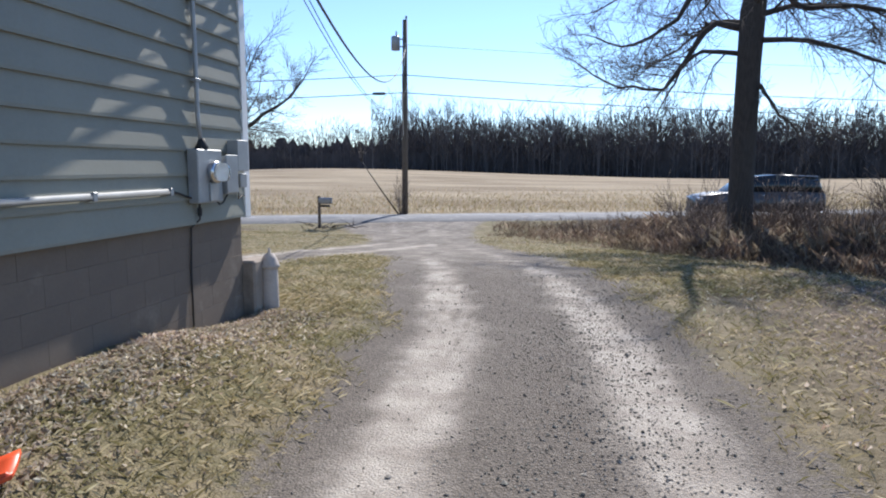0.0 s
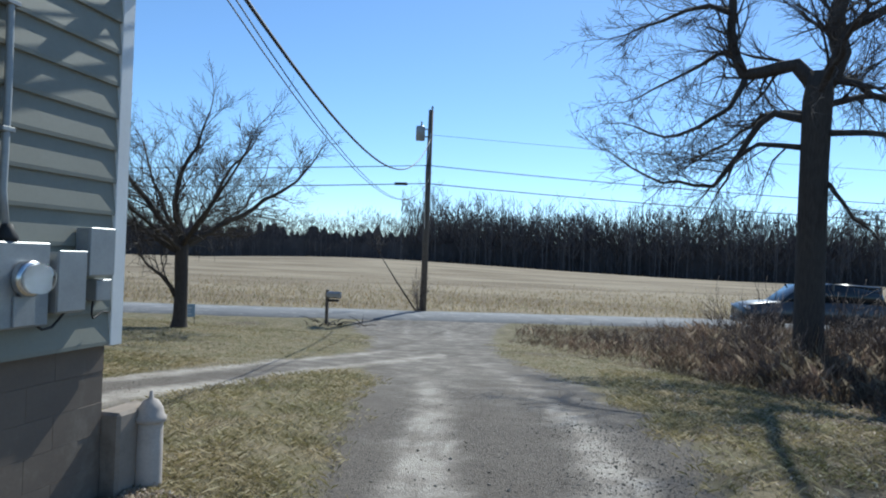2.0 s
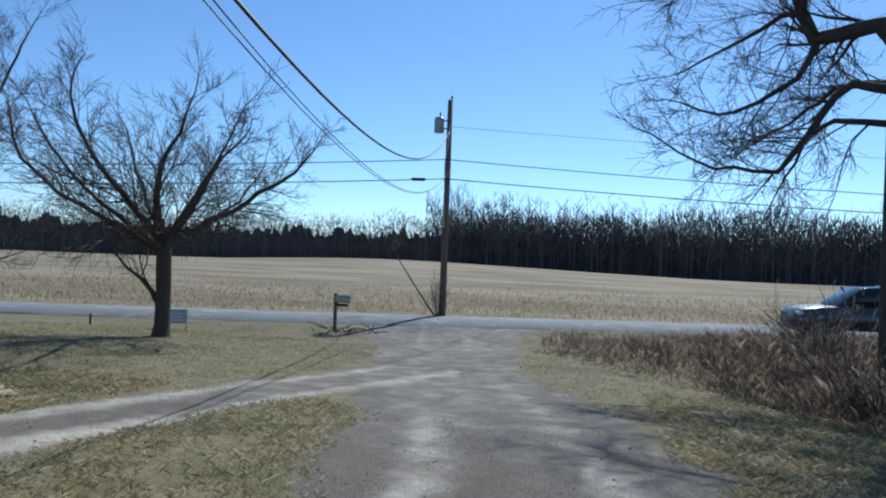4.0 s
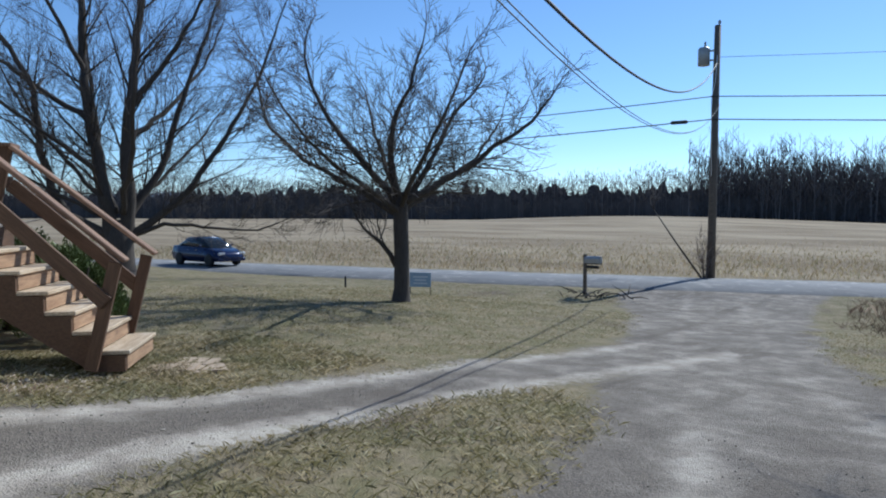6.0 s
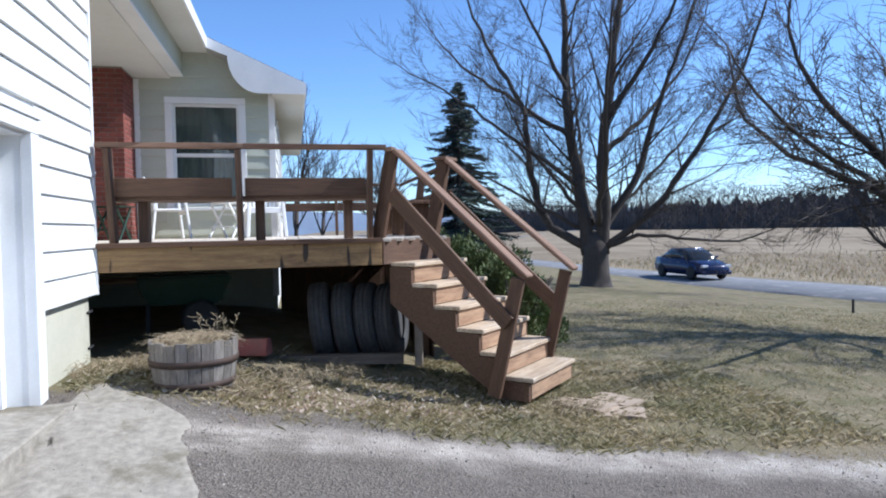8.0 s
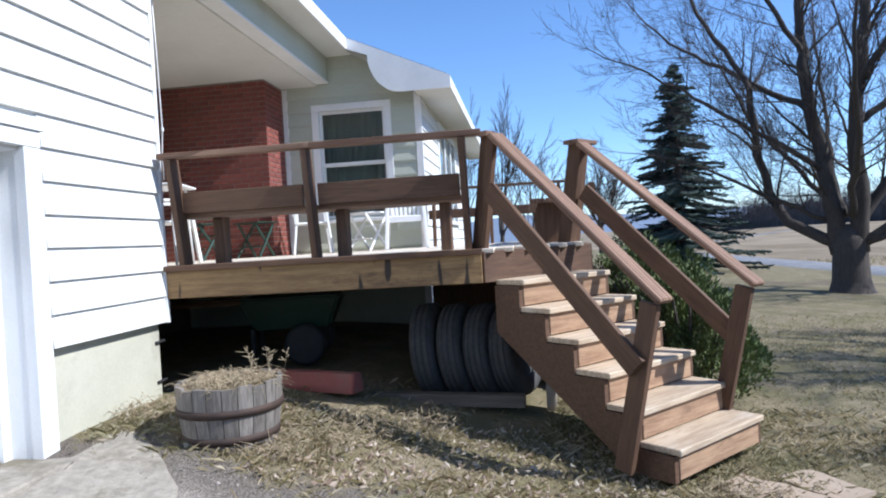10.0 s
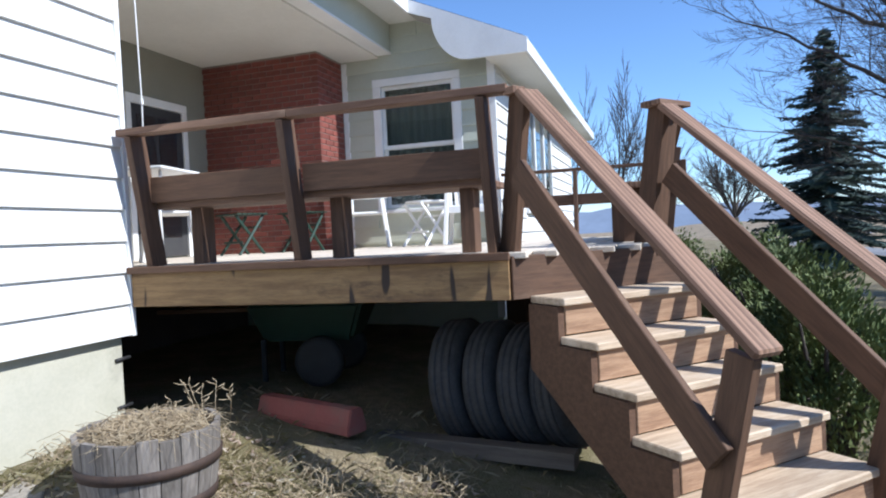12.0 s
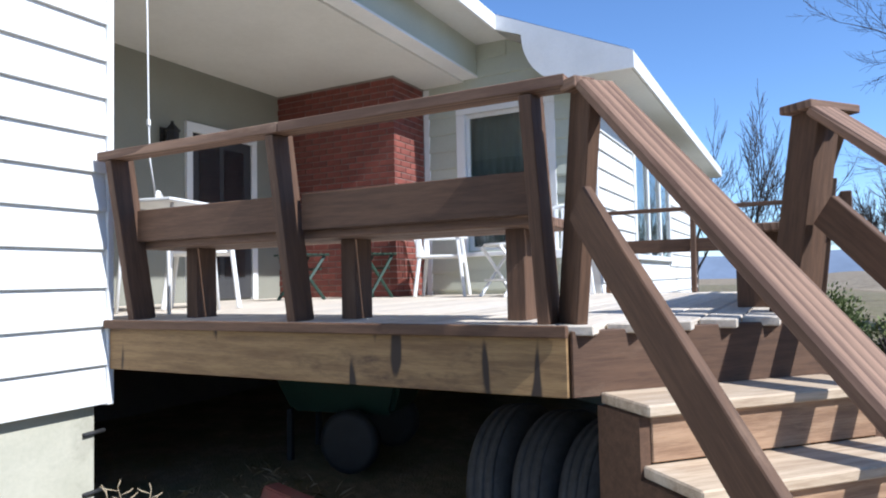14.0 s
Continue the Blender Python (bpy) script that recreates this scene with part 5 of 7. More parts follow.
def yew(at, rx, ry, top, seed):
    """An evergreen shrub: stems and thousands of small upswept sprays, uneven in outline."""
    rng = random.Random(seed)
    z0 = height(*at)
    o = Vector((at[0], at[1], z0))
    tall = top - z0
    vs, fs, sv, sf = [], [], [], []
    for i in range(17000):
        a, u = rng.random() * 6.283, rng.random() ** 0.6
        el = math.asin(min(1, rng.random() ** 0.7))
        lump = 0.80 + 0.30 * noise.noise((math.cos(a) * 2.2 + seed, math.sin(a) * 2.2, el * 2.5))
        k = (0.72 + 0.28 * u) * lump
        p = o + Vector((math.cos(a) * math.cos(el) * rx * k, math.sin(a) * math.cos(el) * ry * k, 0.10 + tall * 0.92 * math.sin(el) * k / 0.95))
        d = (Vector((math.cos(a) * 0.5, math.sin(a) * 0.5, 0.8)) + Vector((rng.gauss(0, 0.35), rng.gauss(0, 0.35), rng.gauss(0, 0.25)))).normalized()
        s = d.orthogonal().normalized()
        s.rotate(Matrix.Rotation(rng.random() * 6.283, 3, d))
        ln, w = rng.uniform(0.035, 0.075), rng.uniform(0.005, 0.011)
        e = len(vs)
        vs.extend([p - s * w, p + d * ln * 0.5 + s * w * 1.3, p + d * ln, p + d * ln * 0.45 - s * w * 1.4])
        fs.append((e, e + 1, e + 2, e + 3))
    for i in range(14):
        a = rng.random() * 6.283
        tube_into(sv, sf, [o + Vector((rng.uniform(-0.2, 0.2), rng.uniform(-0.2, 0.2), -0.1)), o + Vector((math.cos(a) * rx * 0.4, math.sin(a) * ry * 0.4, tall * 0.4)), o + Vector((math.cos(a) * rx * 0.7, math.sin(a) * ry * 0.7, tall * 0.7))], [0.03, 0.02, 0.008], 5)
    t = thing("yew_shrub", tuple(o), "dark green evergreen yew beside the deck", "shrub", "yews along the deck")
    part("woody_base", mesh_from("woody_base", sv, sf, M["bark"]), None, t)
    part("foliage", mesh_from("foliage", vs, fs, M["yew"], False), None, t)


for k, (x, y, rx, ry, top) in enumerate(((-9.75, 10.55, 0.95, 0.75, 1.34), (-11.3, 10.55, 0.95, 0.75, 1.42), (-12.9, 10.5, 0.95, 0.8, 1.55), (-14.4, 9.6, 0.9, 0.9, 1.6))):
    yew((x, y), rx, ry, top, 70 + k)


# ---- woods ----
def wood_line(name, p0, p1, count, tall, rows, seed, label, deep=25, thicket=0.34, fill=50):
    rng = random.Random(seed)
    vs, fs = [], []
    for i in range(count):
        f = rng.random()
        x = p0[0] + (p1[0] - p0[0]) * f + rng.uniform(-2, 2)
        y = p0[1] + (p1[1] - p0[1]) * f + rng.random() ** 1.4 * deep
        z = height(x, y)
        h = tall * rng.uniform(0.55, 1.04) * (0.92 + 0.22 * noise.noise((x * 0.035, y * 0.035, seed)))
        base = Vector((x, y, z - 0.3))
        top = base + Vector((rng.uniform(-0.05, 0.05) * h, rng.uniform(-0.03, 0.03) * h, h))
        r = rng.uniform(0.06, 0.14)
        tube_into(vs, fs, [base, base.lerp(top, 0.5), top], [r, r * 0.65, 0.02], 3)
        for k in range(rows):
            t = rng.uniform(0.22, 0.97)
            p = base.lerp(top, t)
            a = rng.random() * 6.283
            ln = h * 0.20 * (1.2 - t) * rng.uniform(0.6, 1.5) + 0.7
            d = Vector((math.cos(a) * 0.75, math.sin(a) * 0.75, rng.uniform(0.5, 1.0)))
            q = p + d * ln
            tube_into(vs, fs, [p, q], [0.05, 0.018], 3)
            for s in (0.4, 0.75):
                b = p.lerp(q, s)
                a2 = a + rng.uniform(-1.6, 1.6)
                tube_into(vs, fs, [b, b + Vector((math.cos(a2) * 0.5, math.sin(a2) * 0.5, 0.9)) * ln * 0.5], [0.03, 0.012], 3)
    tagged(part(name, mesh_from(name, vs, fs, M["hazy_far_bark"], False), None), label, "woods", kind="stuff")
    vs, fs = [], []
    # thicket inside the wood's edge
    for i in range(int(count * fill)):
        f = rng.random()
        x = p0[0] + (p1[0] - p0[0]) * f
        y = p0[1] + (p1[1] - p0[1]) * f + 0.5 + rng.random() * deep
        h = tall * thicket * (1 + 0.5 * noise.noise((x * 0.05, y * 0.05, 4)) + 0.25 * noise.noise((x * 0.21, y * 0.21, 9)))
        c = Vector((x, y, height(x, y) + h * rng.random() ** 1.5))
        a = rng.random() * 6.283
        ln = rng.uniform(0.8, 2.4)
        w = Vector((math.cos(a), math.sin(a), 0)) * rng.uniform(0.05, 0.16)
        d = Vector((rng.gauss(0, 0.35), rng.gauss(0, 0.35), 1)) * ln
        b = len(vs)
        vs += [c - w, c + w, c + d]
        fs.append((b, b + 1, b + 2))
    # dark upright sheets stand for the shaded heart of the wood, ragged at the top
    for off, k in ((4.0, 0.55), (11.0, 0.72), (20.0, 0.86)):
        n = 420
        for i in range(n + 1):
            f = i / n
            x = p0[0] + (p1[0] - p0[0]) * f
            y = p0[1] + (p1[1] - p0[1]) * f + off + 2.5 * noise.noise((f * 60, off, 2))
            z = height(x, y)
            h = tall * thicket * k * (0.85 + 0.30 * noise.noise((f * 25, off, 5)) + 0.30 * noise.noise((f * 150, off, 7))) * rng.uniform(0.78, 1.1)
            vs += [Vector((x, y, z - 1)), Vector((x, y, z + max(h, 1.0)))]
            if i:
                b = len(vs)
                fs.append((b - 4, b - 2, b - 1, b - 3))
    tagged(part("thicket", mesh_from("thicket", vs, fs, M["thicket"], False), None), "dark leafless thicket and dark sheets for the shade inside the wood's edge", "thicket", kind="stuff")


wood_line("far_woods", (-43, 150), (150, 150), 1000, 18.5, 10, 3, "dense bare grey brown woods beyond the field", 30, 0.66, 75)
wood_line("hill_woods", (-420, 120), (-38, 290), 900, 21, 7, 4, "bare woods on the low hill beyond the field", 30, 0.85, 85)

# hills on the far side of the valley, blue from haze put into their colour
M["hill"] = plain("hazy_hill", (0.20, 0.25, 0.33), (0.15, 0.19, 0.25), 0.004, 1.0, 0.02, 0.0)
vs, fs = [], []
N = 90
for i in range(N + 1):
    a = radians(40 + 110 * i / N)
    r0 = 2200
    x, y = -r0 * math.sin(a), r0 * math.cos(a)
    h = 62 + 26 * noise.noise((i * 0.11, 0, 5)) + 10 * noise.noise((i * 0.5, 0, 8))
    vs += [Vector((x, y, -60)), Vector((x * 1.1, y * 1.1, h))]
fs = [(2 * i, 2 * i + 2, 2 * i + 3, 2 * i + 1) for i in range(N)]
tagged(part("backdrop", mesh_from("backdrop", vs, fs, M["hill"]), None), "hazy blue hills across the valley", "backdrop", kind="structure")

# ---- utility pole and wires ----
PX, PY = -7.8, 33.6
pole_z = height(PX, PY)
pole = thing("utility_pole", (PX, PY, pole_z), "tall weathered wooden utility pole with a transformer", "pole")
tube("pole_shaft", [(PX, PY, pole_z - 0.3), (PX + 0.02, PY, 4), (PX + 0.06, PY, 8.75)], [0.16, 0.14, 0.115], M["pole_wood"], pole, sides=12)
M["insulator"] = plain("insulator", (0.25, 0.22, 0.20), (0.18, 0.16, 0.15), 6, 0.3, 40, 0.0)
part("insulator", lathe([(0.02, 0), (0.02, 0.08), (0.06, 0.09), (0.05, 0.14), (0.06, 0.16), (0.03, 0.22)], 10), M["insulator"], pole, "", Matrix.Translation((PX + 0.12, PY, 8.72)))
tr = part("transformer", lathe([(0.10, -0.02), (0.22, 0.0), (0.22, 0.62), (0.18, 0.68), (0.05, 0.70)], 18), M["metal_grey"], pole, "grey transformer can", Matrix.Translation((PX - 0.42, PY - 0.05, 7.28)), True)
part("bushing", lathe([(0.03, 0), (0.045, 0.05), (0.03, 0.1), (0.045, 0.14), (0.02, 0.22)], 8), M["insulator"], tr, "", Matrix.Translation((PX - 0.38, PY - 0.05, 7.98)))
for z in (7.42, 7.78):
    part("transformer_bracket", span((PX - 0.24, PY - 0.09, z), (PX, PY - 0.01, z + 0.06)), M["metal_grey"], pole)
tube("ground_wire", [(PX + 0.10, PY - 0.14, 7.6), (PX + 0.06, PY - 0.17, 6.6), (PX - 0.08, PY - 0.16, 6.0), (PX - 0.02, PY - 0.17, 3.0)], 0.012, M["trim"], pole, sides=5)


def wire(name, p, q, sag, r, label, n=28):
    p, q = Vector(p), Vector(q)
    pts = []
    for i in range(n + 1):
        t = i / n
        v = p.lerp(q, t)
        v.z -= 4 * sag * t * (1 - t)
        pts.append(v)
    w = thing(name, tuple(p), label, "wire")
    tube("strand", pts, r, M["wire"], w, sides=5)
    return w


D = Vector((1, 0.33, 0)).normalized()
for z, r, sag in ((6.05, 0.02, 0.9), (5.18, 0.022, 0.9)):
    wire("power_line", Vector((PX, PY - 0.16, z)) - D * 62 + Vector((0, 6, 0)), (PX, PY - 0.16, z), sag, r, "dark overhead line along the road")
    wire("power_line", (PX, PY - 0.16, z), Vector((PX, PY - 0.16, z)) + D * 70, sag, r, "dark overhead line along the road")
wire("power_line", (PX + 0.1, PY, 7.55), Vector((PX, PY, 8.0)) + D * 70, 0.8, 0.009, "thin upper overhead line along the road")
wire("service_drop", (-2.683, 5.998, 3.893), (-7.7, 33.5, 7.33), 1.619, 0.02, "dark twisted service cable to the house")
for dx, dz in ((0, 0), (0.06, 0.03)):
    wire("telephone_wire", (-2.69 + dx, 5.29, 4.05 + dz), (-7.44, 33.03, 5.68 + dz * 0.3), 1.73, 0.007, "thin telephone wire to the house")
sp = thing("splice_case", (PX - 1.2, PY - 0.5, 5.1), "black cable splice case on the line", "splice case")
m_, n_ = lay((PX - 1.5, PY - 0.62, 5.10), (PX - 0.85, PY - 0.42, 5.12))
part("splice_body", lathe([(0.02, -0.33), (0.07, -0.28), (0.075, 0.28), (0.02, 0.33)], 10), M["black"], sp, "", m_ @ pose(0, 0, 0, 0, 90), True)

# ---- roadside things ----
mz = height(-9.55, 25.8)
mb = thing("mailbox", (-9.55, 25.8, mz), "weathered metal mailbox on a wooden post", "mailbox")
part("mailbox_post", box(0.10, 0.10, 1.35, 0.008), M["pole_wood"], mb, "", Matrix.Translation((-9.55, 25.8, mz + 0.62)))
bm = bmesh.new()
ringp = [(-0.085, 0), (-0.085, 0.13)] + [(-0.085 * math.cos(a), 0.13 + 0.085 * math.sin(a)) for a in (0.5, 1.0, 1.57, 2.14, 2.64)] + [(0.085, 0.13), (0.085, 0)]
e = [[bm.verts.new((x, yy, z)) for yy, z in ringp] for x in (-0.05, 0.46)]
for k in range(len(ringp)):
    bm.faces.new((e[0][k], e[1][k], e[1][(k + 1) % len(ringp)], e[0][(k + 1) % len(ringp)]))
bm.faces.new(e[0]), bm.faces.new(list(reversed(e[1])))
bmesh.ops.recalc_face_normals(bm, faces=bm.faces[:])
M["galv"] = plain("galvanised_sheet", (0.42, 0.42, 0.42), (0.30, 0.30, 0.30), 5, 0.4, 40, 0.1, metal=0.6)
part("mailbox_body", bm, M["galv"], mb, "", Matrix.Translation((-9.50, 25.8, mz + 1.02)))
part("mailbox_shelf", box(0.55, 0.14, 0.03, 0.004), M["pole_wood"], mb, "", Matrix.Translation((-9.30, 25.8, mz + 1.0)))
part("mailbox_door", box(0.012, 0.17, 0.20, 0.003), M["galv"], mb, "", Matrix.Translation((-9.03, 25.8, mz + 1.12)))
part("newspaper_tube", box(0.4, 0.11, 0.09, 0.02), M["black"], mb, "", Matrix.Translation((-9.3, 25.8, mz + 0.90)))

heap = thing("branch_pile", (-9.2, 25.4, height(-9.2, 25.4)), "low heap of dead branches by the mailbox", "branches")
hr = random.Random(77)
for k in range(26):
    q = Vector((-9.0 + hr.gauss(0, 0.55), 25.3 + hr.gauss(0, 0.3), 0))
    q.z = height(q.x, q.y) + hr.uniform(0.0, 0.16)
    d = Vector((math.cos(k * 2.4), math.sin(k * 2.4), hr.uniform(0.0, 0.5))) * hr.uniform(0.3, 0.8)
    tube("branch", [q, q + d * 0.5 + Vector((0, 0, 0.04)), q + d], [0.022, 0.015, 0.006], M["twig"], heap, sides=4)
sz = height(-12.3, 21.0)
sign = thing("yard_sign", (-12.3, 21.0, sz), "small pale blue yard sign on a wire frame", "sign")
R = pose(-12.3, 21.0, sz, 0, 0, 24)
M["sign_face"] = plain("sign_face", (0.30, 0.42, 0.55), (0.24, 0.34, 0.47), 3, 0.5, 30, 0.0)
M["sign_bar"] = plain("sign_print", (0.60, 0.66, 0.72), (0.5, 0.56, 0.62), 3, 0.5, 30, 0.0)
part("sign_panel", box(0.60, 0.012, 0.40, 0.002, (0, 0, 0.42)), M["sign_face"], sign, "", R)
for z, w in ((0.50, 0.42), (0.41, 0.34), (0.32, 0.40)):
    part("print_bar", box(w, 0.003, 0.045, 0, (0, -0.008, z)), M["sign_bar"], sign, "", R)
for x in (-0.29, 0.29):
    part("sign_leg", box(0.018, 0.018, 0.68, 0, (x, 0.012, 0.28)), M["black"], sign, "", R)
kz = height(-15.2, 21.0)
stake = thing("marker_stake", (-15.2, 21.0, kz), "short dark marker stake in the lawn", "stake")
part("stake_rod", lathe([(0.03, -0.1), (0.03, 0.30), (0.02, 0.33)], 8), M["black"], stake, "", Matrix.Translation((-15.2, 21.0, kz)))

# ---- vehicles ----
M["car_blue"] = plain("dark_blue_car_paint", (0.012, 0.022, 0.075), (0.010, 0.018, 0.06), 2, 0.22, 30, 0.0, metal=0.3)
M["car_grey"] = plain("grey_car_paint", (0.105, 0.105, 0.108), (0.08, 0.08, 0.082), 2, 0.3, 30, 0.0, metal=0.5)
M["car_glass"] = plain("tinted_car_glass", (0.02, 0.024, 0.028), (0.015, 0.018, 0.02), 2, 0.06, 30, 0.0)
M["lamp_glass"] = plain("headlamp_glass", (0.85, 0.85, 0.85), (0.75, 0.75, 0.75), 2, 0.1, 30, 0.0, metal=0.4)


def loft(sections):
    """Cross sections along x: (x, half width, z low, z high, half width at the top)."""
    bm = bmesh.new()
    rings = []
    for x, w, z0, z1, wt in sections:
        zm = z0 + (z1 - z0) * 0.45
        pts = [(-w * 0.93, z0), (-w, zm), (-wt, z1 - 0.03), (-wt * 0.9, z1), (wt * 0.9, z1), (wt, z1 - 0.03), (w, zm), (w * 0.93, z0)]
        rings.append([bm.verts.new((x, y, z)) for y, z in pts])
    for a, b in zip(rings, rings[1:]):
        for k in range(8):
            bm.faces.new((a[k], a[(k + 1) % 8], b[(k + 1) % 8], b[k]))
    bm.faces.new(rings[0]), bm.faces.new(list(reversed(rings[-1])))
    bmesh.ops.recalc_face_normals(bm, faces=bm.faces[:])
    return bm


def vehicle(name, m, label, paint, body, cabin, wheels, wr, nose):
    c = thing(name, tuple(m.translation), label, "car")
    part("body", loft(body), paint, c, "", m, True)
    cab_ = part("cabin", loft(cabin), M["car_glass"], c, "dark tinted windows", m, True)
    xs = [s[0] for s in cabin]
    top = max(s[3] for s in cabin)
    flat = [s for s in cabin if s[3] > top - 0.08]
    part("car_roof", loft([(s[0], s[4] + 0.01, s[3] - 0.05, s[3] + 0.02, s[4]) for s in flat]), paint, c, "", m, True)
    for s in cabin[1:-1]:
        for k in (-1, 1):
            part("pillar", box(0.07, 0.03, s[3] - s[2] + 0.02, 0.008, (s[0], k * (s[1] + s[4]) / 2, (s[2] + s[3]) / 2)), paint, cab_, "", m)
    w = max(s[1] for s in body)
    for x in wheels:
        for k in (-1, 1):
            wh = part("tyre", lathe([(wr * 0.62, -0.10), (wr * 0.95, -0.10), (wr, -0.06), (wr, 0.06), (wr * 0.95, 0.10), (wr * 0.62, 0.10)], 24), M["black"], c, "", m @ pose(x, k * (w - 0.08), wr, 90), True)
            part("rim", lathe([(0.05, -0.09), (wr * 0.6, -0.10), (wr * 0.62, 0.0), (wr * 0.6, 0.10), (0.05, 0.09)], 16), M["chrome"], wh, "", m @ pose(x, k * (w - 0.08), wr, 90), True)
    for k in (-1, 1):
        part("headlight", box(0.16, 0.34, 0.13, 0.03, (nose[0] - 0.06, k * (w - 0.27), nose[1])), M["lamp_glass"], c, "", m)
        part("mirror", box(0.10, 0.16, 0.11, 0.03, (cabin[-2][0] + 0.25, k * (w + 0.06), cabin[-2][2] + 0.08)), paint, c, "", m)
        for s, t in zip(cabin[1:], cabin[2:-1]):
            part("door_handle", box(0.14, 0.025, 0.025, 0.006, ((s[0] + t[0]) / 2, k * (w - 0.005), nose[1] + 0.15)), M["chrome"], c, "", m)
    part("grille", box(0.05, w * 0.9, 0.14, 0.01, (nose[0] + 0.005, 0, nose[1] - 0.12)), M["black"], c, "", m)
    part("bumper", box(0.14, w * 1.8, 0.18, 0.05, (nose[0] - 0.02, 0, 0.36)), paint, c, "", m)
    return c


ra = math.degrees(math.atan(road_mid(-27.9) - road_mid(-28.9)))
vehicle("blue_sedan", pose(-28.7, road_mid(-28.7) + 0.3, height(-28.7, road_mid(-28.7)) + 0.07, 0, 0, ra - 14) @ Matrix.Diagonal((0.86, 0.9, 0.92, 1)), "dark blue four-door sedan on the road", M["car_blue"],
        [(-2.25, 0.70, 0.45, 0.85, 0.62), (-2.1, 0.84, 0.30, 0.98, 0.74), (-1.4, 0.88, 0.22, 1.0, 0.80), (0.9, 0.88, 0.22, 0.96, 0.80), (1.6, 0.86, 0.24, 0.86, 0.76), (2.1, 0.80, 0.28, 0.74, 0.66), (2.3, 0.64, 0.34, 0.62, 0.55)],
        [(-1.75, 0.70, 0.95, 0.99, 0.60), (-0.95, 0.76, 0.95, 1.40, 0.58), (0.05, 0.78, 0.95, 1.45, 0.60), (0.55, 0.76, 0.95, 1.36, 0.58), (1.25, 0.70, 0.90, 0.94, 0.62)], (-1.35, 1.4), 0.33, (2.25, 0.66))
vehicle("grey_suv", pose(9.15, 33.7, height(9.15, 33.7) + 0.02, 0, 0, 180 + 8) @ Matrix.Diagonal((1.2, 1.1, 1.15, 1)), "grey sport utility vehicle stopped beside the road", M["car_grey"],
        [(-2.4, 0.80, 0.5, 1.05, 0.74), (-2.3, 0.92, 0.38, 1.12, 0.84), (-1.4, 0.95, 0.34, 1.15, 0.88), (0.9, 0.95, 0.34, 1.14, 0.88), (1.7, 0.93, 0.36, 1.08, 0.82), (2.3, 0.88, 0.40, 0.98, 0.76), (2.45, 0.72, 0.45, 0.85, 0.62)],
        [(-2.3, 0.84, 1.1, 1.15, 0.74), (-2.1, 0.84, 1.1, 1.76, 0.70), (-0.5, 0.86, 1.1, 1.82, 0.72), (0.5, 0.86, 1.1, 1.74, 0.70), (1.25, 0.80, 1.08, 1.12, 0.72)], (-1.45, 1.5), 0.38, (2.4, 0.86))

# ---- under and on the deck ----
bz = height(-7.3, 7.1) - 0.04
barrel = thing("barrel_planter", (-7.25, 7.13, bz), "half barrel planter of grey weathered staves full of dead straw", "planter")
NS = 22
for k in range(NS):
    a0, a1 = 2 * math.pi * k / NS + 0.008, 2 * math.pi * (k + 1) / NS - 0.008
    bm = bmesh.new()
    prof = [(0.27, -0.06), (0.305, 0.12), (0.325, 0.26), (0.332, 0.40 + 0.008 * math.sin(k * 3.7))]
    cols = []
    for a in (a0, (a0 + a1) / 2, a1):
        cols.append([bm.verts.new((r * math.cos(a), r * math.sin(a), z)) for r, z in prof] + [bm.verts.new(((r - 0.025) * math.cos(a), (r - 0.025) * math.sin(a), z)) for r, z in reversed(prof)])
    for c0, c1 in zip(cols, cols[1:]):
        for i in range(8):
            bm.faces.new((c0[i], c1[i], c1[(i + 1) % 8], c0[(i + 1) % 8]))
    bm.faces.new(cols[0]), bm.faces.new(list(reversed(cols[-1])))
    bmesh.ops.recalc_face_normals(bm, faces=bm.faces[:])
    part("stave", bm, M["barrel_wood"], barrel, "", Matrix.Translation((-7.25, 7.13, bz)))
for z, r in ((0.075, 0.302), (0.245, 0.330)):
    part("hoop", lathe([(r - 0.012, z - 0.024), (r + 0.001, z - 0.024), (r + 0.006, z + 0.024), (r - 0.008, z + 0.024)], 40), M["rust"], barrel, "rusty iron hoop", Matrix.Translation((-7.25, 7.13, bz)), True)
part("soil", lathe([(0.29, 0.30), (0.30, 0.34), (0.18, 0.37), (0.0, 0.38)], 24), M["straw"], barrel, "", Matrix.Translation((-7.25, 7.13, bz)), True)


def straw_into(vs, fs, rng, c, rad, zlo, n, ln, flat=0.3, r=0.003):
    for i in range(n):
        a, q = rng.random() * 6.283, rad * math.sqrt(rng.random())
        p = Vector(c) + Vector((math.cos(a) * q, math.sin(a) * q, zlo + rng.random() * 0.04))
        b = rng.random() * 6.283
        d = Vector((math.cos(b), math.sin(b), rng.gauss(0.0, flat))).normalized()
        l_ = ln * rng.uniform(0.4, 1.3)
        m = p + d * l_ * 0.5 + Vector((0, 0, rng.uniform(0, 0.05)))
        e = p + d * l_ + Vector((rng.gauss(0, 0.03), rng.gauss(0, 0.03), rng.uniform(-0.04, 0.03)))
        tube_into(vs, fs, [p, m, e], [r, r * 0.8, r * 0.4], 3)


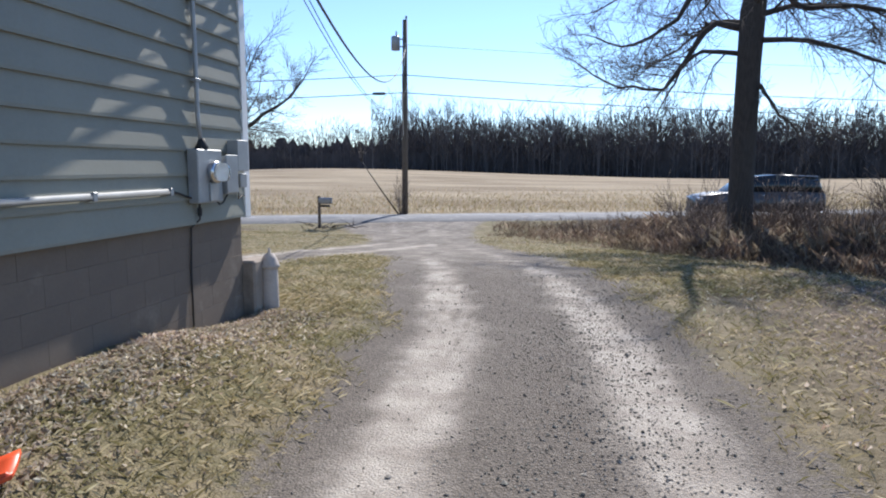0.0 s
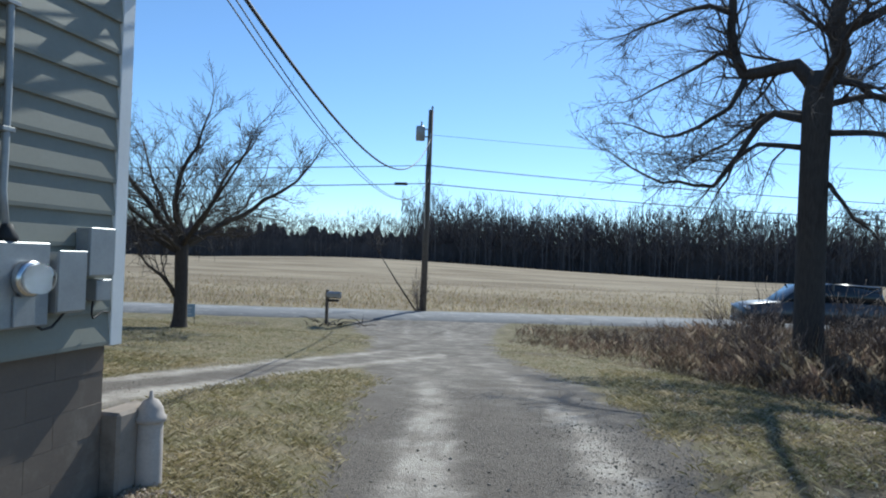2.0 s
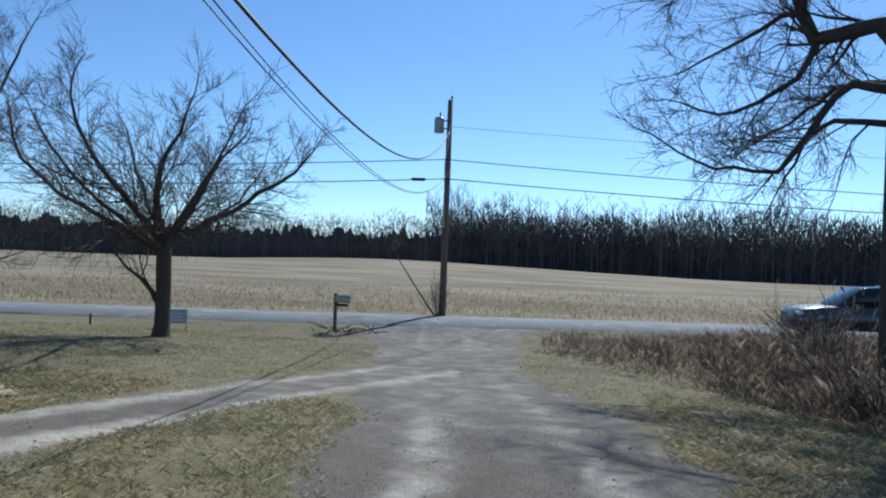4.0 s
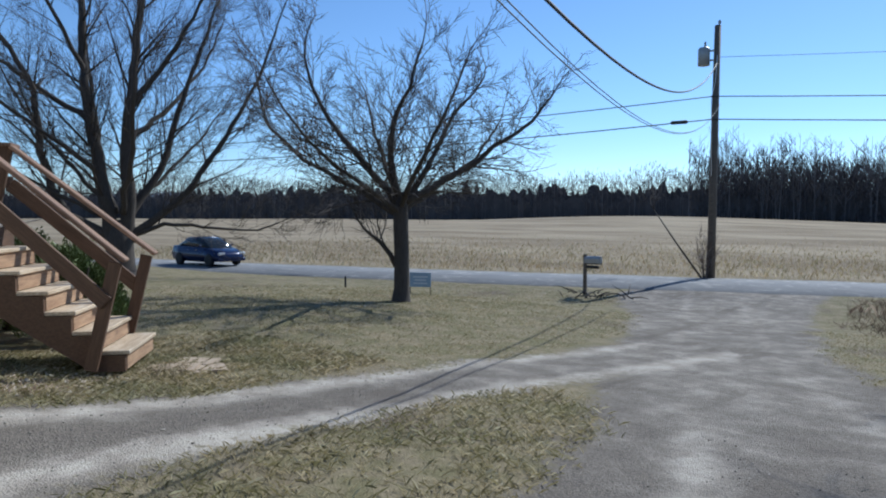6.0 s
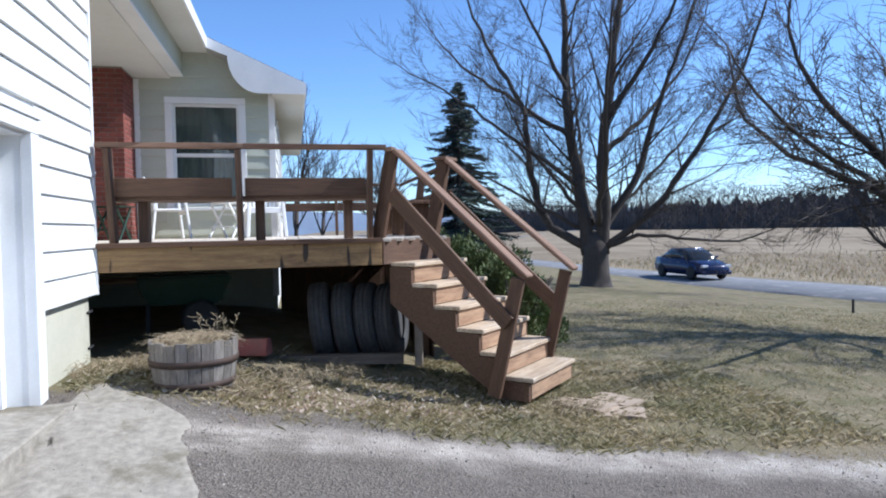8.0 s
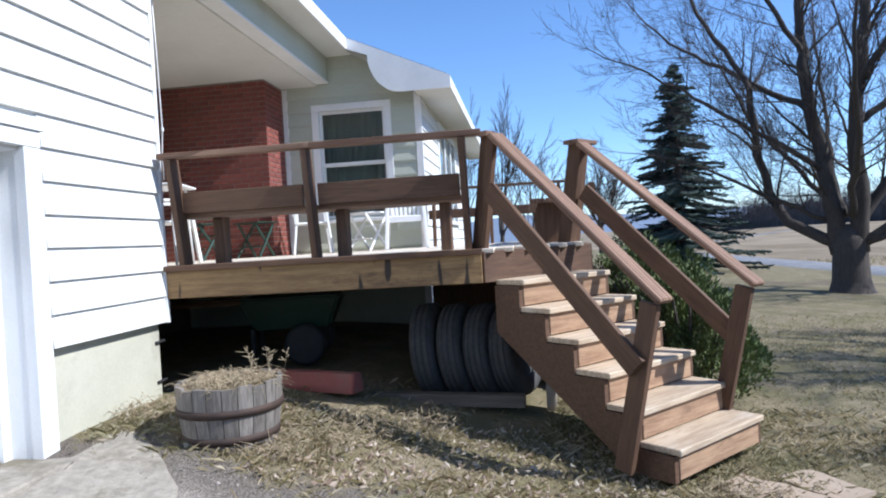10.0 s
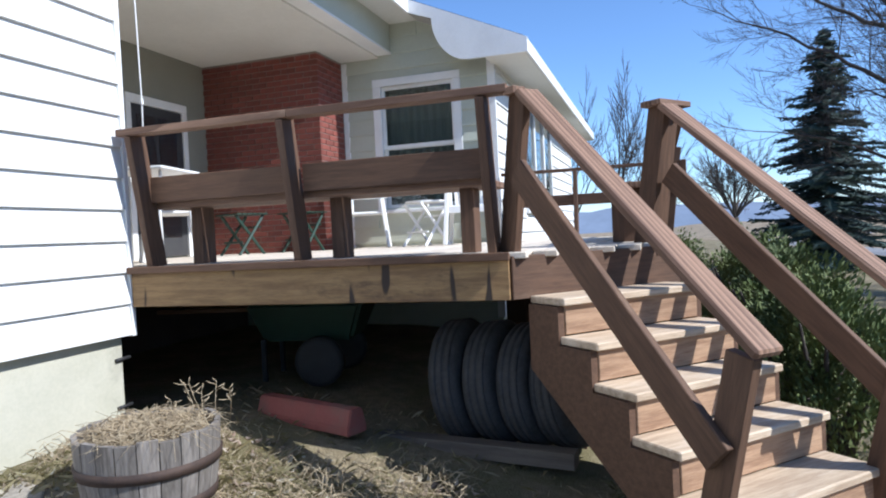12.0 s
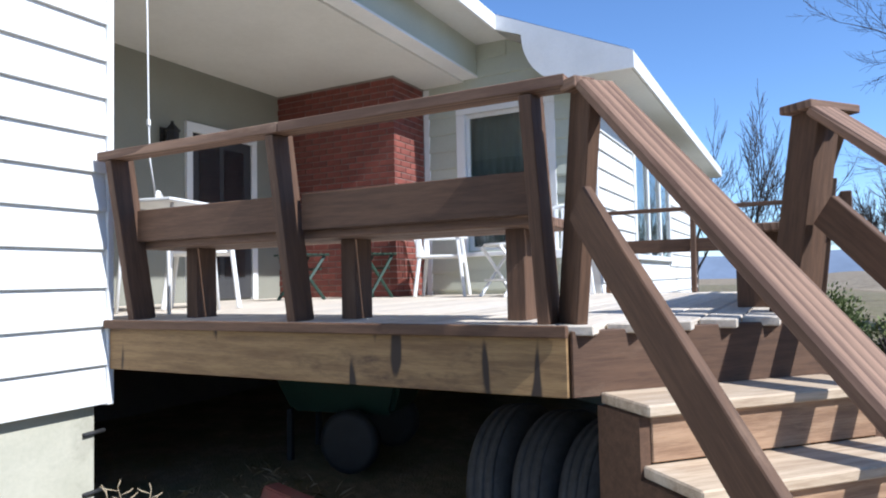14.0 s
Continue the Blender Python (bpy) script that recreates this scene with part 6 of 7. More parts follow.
rng = random.Random(21)
vs, fs = [], []
straw_into(vs, fs, rng, (-7.25, 7.13, bz), 0.27, 0.365, 700, 0.15, 0.10, 0.0024)
tagged(part("straw_mound", mesh_from("straw_mound", vs, fs, M["straw"]), None), "tangled dead straw in the barrel planter", "straw", kind="stuff")
vs, fs = [], []
for i in range(6):
    p = Vector((-7.5 + rng.uniform(-0.15, 0.25), 7.25 + rng.uniform(-0.1, 0.15), bz + 0.36))
    tip = p + Vector((rng.gauss(0, 0.06), rng.gauss(0, 0.06), 0.18))
    mid = p.lerp(tip, 0.55) + Vector((rng.gauss(0, 0.015), rng.gauss(0, 0.015), 0))
    tube_into(vs, fs, [p, mid, tip], [0.0022, 0.0018, 0.0012], 4)
    for k in range(6):
        q = mid.lerp(tip, k / 5)
        d = Vector((rng.gauss(0, 0.02), rng.gauss(0, 0.02), rng.uniform(0.0, 0.02)))
        tube_into(vs, fs, [q, q + d, q + d * 1.5 + Vector((0, 0, 0.006))], [0.0012, 0.003, 0.0015], 4)
tagged(part("dead_flowers", mesh_from("dead_flowers", vs, fs, M["straw"]), None), "dry dead flower stems in the barrel", "plant", kind="stuff")
# spilled straw round the barrel and along the wall
vs, fs = [], []
for cx, cy, rad, n in ((-7.4, 7.55, 0.5, 420), (-7.75, 6.75, 0.4, 260), (-7.6, 6.4, 0.3, 160), (-7.9, 8.1, 0.4, 200), (-7.15, 10.25, 0.25, 160)):
    straw_into(vs, fs, rng, (cx, cy, height(cx, cy)), rad, 0.01, n, 0.13, 0.3, 0.0026)
tagged(part("loose_straw", mesh_from("loose_straw", vs, fs, M["straw"]), None), "loose dead straw and grass on the soil", "straw", kind="stuff")


def tyre_shape(r, w):
    t = r * 0.58
    return lathe([(t, -w * 0.42), (t * 1.05, -w * 0.5), (r * 0.88, -w * 0.5), (r * 0.97, -w * 0.42), (r, -w * 0.2), (r, w * 0.2), (r * 0.97, w * 0.42), (r * 0.88, w * 0.5), (t * 1.05, w * 0.5), (t, w * 0.42), (t * 1.12, w * 0.2), (t * 1.12, -w * 0.2)], 36)


beam_z = height(-9, 8.3)
plank = thing("ground_timber", (-8.8, 8.3, beam_z), "weathered timber lying under the deck", "timber")
beam("timber", (-8.78, 7.45, beam_z + 0.06), (-8.62, 9.0, beam_z + 0.03), 0.12, 0.10, M["pole_wood"], plank)
for k, y in enumerate((8.20, 8.46, 8.71, 8.94)):
    r = 0.41 - 0.005 * k
    x = -9.10 + 0.02 * k
    t = thing("old_tyre", (x, y, beam_z), "worn black car tyre standing under the deck", "tyre", "tyres under the deck")
    bm = tyre_shape(r, 0.215)
    bmesh.ops.delete(bm, geom=[f for f in bm.faces if len(f.verts) > 4], context="FACES_ONLY")
    part("tyre_carcass", bm, M["tyre"], t, "", pose(x, y, beam_z + r - 0.01, 90, 0, -8 - 5 * k) @ pose(0, 0, 0, 6), True)
    for s in (-0.05, 0.0, 0.05):
        part("tread_rib", lathe([(r - 0.004, s - 0.017), (r + 0.006, s - 0.015), (r + 0.006, s + 0.015), (r - 0.004, s + 0.017)], 36), M["tyre"], t, "", pose(x, y, beam_z + r - 0.01, 90, 0, -8 - 5 * k) @ pose(0, 0, 0, 6), True)
# red parking block
pz = height(-8.6, 7.2)
pb = thing("parking_block", (-8.62, 7.22, pz), "faded red concrete parking block under the deck", "parking block")
bm = bmesh.new()
prof = [(-0.085, 0), (-0.085, 0.05), (-0.05, 0.16), (0.05, 0.16), (0.085, 0.05), (0.085, 0)]
e = [[bm.verts.new((x, a, z)) for a, z in prof] for x in (-0.46, 0.46)]
for k in range(6):
    bm.faces.new((e[0][k], e[1][k], e[1][(k + 1) % 6], e[0][(k + 1) % 6]))
bm.faces.new(e[0]), bm.faces.new(list(reversed(e[1])))
bmesh.ops.recalc_face_normals(bm, faces=bm.faces[:])
bmesh.ops.bevel(bm, geom=bm.edges[:], offset=0.008, segments=2, affect="EDGES")
part("block_body", bm, M["red_paint"], pb, "", pose(-8.62, 7.22, pz + 0.0, 0, 0, 70))
# green garden cart in the dark
gz = height(-9.6, 6.6)
cart = thing("garden_cart", (-9.7, 6.7, gz), "dark green garden cart stored under the deck", "garden cart")
bm = box(1.0, 0.6, 0.32, 0.0, (0, 0, 0.5))
for v in bm.verts:
    if v.co.z < 0.5:
        v.co.x *= 0.75
        v.co.y *= 0.7
bmesh.ops.bevel(bm, geom=bm.edges[:], offset=0.03, segments=2, affect="EDGES")
CM = pose(-9.7, 6.7, gz, 0, 0, 100)
part("tray", bm, M["green_paint"], cart, "dark green tray", CM)
for k in (-1, 1):
    part("cart_wheel", lathe([(0.04, -0.03), (0.16, -0.045), (0.20, -0.03), (0.20, 0.03), (0.16, 0.045), (0.04, 0.03)], 20), M["black"], cart, "", CM @ pose(0.15, 0.36 * k, 0.2, 90), True)
    part("cart_handle", box(1.1, 0.035, 0.035, 0.006, (-0.75, 0.22 * k, 0.62)), M["rail_wood"], cart, "", CM)
    part("cart_leg", box(0.04, 0.04, 0.36, 0.004, (-0.38, 0.2 * k, 0.18)), M["black"], cart, "", CM)
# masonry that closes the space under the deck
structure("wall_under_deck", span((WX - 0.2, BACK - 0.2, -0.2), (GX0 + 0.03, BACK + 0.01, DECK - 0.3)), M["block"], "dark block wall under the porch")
# added boards that block light so the space under the deck stays dark
skirt = thing("deck_light_block", (-11.0, 9.2, 0.3), "dark board skirt added to keep light out from under the deck", "deck skirt")
for k in range(15):
    x = -9.75 - k * 0.2
    beam("skirt_board", (x, B.y - 0.09, height(x, B.y) - 0.05), (x, B.y - 0.09, DECK - 0.26), 0.19, 0.02, M["rail_wood"], skirt, up=(0, 1, 0))
for k in range(9):
    y = 7.80 + k * 0.2
    beam("skirt_board", (DWEST + 0.05 + 0.012 * (k % 2), y, 0.2), (DWEST + 0.05 + 0.012 * (k % 2), y, DECK - 0.03), 0.215, 0.02, M["rail_wood"], skirt, up=(1, 0, 0))
wp = thing("white_pipe", (-8.9, 9.25, 0.2), "peeling white pipe under the stairs", "pipe")
tube("pipe", [(-8.92, 9.22, height(-8.9, 9.2) - 0.1), (-8.92, 9.22, 1.15)], 0.045, M["bollard"], wp, sides=12)

# ---- porch furniture ----
def resin_chair(m, label):
    c = thing("plastic_chair", tuple(m.translation), label, "chair", "white chairs on the porch")
    for sx in (-1, 1):
        for sy, lean in ((-1, 0.05), (1, 0.03)):
            a = m @ Vector((0.24 * sx + 0.03 * sx, 0.22 * sy + lean * sy, 0))
            b = m @ Vector((0.23 * sx, 0.20 * sy, 0.62 if sy < 0 else 0.42))
            beam("leg", a, b, 0.05, 0.035, M["plastic_white"], c, up=m.to_3x3() @ Vector((0, 1, 0)), bevel=0.008)
        part("armrest", box(0.055, 0.48, 0.03, 0.01, (0.25 * sx, -0.02, 0.63)), M["plastic_white"], c, "", m)
        part("arm_support", box(0.045, 0.06, 0.22, 0.008, (0.25 * sx, 0.20, 0.52)), M["plastic_white"], c, "", m)
    part("seat", box(0.48, 0.46, 0.03, 0.01, (0, 0, 0.42)), M["plastic_white"], c, "", m)
    part("apron", box(0.44, 0.02, 0.07, 0.006, (0, -0.22, 0.385)), M["plastic_white"], c, "", m)
    n = 7
    for k in range(n):
        t = (k - (n - 1) / 2) / ((n - 1) / 2)
        top = 0.86 - 0.10 * t * t
        beam("back_slat", m @ Vector((0.17 * t, 0.21, 0.42)), m @ Vector((0.20 * t, 0.30, top)), 0.035, 0.014, M["plastic_white"], c, up=m.to_3x3() @ Vector((0, 1, 0)), bevel=0.003)
    pts = [m @ Vector((0.24 * math.cos(a), 0.26 + 0.05 * math.sin(a), 0.64 + 0.24 * math.sin(a))) for a in [math.pi * i / 12 for i in range(13)]]
    tube("back_rim", pts, 0.022, M["plastic_white"], c, sides=8)
    return c


resin_chair(pose(-12.15, 6.12, DECK, 0, 0, 200), "white plastic armchair by the brick chimney")
resin_chair(pose(-11.95, 7.50, DECK, 0, 0, 100), "white plastic armchair beside the window")
resin_chair(pose(-9.5, 5.45, DECK, 0, 0, 225), "white round-backed plastic armchair on the porch")


def folding_table(m, mat, tall, w, label, slats=True):
    c = thing("folding_table", tuple(m.translation), label, "table")
    if slats:
        for k in range(6):
            part("top_slat", box(w, w / 6 - 0.012, 0.018, 0.003, (0, (k - 2.5) * w / 6, tall)), mat, c, "", m)
    else:
        part("tabletop", lathe([(0.0, tall - 0.012), (w / 2 - 0.01, tall - 0.012), (w / 2, tall - 0.004), (w / 2, tall + 0.012), (0, tall + 0.014)], 28), mat, c, "", m)
    for sx in (-1, 1):
        beam("leg", m @ Vector((w * 0.42 * sx, -w * 0.42, 0.0)), m @ Vector((w * 0.42 * sx * 0.9, w * 0.42, tall - 0.012)), 0.026, 0.03, mat, c, up=m.to_3x3() @ Vector((0, 0.7, 0.7)))
        beam("leg", m @ Vector((w * 0.36 * sx, w * 0.42, 0.0)), m @ Vector((w * 0.36 * sx * 0.9, -w * 0.42, tall - 0.012)), 0.026, 0.03, mat, c, up=m.to_3x3() @ Vector((0, 0.7, 0.7)))
    for y in (-0.3, 0.3):
        beam("crossbar", m @ Vector((-w * 0.40, w * y, tall * (0.5 + y * 0.6 if y < 0 else 0.68))), m @ Vector((w * 0.40, w * y, tall * (0.5 + y * 0.6 if y < 0 else 0.68))), 0.022, 0.022, mat, c)
    return c


folding_table(pose(-11.85, 7.0, DECK, 0, 0, 60), M["plastic_white"], 0.50, 0.46, "white folding side table between the chairs", False)
folding_table(pose(-11.7, 5.5, DECK, 0, 0, 75), M["green_paint"], 0.46, 0.42, "dark green slatted folding table by the chimney")
folding_table(pose(-11.2, 5.0, DECK, 0, 0, 70), M["green_paint"], 0.46, 0.42, "dark green slatted folding table by the door")
tt = thing("plastic_table", (-8.95, 5.75, DECK), "small white plastic table on the porch", "table")
part("tabletop", box(0.62, 0.5, 0.022, 0.006), M["plastic_white"], tt, "", pose(-8.95, 5.75, DECK + 0.72, 0, 0, 12))
for sx in (-1, 1):
    for sy in (-1, 1):
        tube("leg", [pose(-8.95, 5.75, DECK, 0, 0, 12) @ Vector((0.26 * sx, 0.2 * sy, 0.0)), pose(-8.95, 5.75, DECK, 0, 0, 12) @ Vector((0.24 * sx, 0.18 * sy, 0.4)), pose(-8.95, 5.75, DECK, 0, 0, 12) @ Vector((0.2 * sx, 0.18 * sy, 0.71))], 0.012, M["plastic_white"], tt, sides=8)
cord = thing("hanging_cable", (-8.1, 6.1, CEIL), "thin white cable hanging from the porch ceiling", "cable")
tube("cable_line", [(-8.55, 6.02, CEIL), (-8.56, 6.03, 3.3), (-8.56, 6.04, 2.62), (-8.60, 6.0, 2.4), (-8.66, 5.97, 2.2)], 0.006, M["plastic_white"], cord, sides=6)
part("cable_plug", box(0.02, 0.02, 0.04, 0.003), M["plastic_white"], cord, "", Matrix.Translation((-8.56, 6.04, 2.62)))

# flat stones at the foot of the stairs
for k, (x, y, sx, sy, rz) in enumerate(((-7.28, 10.42, 0.55, 0.30, 40), (-7.02, 10.62, 0.42, 0.30, 70), (-7.42, 10.78, 0.45, 0.26, 25))):
    zz = height(x, y)
    bm = box(sx, sy, 0.07, 0.0)
    bmesh.ops.subdivide_edges(bm, edges=bm.edges[:], cuts=3, use_grid_fill=True)
    for v in bm.verts:
        v.co += Vector((noise.noise(v.co * 5 + Vector((k, 0, 0))), noise.noise(v.co * 5 + Vector((0, k, 3))), 0.2 * noise.noise(v.co * 9))) * 0.05
    s_ = thing("flat_stone", (x, y, zz), "flat sandstone slab at the foot of the stairs", "stone", "stones by the stairs")
    part("stone_slab", bm, M["stone"], s_, "", pose(x, y, zz - 0.005, 0, 0, rz))
# orange sled edge in the leaf litter
oz = height(-2.3, 2.3)
sled = thing("orange_sled", (-2.36, 2.25, oz), "orange red plastic sled leaning on the leaf litter", "sled")
bm = box(0.30, 0.20, 0.02, 0.0)
bmesh.ops.subdivide_edges(bm, edges=bm.edges[:], cuts=4, use_grid_fill=True)
for v in bm.verts:
    v.co.z += 0.9 * v.co.x ** 2 + 1.2 * v.co.y ** 2
part("sled_pan", bm, M["orange"], sled, "", pose(-2.36, 2.27, oz + 0.03, 10, -8, 30), True)
part("sled_rim", box(0.30, 0.025, 0.025, 0.008), M["orange"], sled, "", pose(-2.33, 2.19, oz + 0.05, 10, -8, 30))

# ---- ground cover ----
def island_material(name, cols, rough=0.9, thin=True):
    m, nt, b = nodes_of(name)
    g = nt.nodes.new("ShaderNodeNewGeometry")
    r = nt.nodes.new("ShaderNodeValToRGB")
    els = r.color_ramp.elements
    while len(els) < len(cols):
        els.new(0.5)
    for i, c in enumerate(cols):
        els[i].position, els[i].color = i / (len(cols) - 1), (*c, 1)
    nt.links.new(g.outputs["Random Per Island"], r.inputs["Fac"])
    patch = mix(nt, ramp(nt, noise_node(nt, g.outputs["Position"], 0.9, 3), 0.3, 0.7), (0.75, 0.8, 0.7), (1.15, 1.1, 1.05))
    nt.links.new(mix(nt, 1.0, r.outputs["Color"], patch, "MULTIPLY"), b.inputs["Base Color"])
    b.inputs["Roughness"].default_value = rough
    b.inputs["Specular IOR Level"].default_value = 0.25
    if thin:
        col = b.inputs["Base Color"].links[0].from_socket
        tl, ms = nt.nodes.new("ShaderNodeBsdfTranslucent"), nt.nodes.new("ShaderNodeMixShader")
        nt.links.new(col, tl.inputs["Color"])
        ms.inputs[0].default_value = 0.5
        nt.links.new(b.outputs[0], ms.inputs[1])
        nt.links.new(tl.outputs[0], ms.inputs[2])
        nt.links.new(ms.outputs[0], nt.nodes["Material Output"].inputs["Surface"])
    return m


M["grass"] = island_material("mixed_dry_grass", [(0.17, 0.146, 0.073), (0.235, 0.205, 0.105), (0.32, 0.27, 0.168), (0.43, 0.365, 0.245), (0.55, 0.49, 0.365)])
M["weed"] = island_material("dry_weed", [(0.11, 0.078, 0.064), (0.18, 0.13, 0.105), (0.27, 0.205, 0.16), (0.44, 0.36, 0.28)])
M["leaf"] = island_material("dead_leaf", [(0.30, 0.225, 0.18), (0.44, 0.35, 0.29), (0.58, 0.49, 0.42), (0.76, 0.69, 0.62)])
M["pebble"] = island_material("gravel_stone", [(0.12, 0.108, 0.096), (0.175, 0.16, 0.143), (0.25, 0.23, 0.21), (0.38, 0.352, 0.322)], 0.9, False)
M["reed"] = island_material("field_stubble", [(0.24, 0.18, 0.11), (0.36, 0.29, 0.18), (0.52, 0.45, 0.33)])


def inside_house(x, y):
    return (x < -2.98 and y < 6.22) or (x < WX and y < WY + 0.05)


def blade(vs, fs, rng, p, h, w, lean):
    a = rng.random() * 6.283
    s = Vector((math.cos(a), math.sin(a), 0)) * w
    b = rng.random() * 6.283
    t = Vector((math.cos(b), math.sin(b), 0)) * h * lean
    e = len(vs)
    vs.extend([p - s, p + s, p + t * 0.45 + Vector((0, 0, h * 0.62)) + s * 0.6, p + t + Vector((0, 0, h * 0.85))])
    fs.append((e, e + 1, e + 2, e + 3))


rng = random.Random(33)
vs, fs = [], []
for x0, x1, y0, y1, n, h, w in ((-3.2, -1.0, 1.5, 8, 16000, 0.05, 0.0035), (-4.6, -1.6, 6.2, 12.5, 16000, 0.05, 0.004), (-9.2, -6.0, 6.3, 12.5, 26000, 0.055, 0.0035), (0.5, 5, 2, 14, 16000, 0.055, 0.005), (0.2, 3.2, 8, 16, 14000, 0.055, 0.005), (-14, -5.2, 11, 22, 30000, 0.032, 0.006), (-3, 3, 13, 22, 14000, 0.035, 0.006), (-16, -8, 12, 26, 12000, 0.04, 0.008)):
    for i in range(n):
        x, y = rng.uniform(x0, x1), rng.uniform(y0, y1)
        if inside_house(x, y) or gravel_at(x, y) > 0.35 + 0.55 * rng.random() or (x < -8.0 and y < 9.2 and rng.random() < 0.85):
            continue
        if noise.noise((x * 1.3, y * 1.3, 2)) < -0.25 and rng.random() < 0.7:
            continue
        blade(vs, fs, rng, Vector((x, y, height(x, y) - 0.005)), h * rng.uniform(0.4, 1.3), w * rng.uniform(0.6, 1.2), rng.uniform(0.5, 2.2))
tagged(part("dry_grass", mesh_from("dry_grass", vs, fs, M["grass"], False), None), "short dry straw and green lawn grass", "grass", kind="stuff")

vs, fs = [], []
for i in range(12500):
    if i < 9000:
        x, y = -2.95 + abs(rng.gauss(0, 0.36)), rng.uniform(0.5, 6.3)
    elif i < 10500:
        x, y = rng.uniform(-8.2, -6.7), rng.uniform(6.2, 9.8)
    else:
        x, y = rng.uniform(0.9, 4.5), rng.uniform(3, 13)
    if gravel_at(x, y) > 0.6 or inside_house(x, y):
        continue
    p = Vector((x, y, height(x, y) + rng.uniform(0.004, 0.03)))
    q = Euler((rng.gauss(0, 0.6), rng.gauss(0, 0.6), rng.random() * 6.283)).to_matrix()
    s = rng.uniform(0.012, 0.032)
    e = len(vs)
    vs.extend([p + q @ Vector(v) * s for v in ((-1, 0, 0.3), (0, -0.55, 0), (1, 0, 0.4), (0, 0.55, 0.05))])
    fs.extend([(e, e + 1, e + 2), (e, e + 2, e + 3)])
tagged(part("leaf_litter", mesh_from("leaf_litter", vs, fs, M["leaf"], False), None), "brown dead leaf litter along the foundation", "leaves", kind="stuff")

vs, fs = [], []
oct_f = ((0, 2, 4), (2, 1, 4), (1, 3, 4), (3, 0, 4), (2, 0, 5), (1, 2, 5), (3, 1, 5), (0, 3, 5))
for i in range(11000):
    if i < 6500:
        x, y = rng.gauss(0.35, 0.42), rng.uniform(1.2, 9.5)
    elif i < 8500:
        x, y = rng.uniform(-2.2, 1.4), rng.uniform(1.2, 12)
    else:
        x, y = rng.uniform(-7.4, -4.0), rng.uniform(6.45, 7.6) if i % 2 else rng.uniform(6.6, 12.5)
    if gravel_at(x, y) < 0.4:
        continue
    s = rng.uniform(0.004, 0.010) * (1.7 if rng.random() < 0.06 else 1)
    p = Vector((x, y, height(x, y) + s * 0.3))
    e = len(vs)
    ax = [Vector((rng.uniform(0.6, 1.3), 0, 0)) * s, Vector((0, rng.uniform(0.6, 1.3), 0)) * s, Vector((0, 0, rng.uniform(0.4, 0.8))) * s]
    r_ = Matrix.Rotation(rng.random() * 6.283, 3, "Z")
    for k, sg in ((0, 1), (0, -1), (1, 1), (1, -1), (2, 1), (2, -1)):
        vs.append(p + r_ @ (ax[k] * sg + Vector((rng.gauss(0, 0.2), rng.gauss(0, 0.2), rng.gauss(0, 0.1))) * s))
    fs.extend([tuple(e + k for k in f) for f in oct_f])
tagged(part("gravel_stones", mesh_from("gravel_stones", vs, fs, M["pebble"], False), None), "loose grey gravel stones on the drive", "gravel", kind="stuff")

# tall dry weeds and brush between the drive and the road
vs, fs = [], []


def weed_zone(x, y):
    """Positive inside the unmown strip."""
    edge = 20.8 - 1.9 * (x + 1.2) if x < 4.5 else 10.0 - 0.9 * (x - 4.5)
    edge += 0.8 * noise.noise((x * 0.8, y * 0.8, 6))
    return min(y - max(edge, 6.0), road_mid(x) - 3.2 - y)


n = 0
while n < 30000:
    x = rng.uniform(-2.5, 14) if n % 3 else rng.uniform(1.5, 9)
    y = rng.uniform(6, 33) if n % 3 else rng.uniform(6, 20)
    d = weed_zone(x, y)
    if d < 0 or rng.random() > 0.55 + 1.1 * noise.noise((x * 0.9, y * 0.9, 3)):
        continue
    n += 1
    p = Vector((x, y, height(x, y) - 0.02))
    h = rng.uniform(0.12, 0.8) * min(1, 0.25 + d * 0.22) * min(1, max(0.45, 0.3 + x * 0.14)) * (1 + 0.5 * noise.noise((x * 0.6, y * 0.6, 1)))
    blade(vs, fs, rng, p, h, rng.uniform(0.003, 0.007), rng.uniform(0.1, 0.8))
    if rng.random() < 0.35:
        q = p + Vector((rng.gauss(0, 0.12), rng.gauss(0, 0.12), h))
        tube_into(vs, fs, [p, q, q + Vector((rng.gauss(0, 0.1), rng.gauss(0, 0.1), h * 0.5))], [0.006, 0.004, 0.002], 3)
tagged(part("dry_weeds", mesh_from("dry_weeds", vs, fs, M["weed"], False), None), "tall dry reddish brown weeds by the road", "weeds", kind="stuff")


def bush(at, tall, wide, stems, seed, label, name="bare_shrub", lean=(0, 0)):
    rg = random.Random(seed)
    z0 = height(*at)
    o = Vector((at[0], at[1], z0 - 0.05))
    vs, fs, tv, tf = [], [], [], []
    for k in range(stems):
        a = rg.random() * 6.283
        st = o + Vector((math.cos(a), math.sin(a), 0)) * 0.12 * wide
        limb(tv, tf, tv, tf, st, Vector((math.cos(a) * wide * 0.5 + lean[0], math.sin(a) * wide * 0.5 + lean[1], 1)), tall * 0.5 * rg.uniform(0.7, 1.1), 0.022, 2, rg, curl=0.14, lift=0.02, twist=0.6, kids=(3, 4), min_r=0.008)
    t = thing(name, tuple(o), label, "shrub")
    part("twig_mass", mesh_from("twig_mass", tv, tf, M["brush"]), None, t)


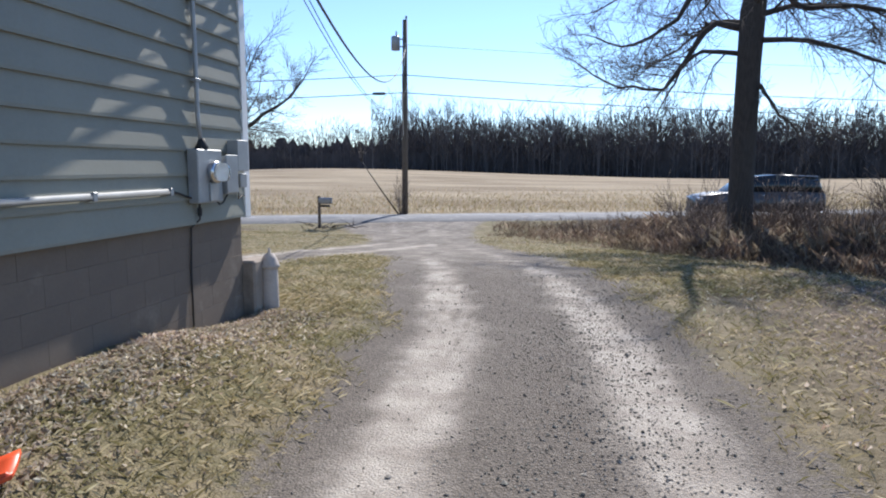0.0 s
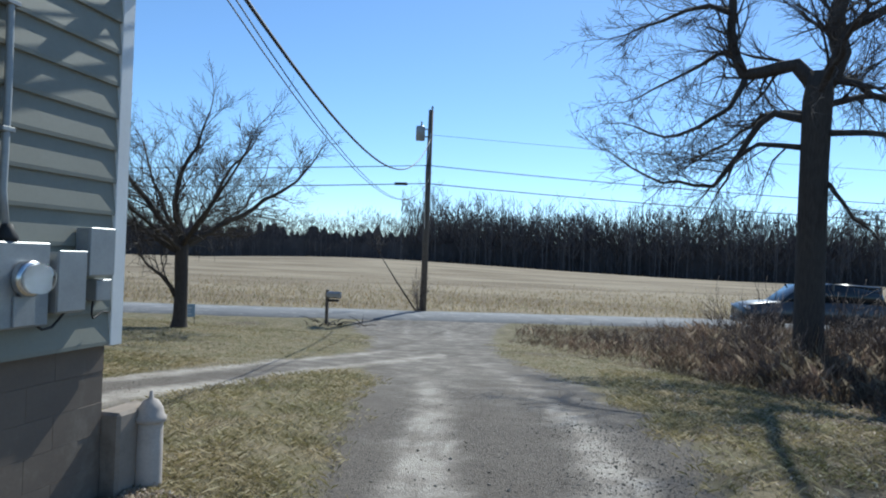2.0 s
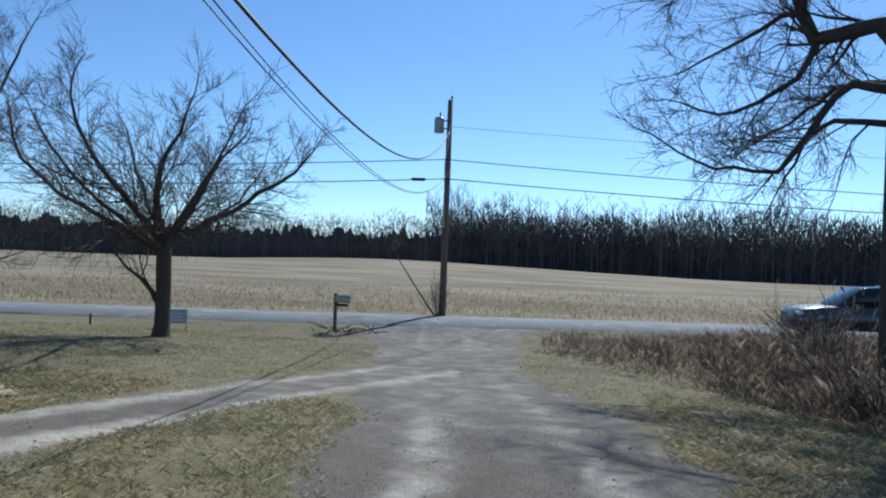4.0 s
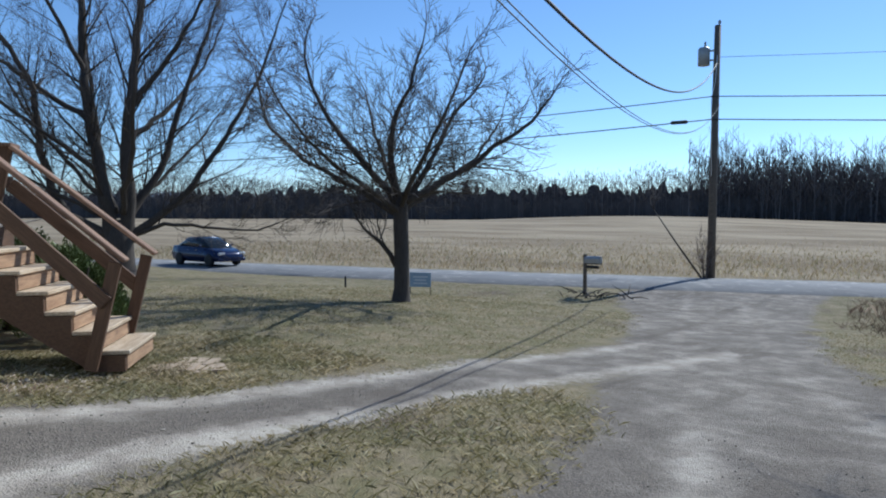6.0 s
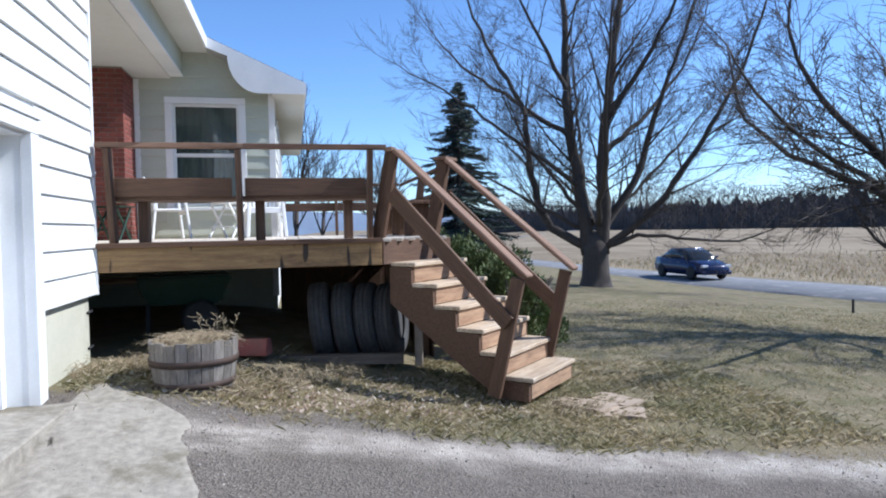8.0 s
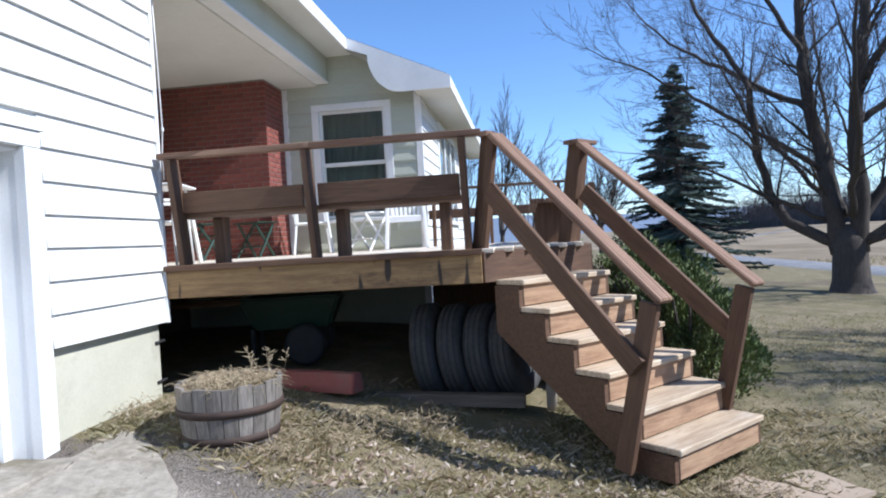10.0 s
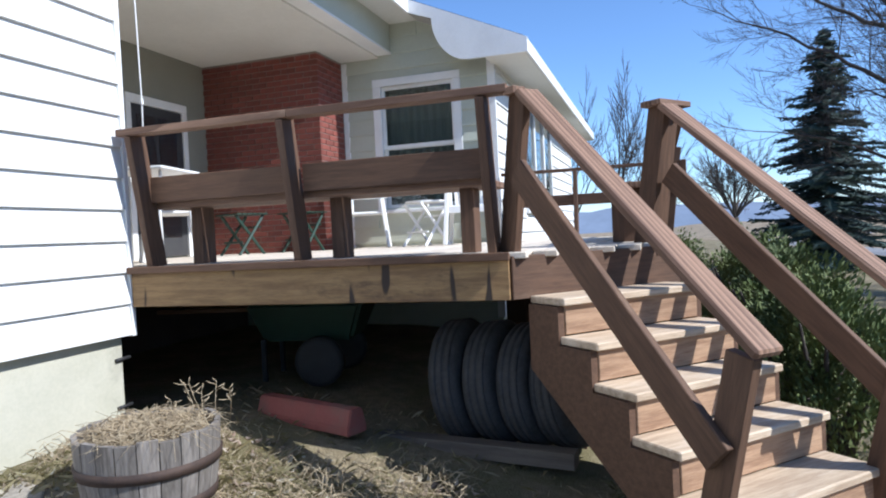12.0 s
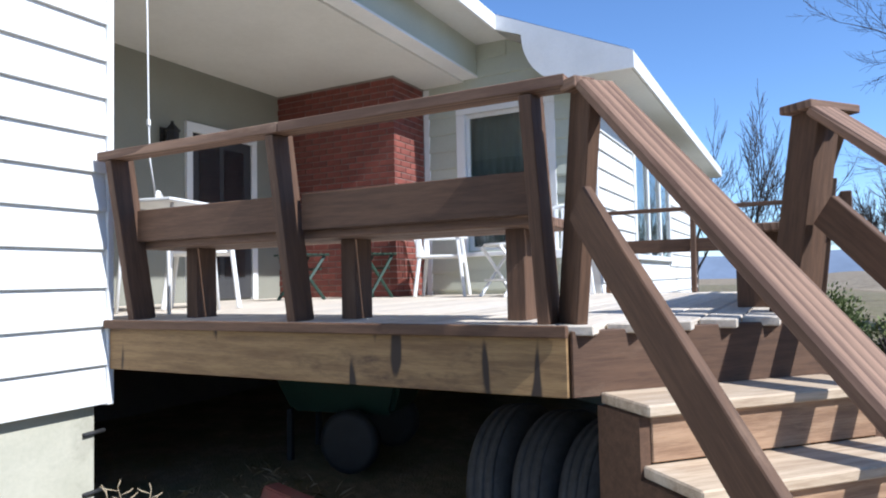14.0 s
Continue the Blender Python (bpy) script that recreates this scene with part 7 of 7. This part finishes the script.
for k, (x, y, h, w, s) in enumerate(((4.3, 21.5, 2.6, 1.2, 12), (6.2, 19.0, 2.3, 1.3, 12), (3.7, 16.9, 1.3, 1.2, 10), (7.6, 16.2, 2.4, 1.2, 12), (5.6, 14.6, 1.6, 1.2, 10), (9.6, 20.5, 2.6, 1.2, 12), (8.4, 24.5, 2.2, 1.2, 10), (2.0, 21.0, 1.2, 1.0, 8), (6.9, 12.4, 1.6, 1.2, 10), (11.6, 16, 2.6, 1.2, 12), (0.4, 23.6, 1.0, 1.0, 8), (5.3, 27, 1.8, 1.0, 9), (3.4, 14.9, 0.9, 1.3, 9), (4.4, 12.6, 0.8, 1.4, 9), (5.6, 11.4, 1.0, 1.4, 10), (6.6, 10.2, 1.2, 1.3, 10), (2.7, 17.6, 1.0, 1.2, 9), (7.9, 13.6, 2.4, 1.2, 13), (9.2, 15.4, 3.4, 1.0, 14), (8.8, 18.0, 3.2, 1.0, 13), (5.5, 17.0, 2.0, 1.2, 12), (6.4, 22.0, 2.6, 1.2, 12), (3.9, 19.6, 2.2, 1.2, 11), (1.2, 22.4, 1.1, 1.2, 9), (10.6, 12.6, 3.0, 1.1, 13))):
    bush((x, y), h, w, s, 100 + k, "tangled bare brown shrub in the roadside brush")
bush((PX - 0.1, PY - 0.35), 2.2, 0.5, 8, 130, "bare upright sprouts round the utility pole")
# the leaning sapling by the pole
rg = random.Random(9)
vs, fs = [], []
p0 = Vector((PX - 0.25, PY - 0.3, height(PX, PY)))
tube_into(vs, fs, [p0, p0 + Vector((-1.0, -0.1, 1.4)), p0 + Vector((-1.9, -0.1, 2.7))], [0.045, 0.035, 0.02], 6)
for d in ((-0.5, 0, 1), (-0.9, 0.1, 0.9), (-0.1, 0, 1), (0.2, 0.2, 1)):
    limb(vs, fs, vs, fs, p0 + Vector((-1.9, -0.1, 2.7)), Vector(d), 0.8, 0.024, 2, rg, kids=(2, 3), min_r=0.011)
sap = thing("leaning_sapling", tuple(p0), "bare sapling leaning away from the utility pole", "tree")
part("trunk", mesh_from("trunk", vs, fs, M["twig"]), None, sap)

# stubble along the far side of the road
vs, fs = [], []
for i in range(24000):
    x = rng.uniform(-45, 30)
    y = road_mid(x) + 2.9 + abs(rng.gauss(0, 13))
    p = Vector((x, y, height(x, y) - 0.03))
    blade(vs, fs, rng, p, rng.uniform(0.08, 0.32), rng.uniform(0.012, 0.03), rng.uniform(0.1, 0.6))
tagged(part("field_stubble", mesh_from("field_stubble", vs, fs, M["reed"], False), None), "pale dry stubble at the edge of the field", "grass", kind="stuff")
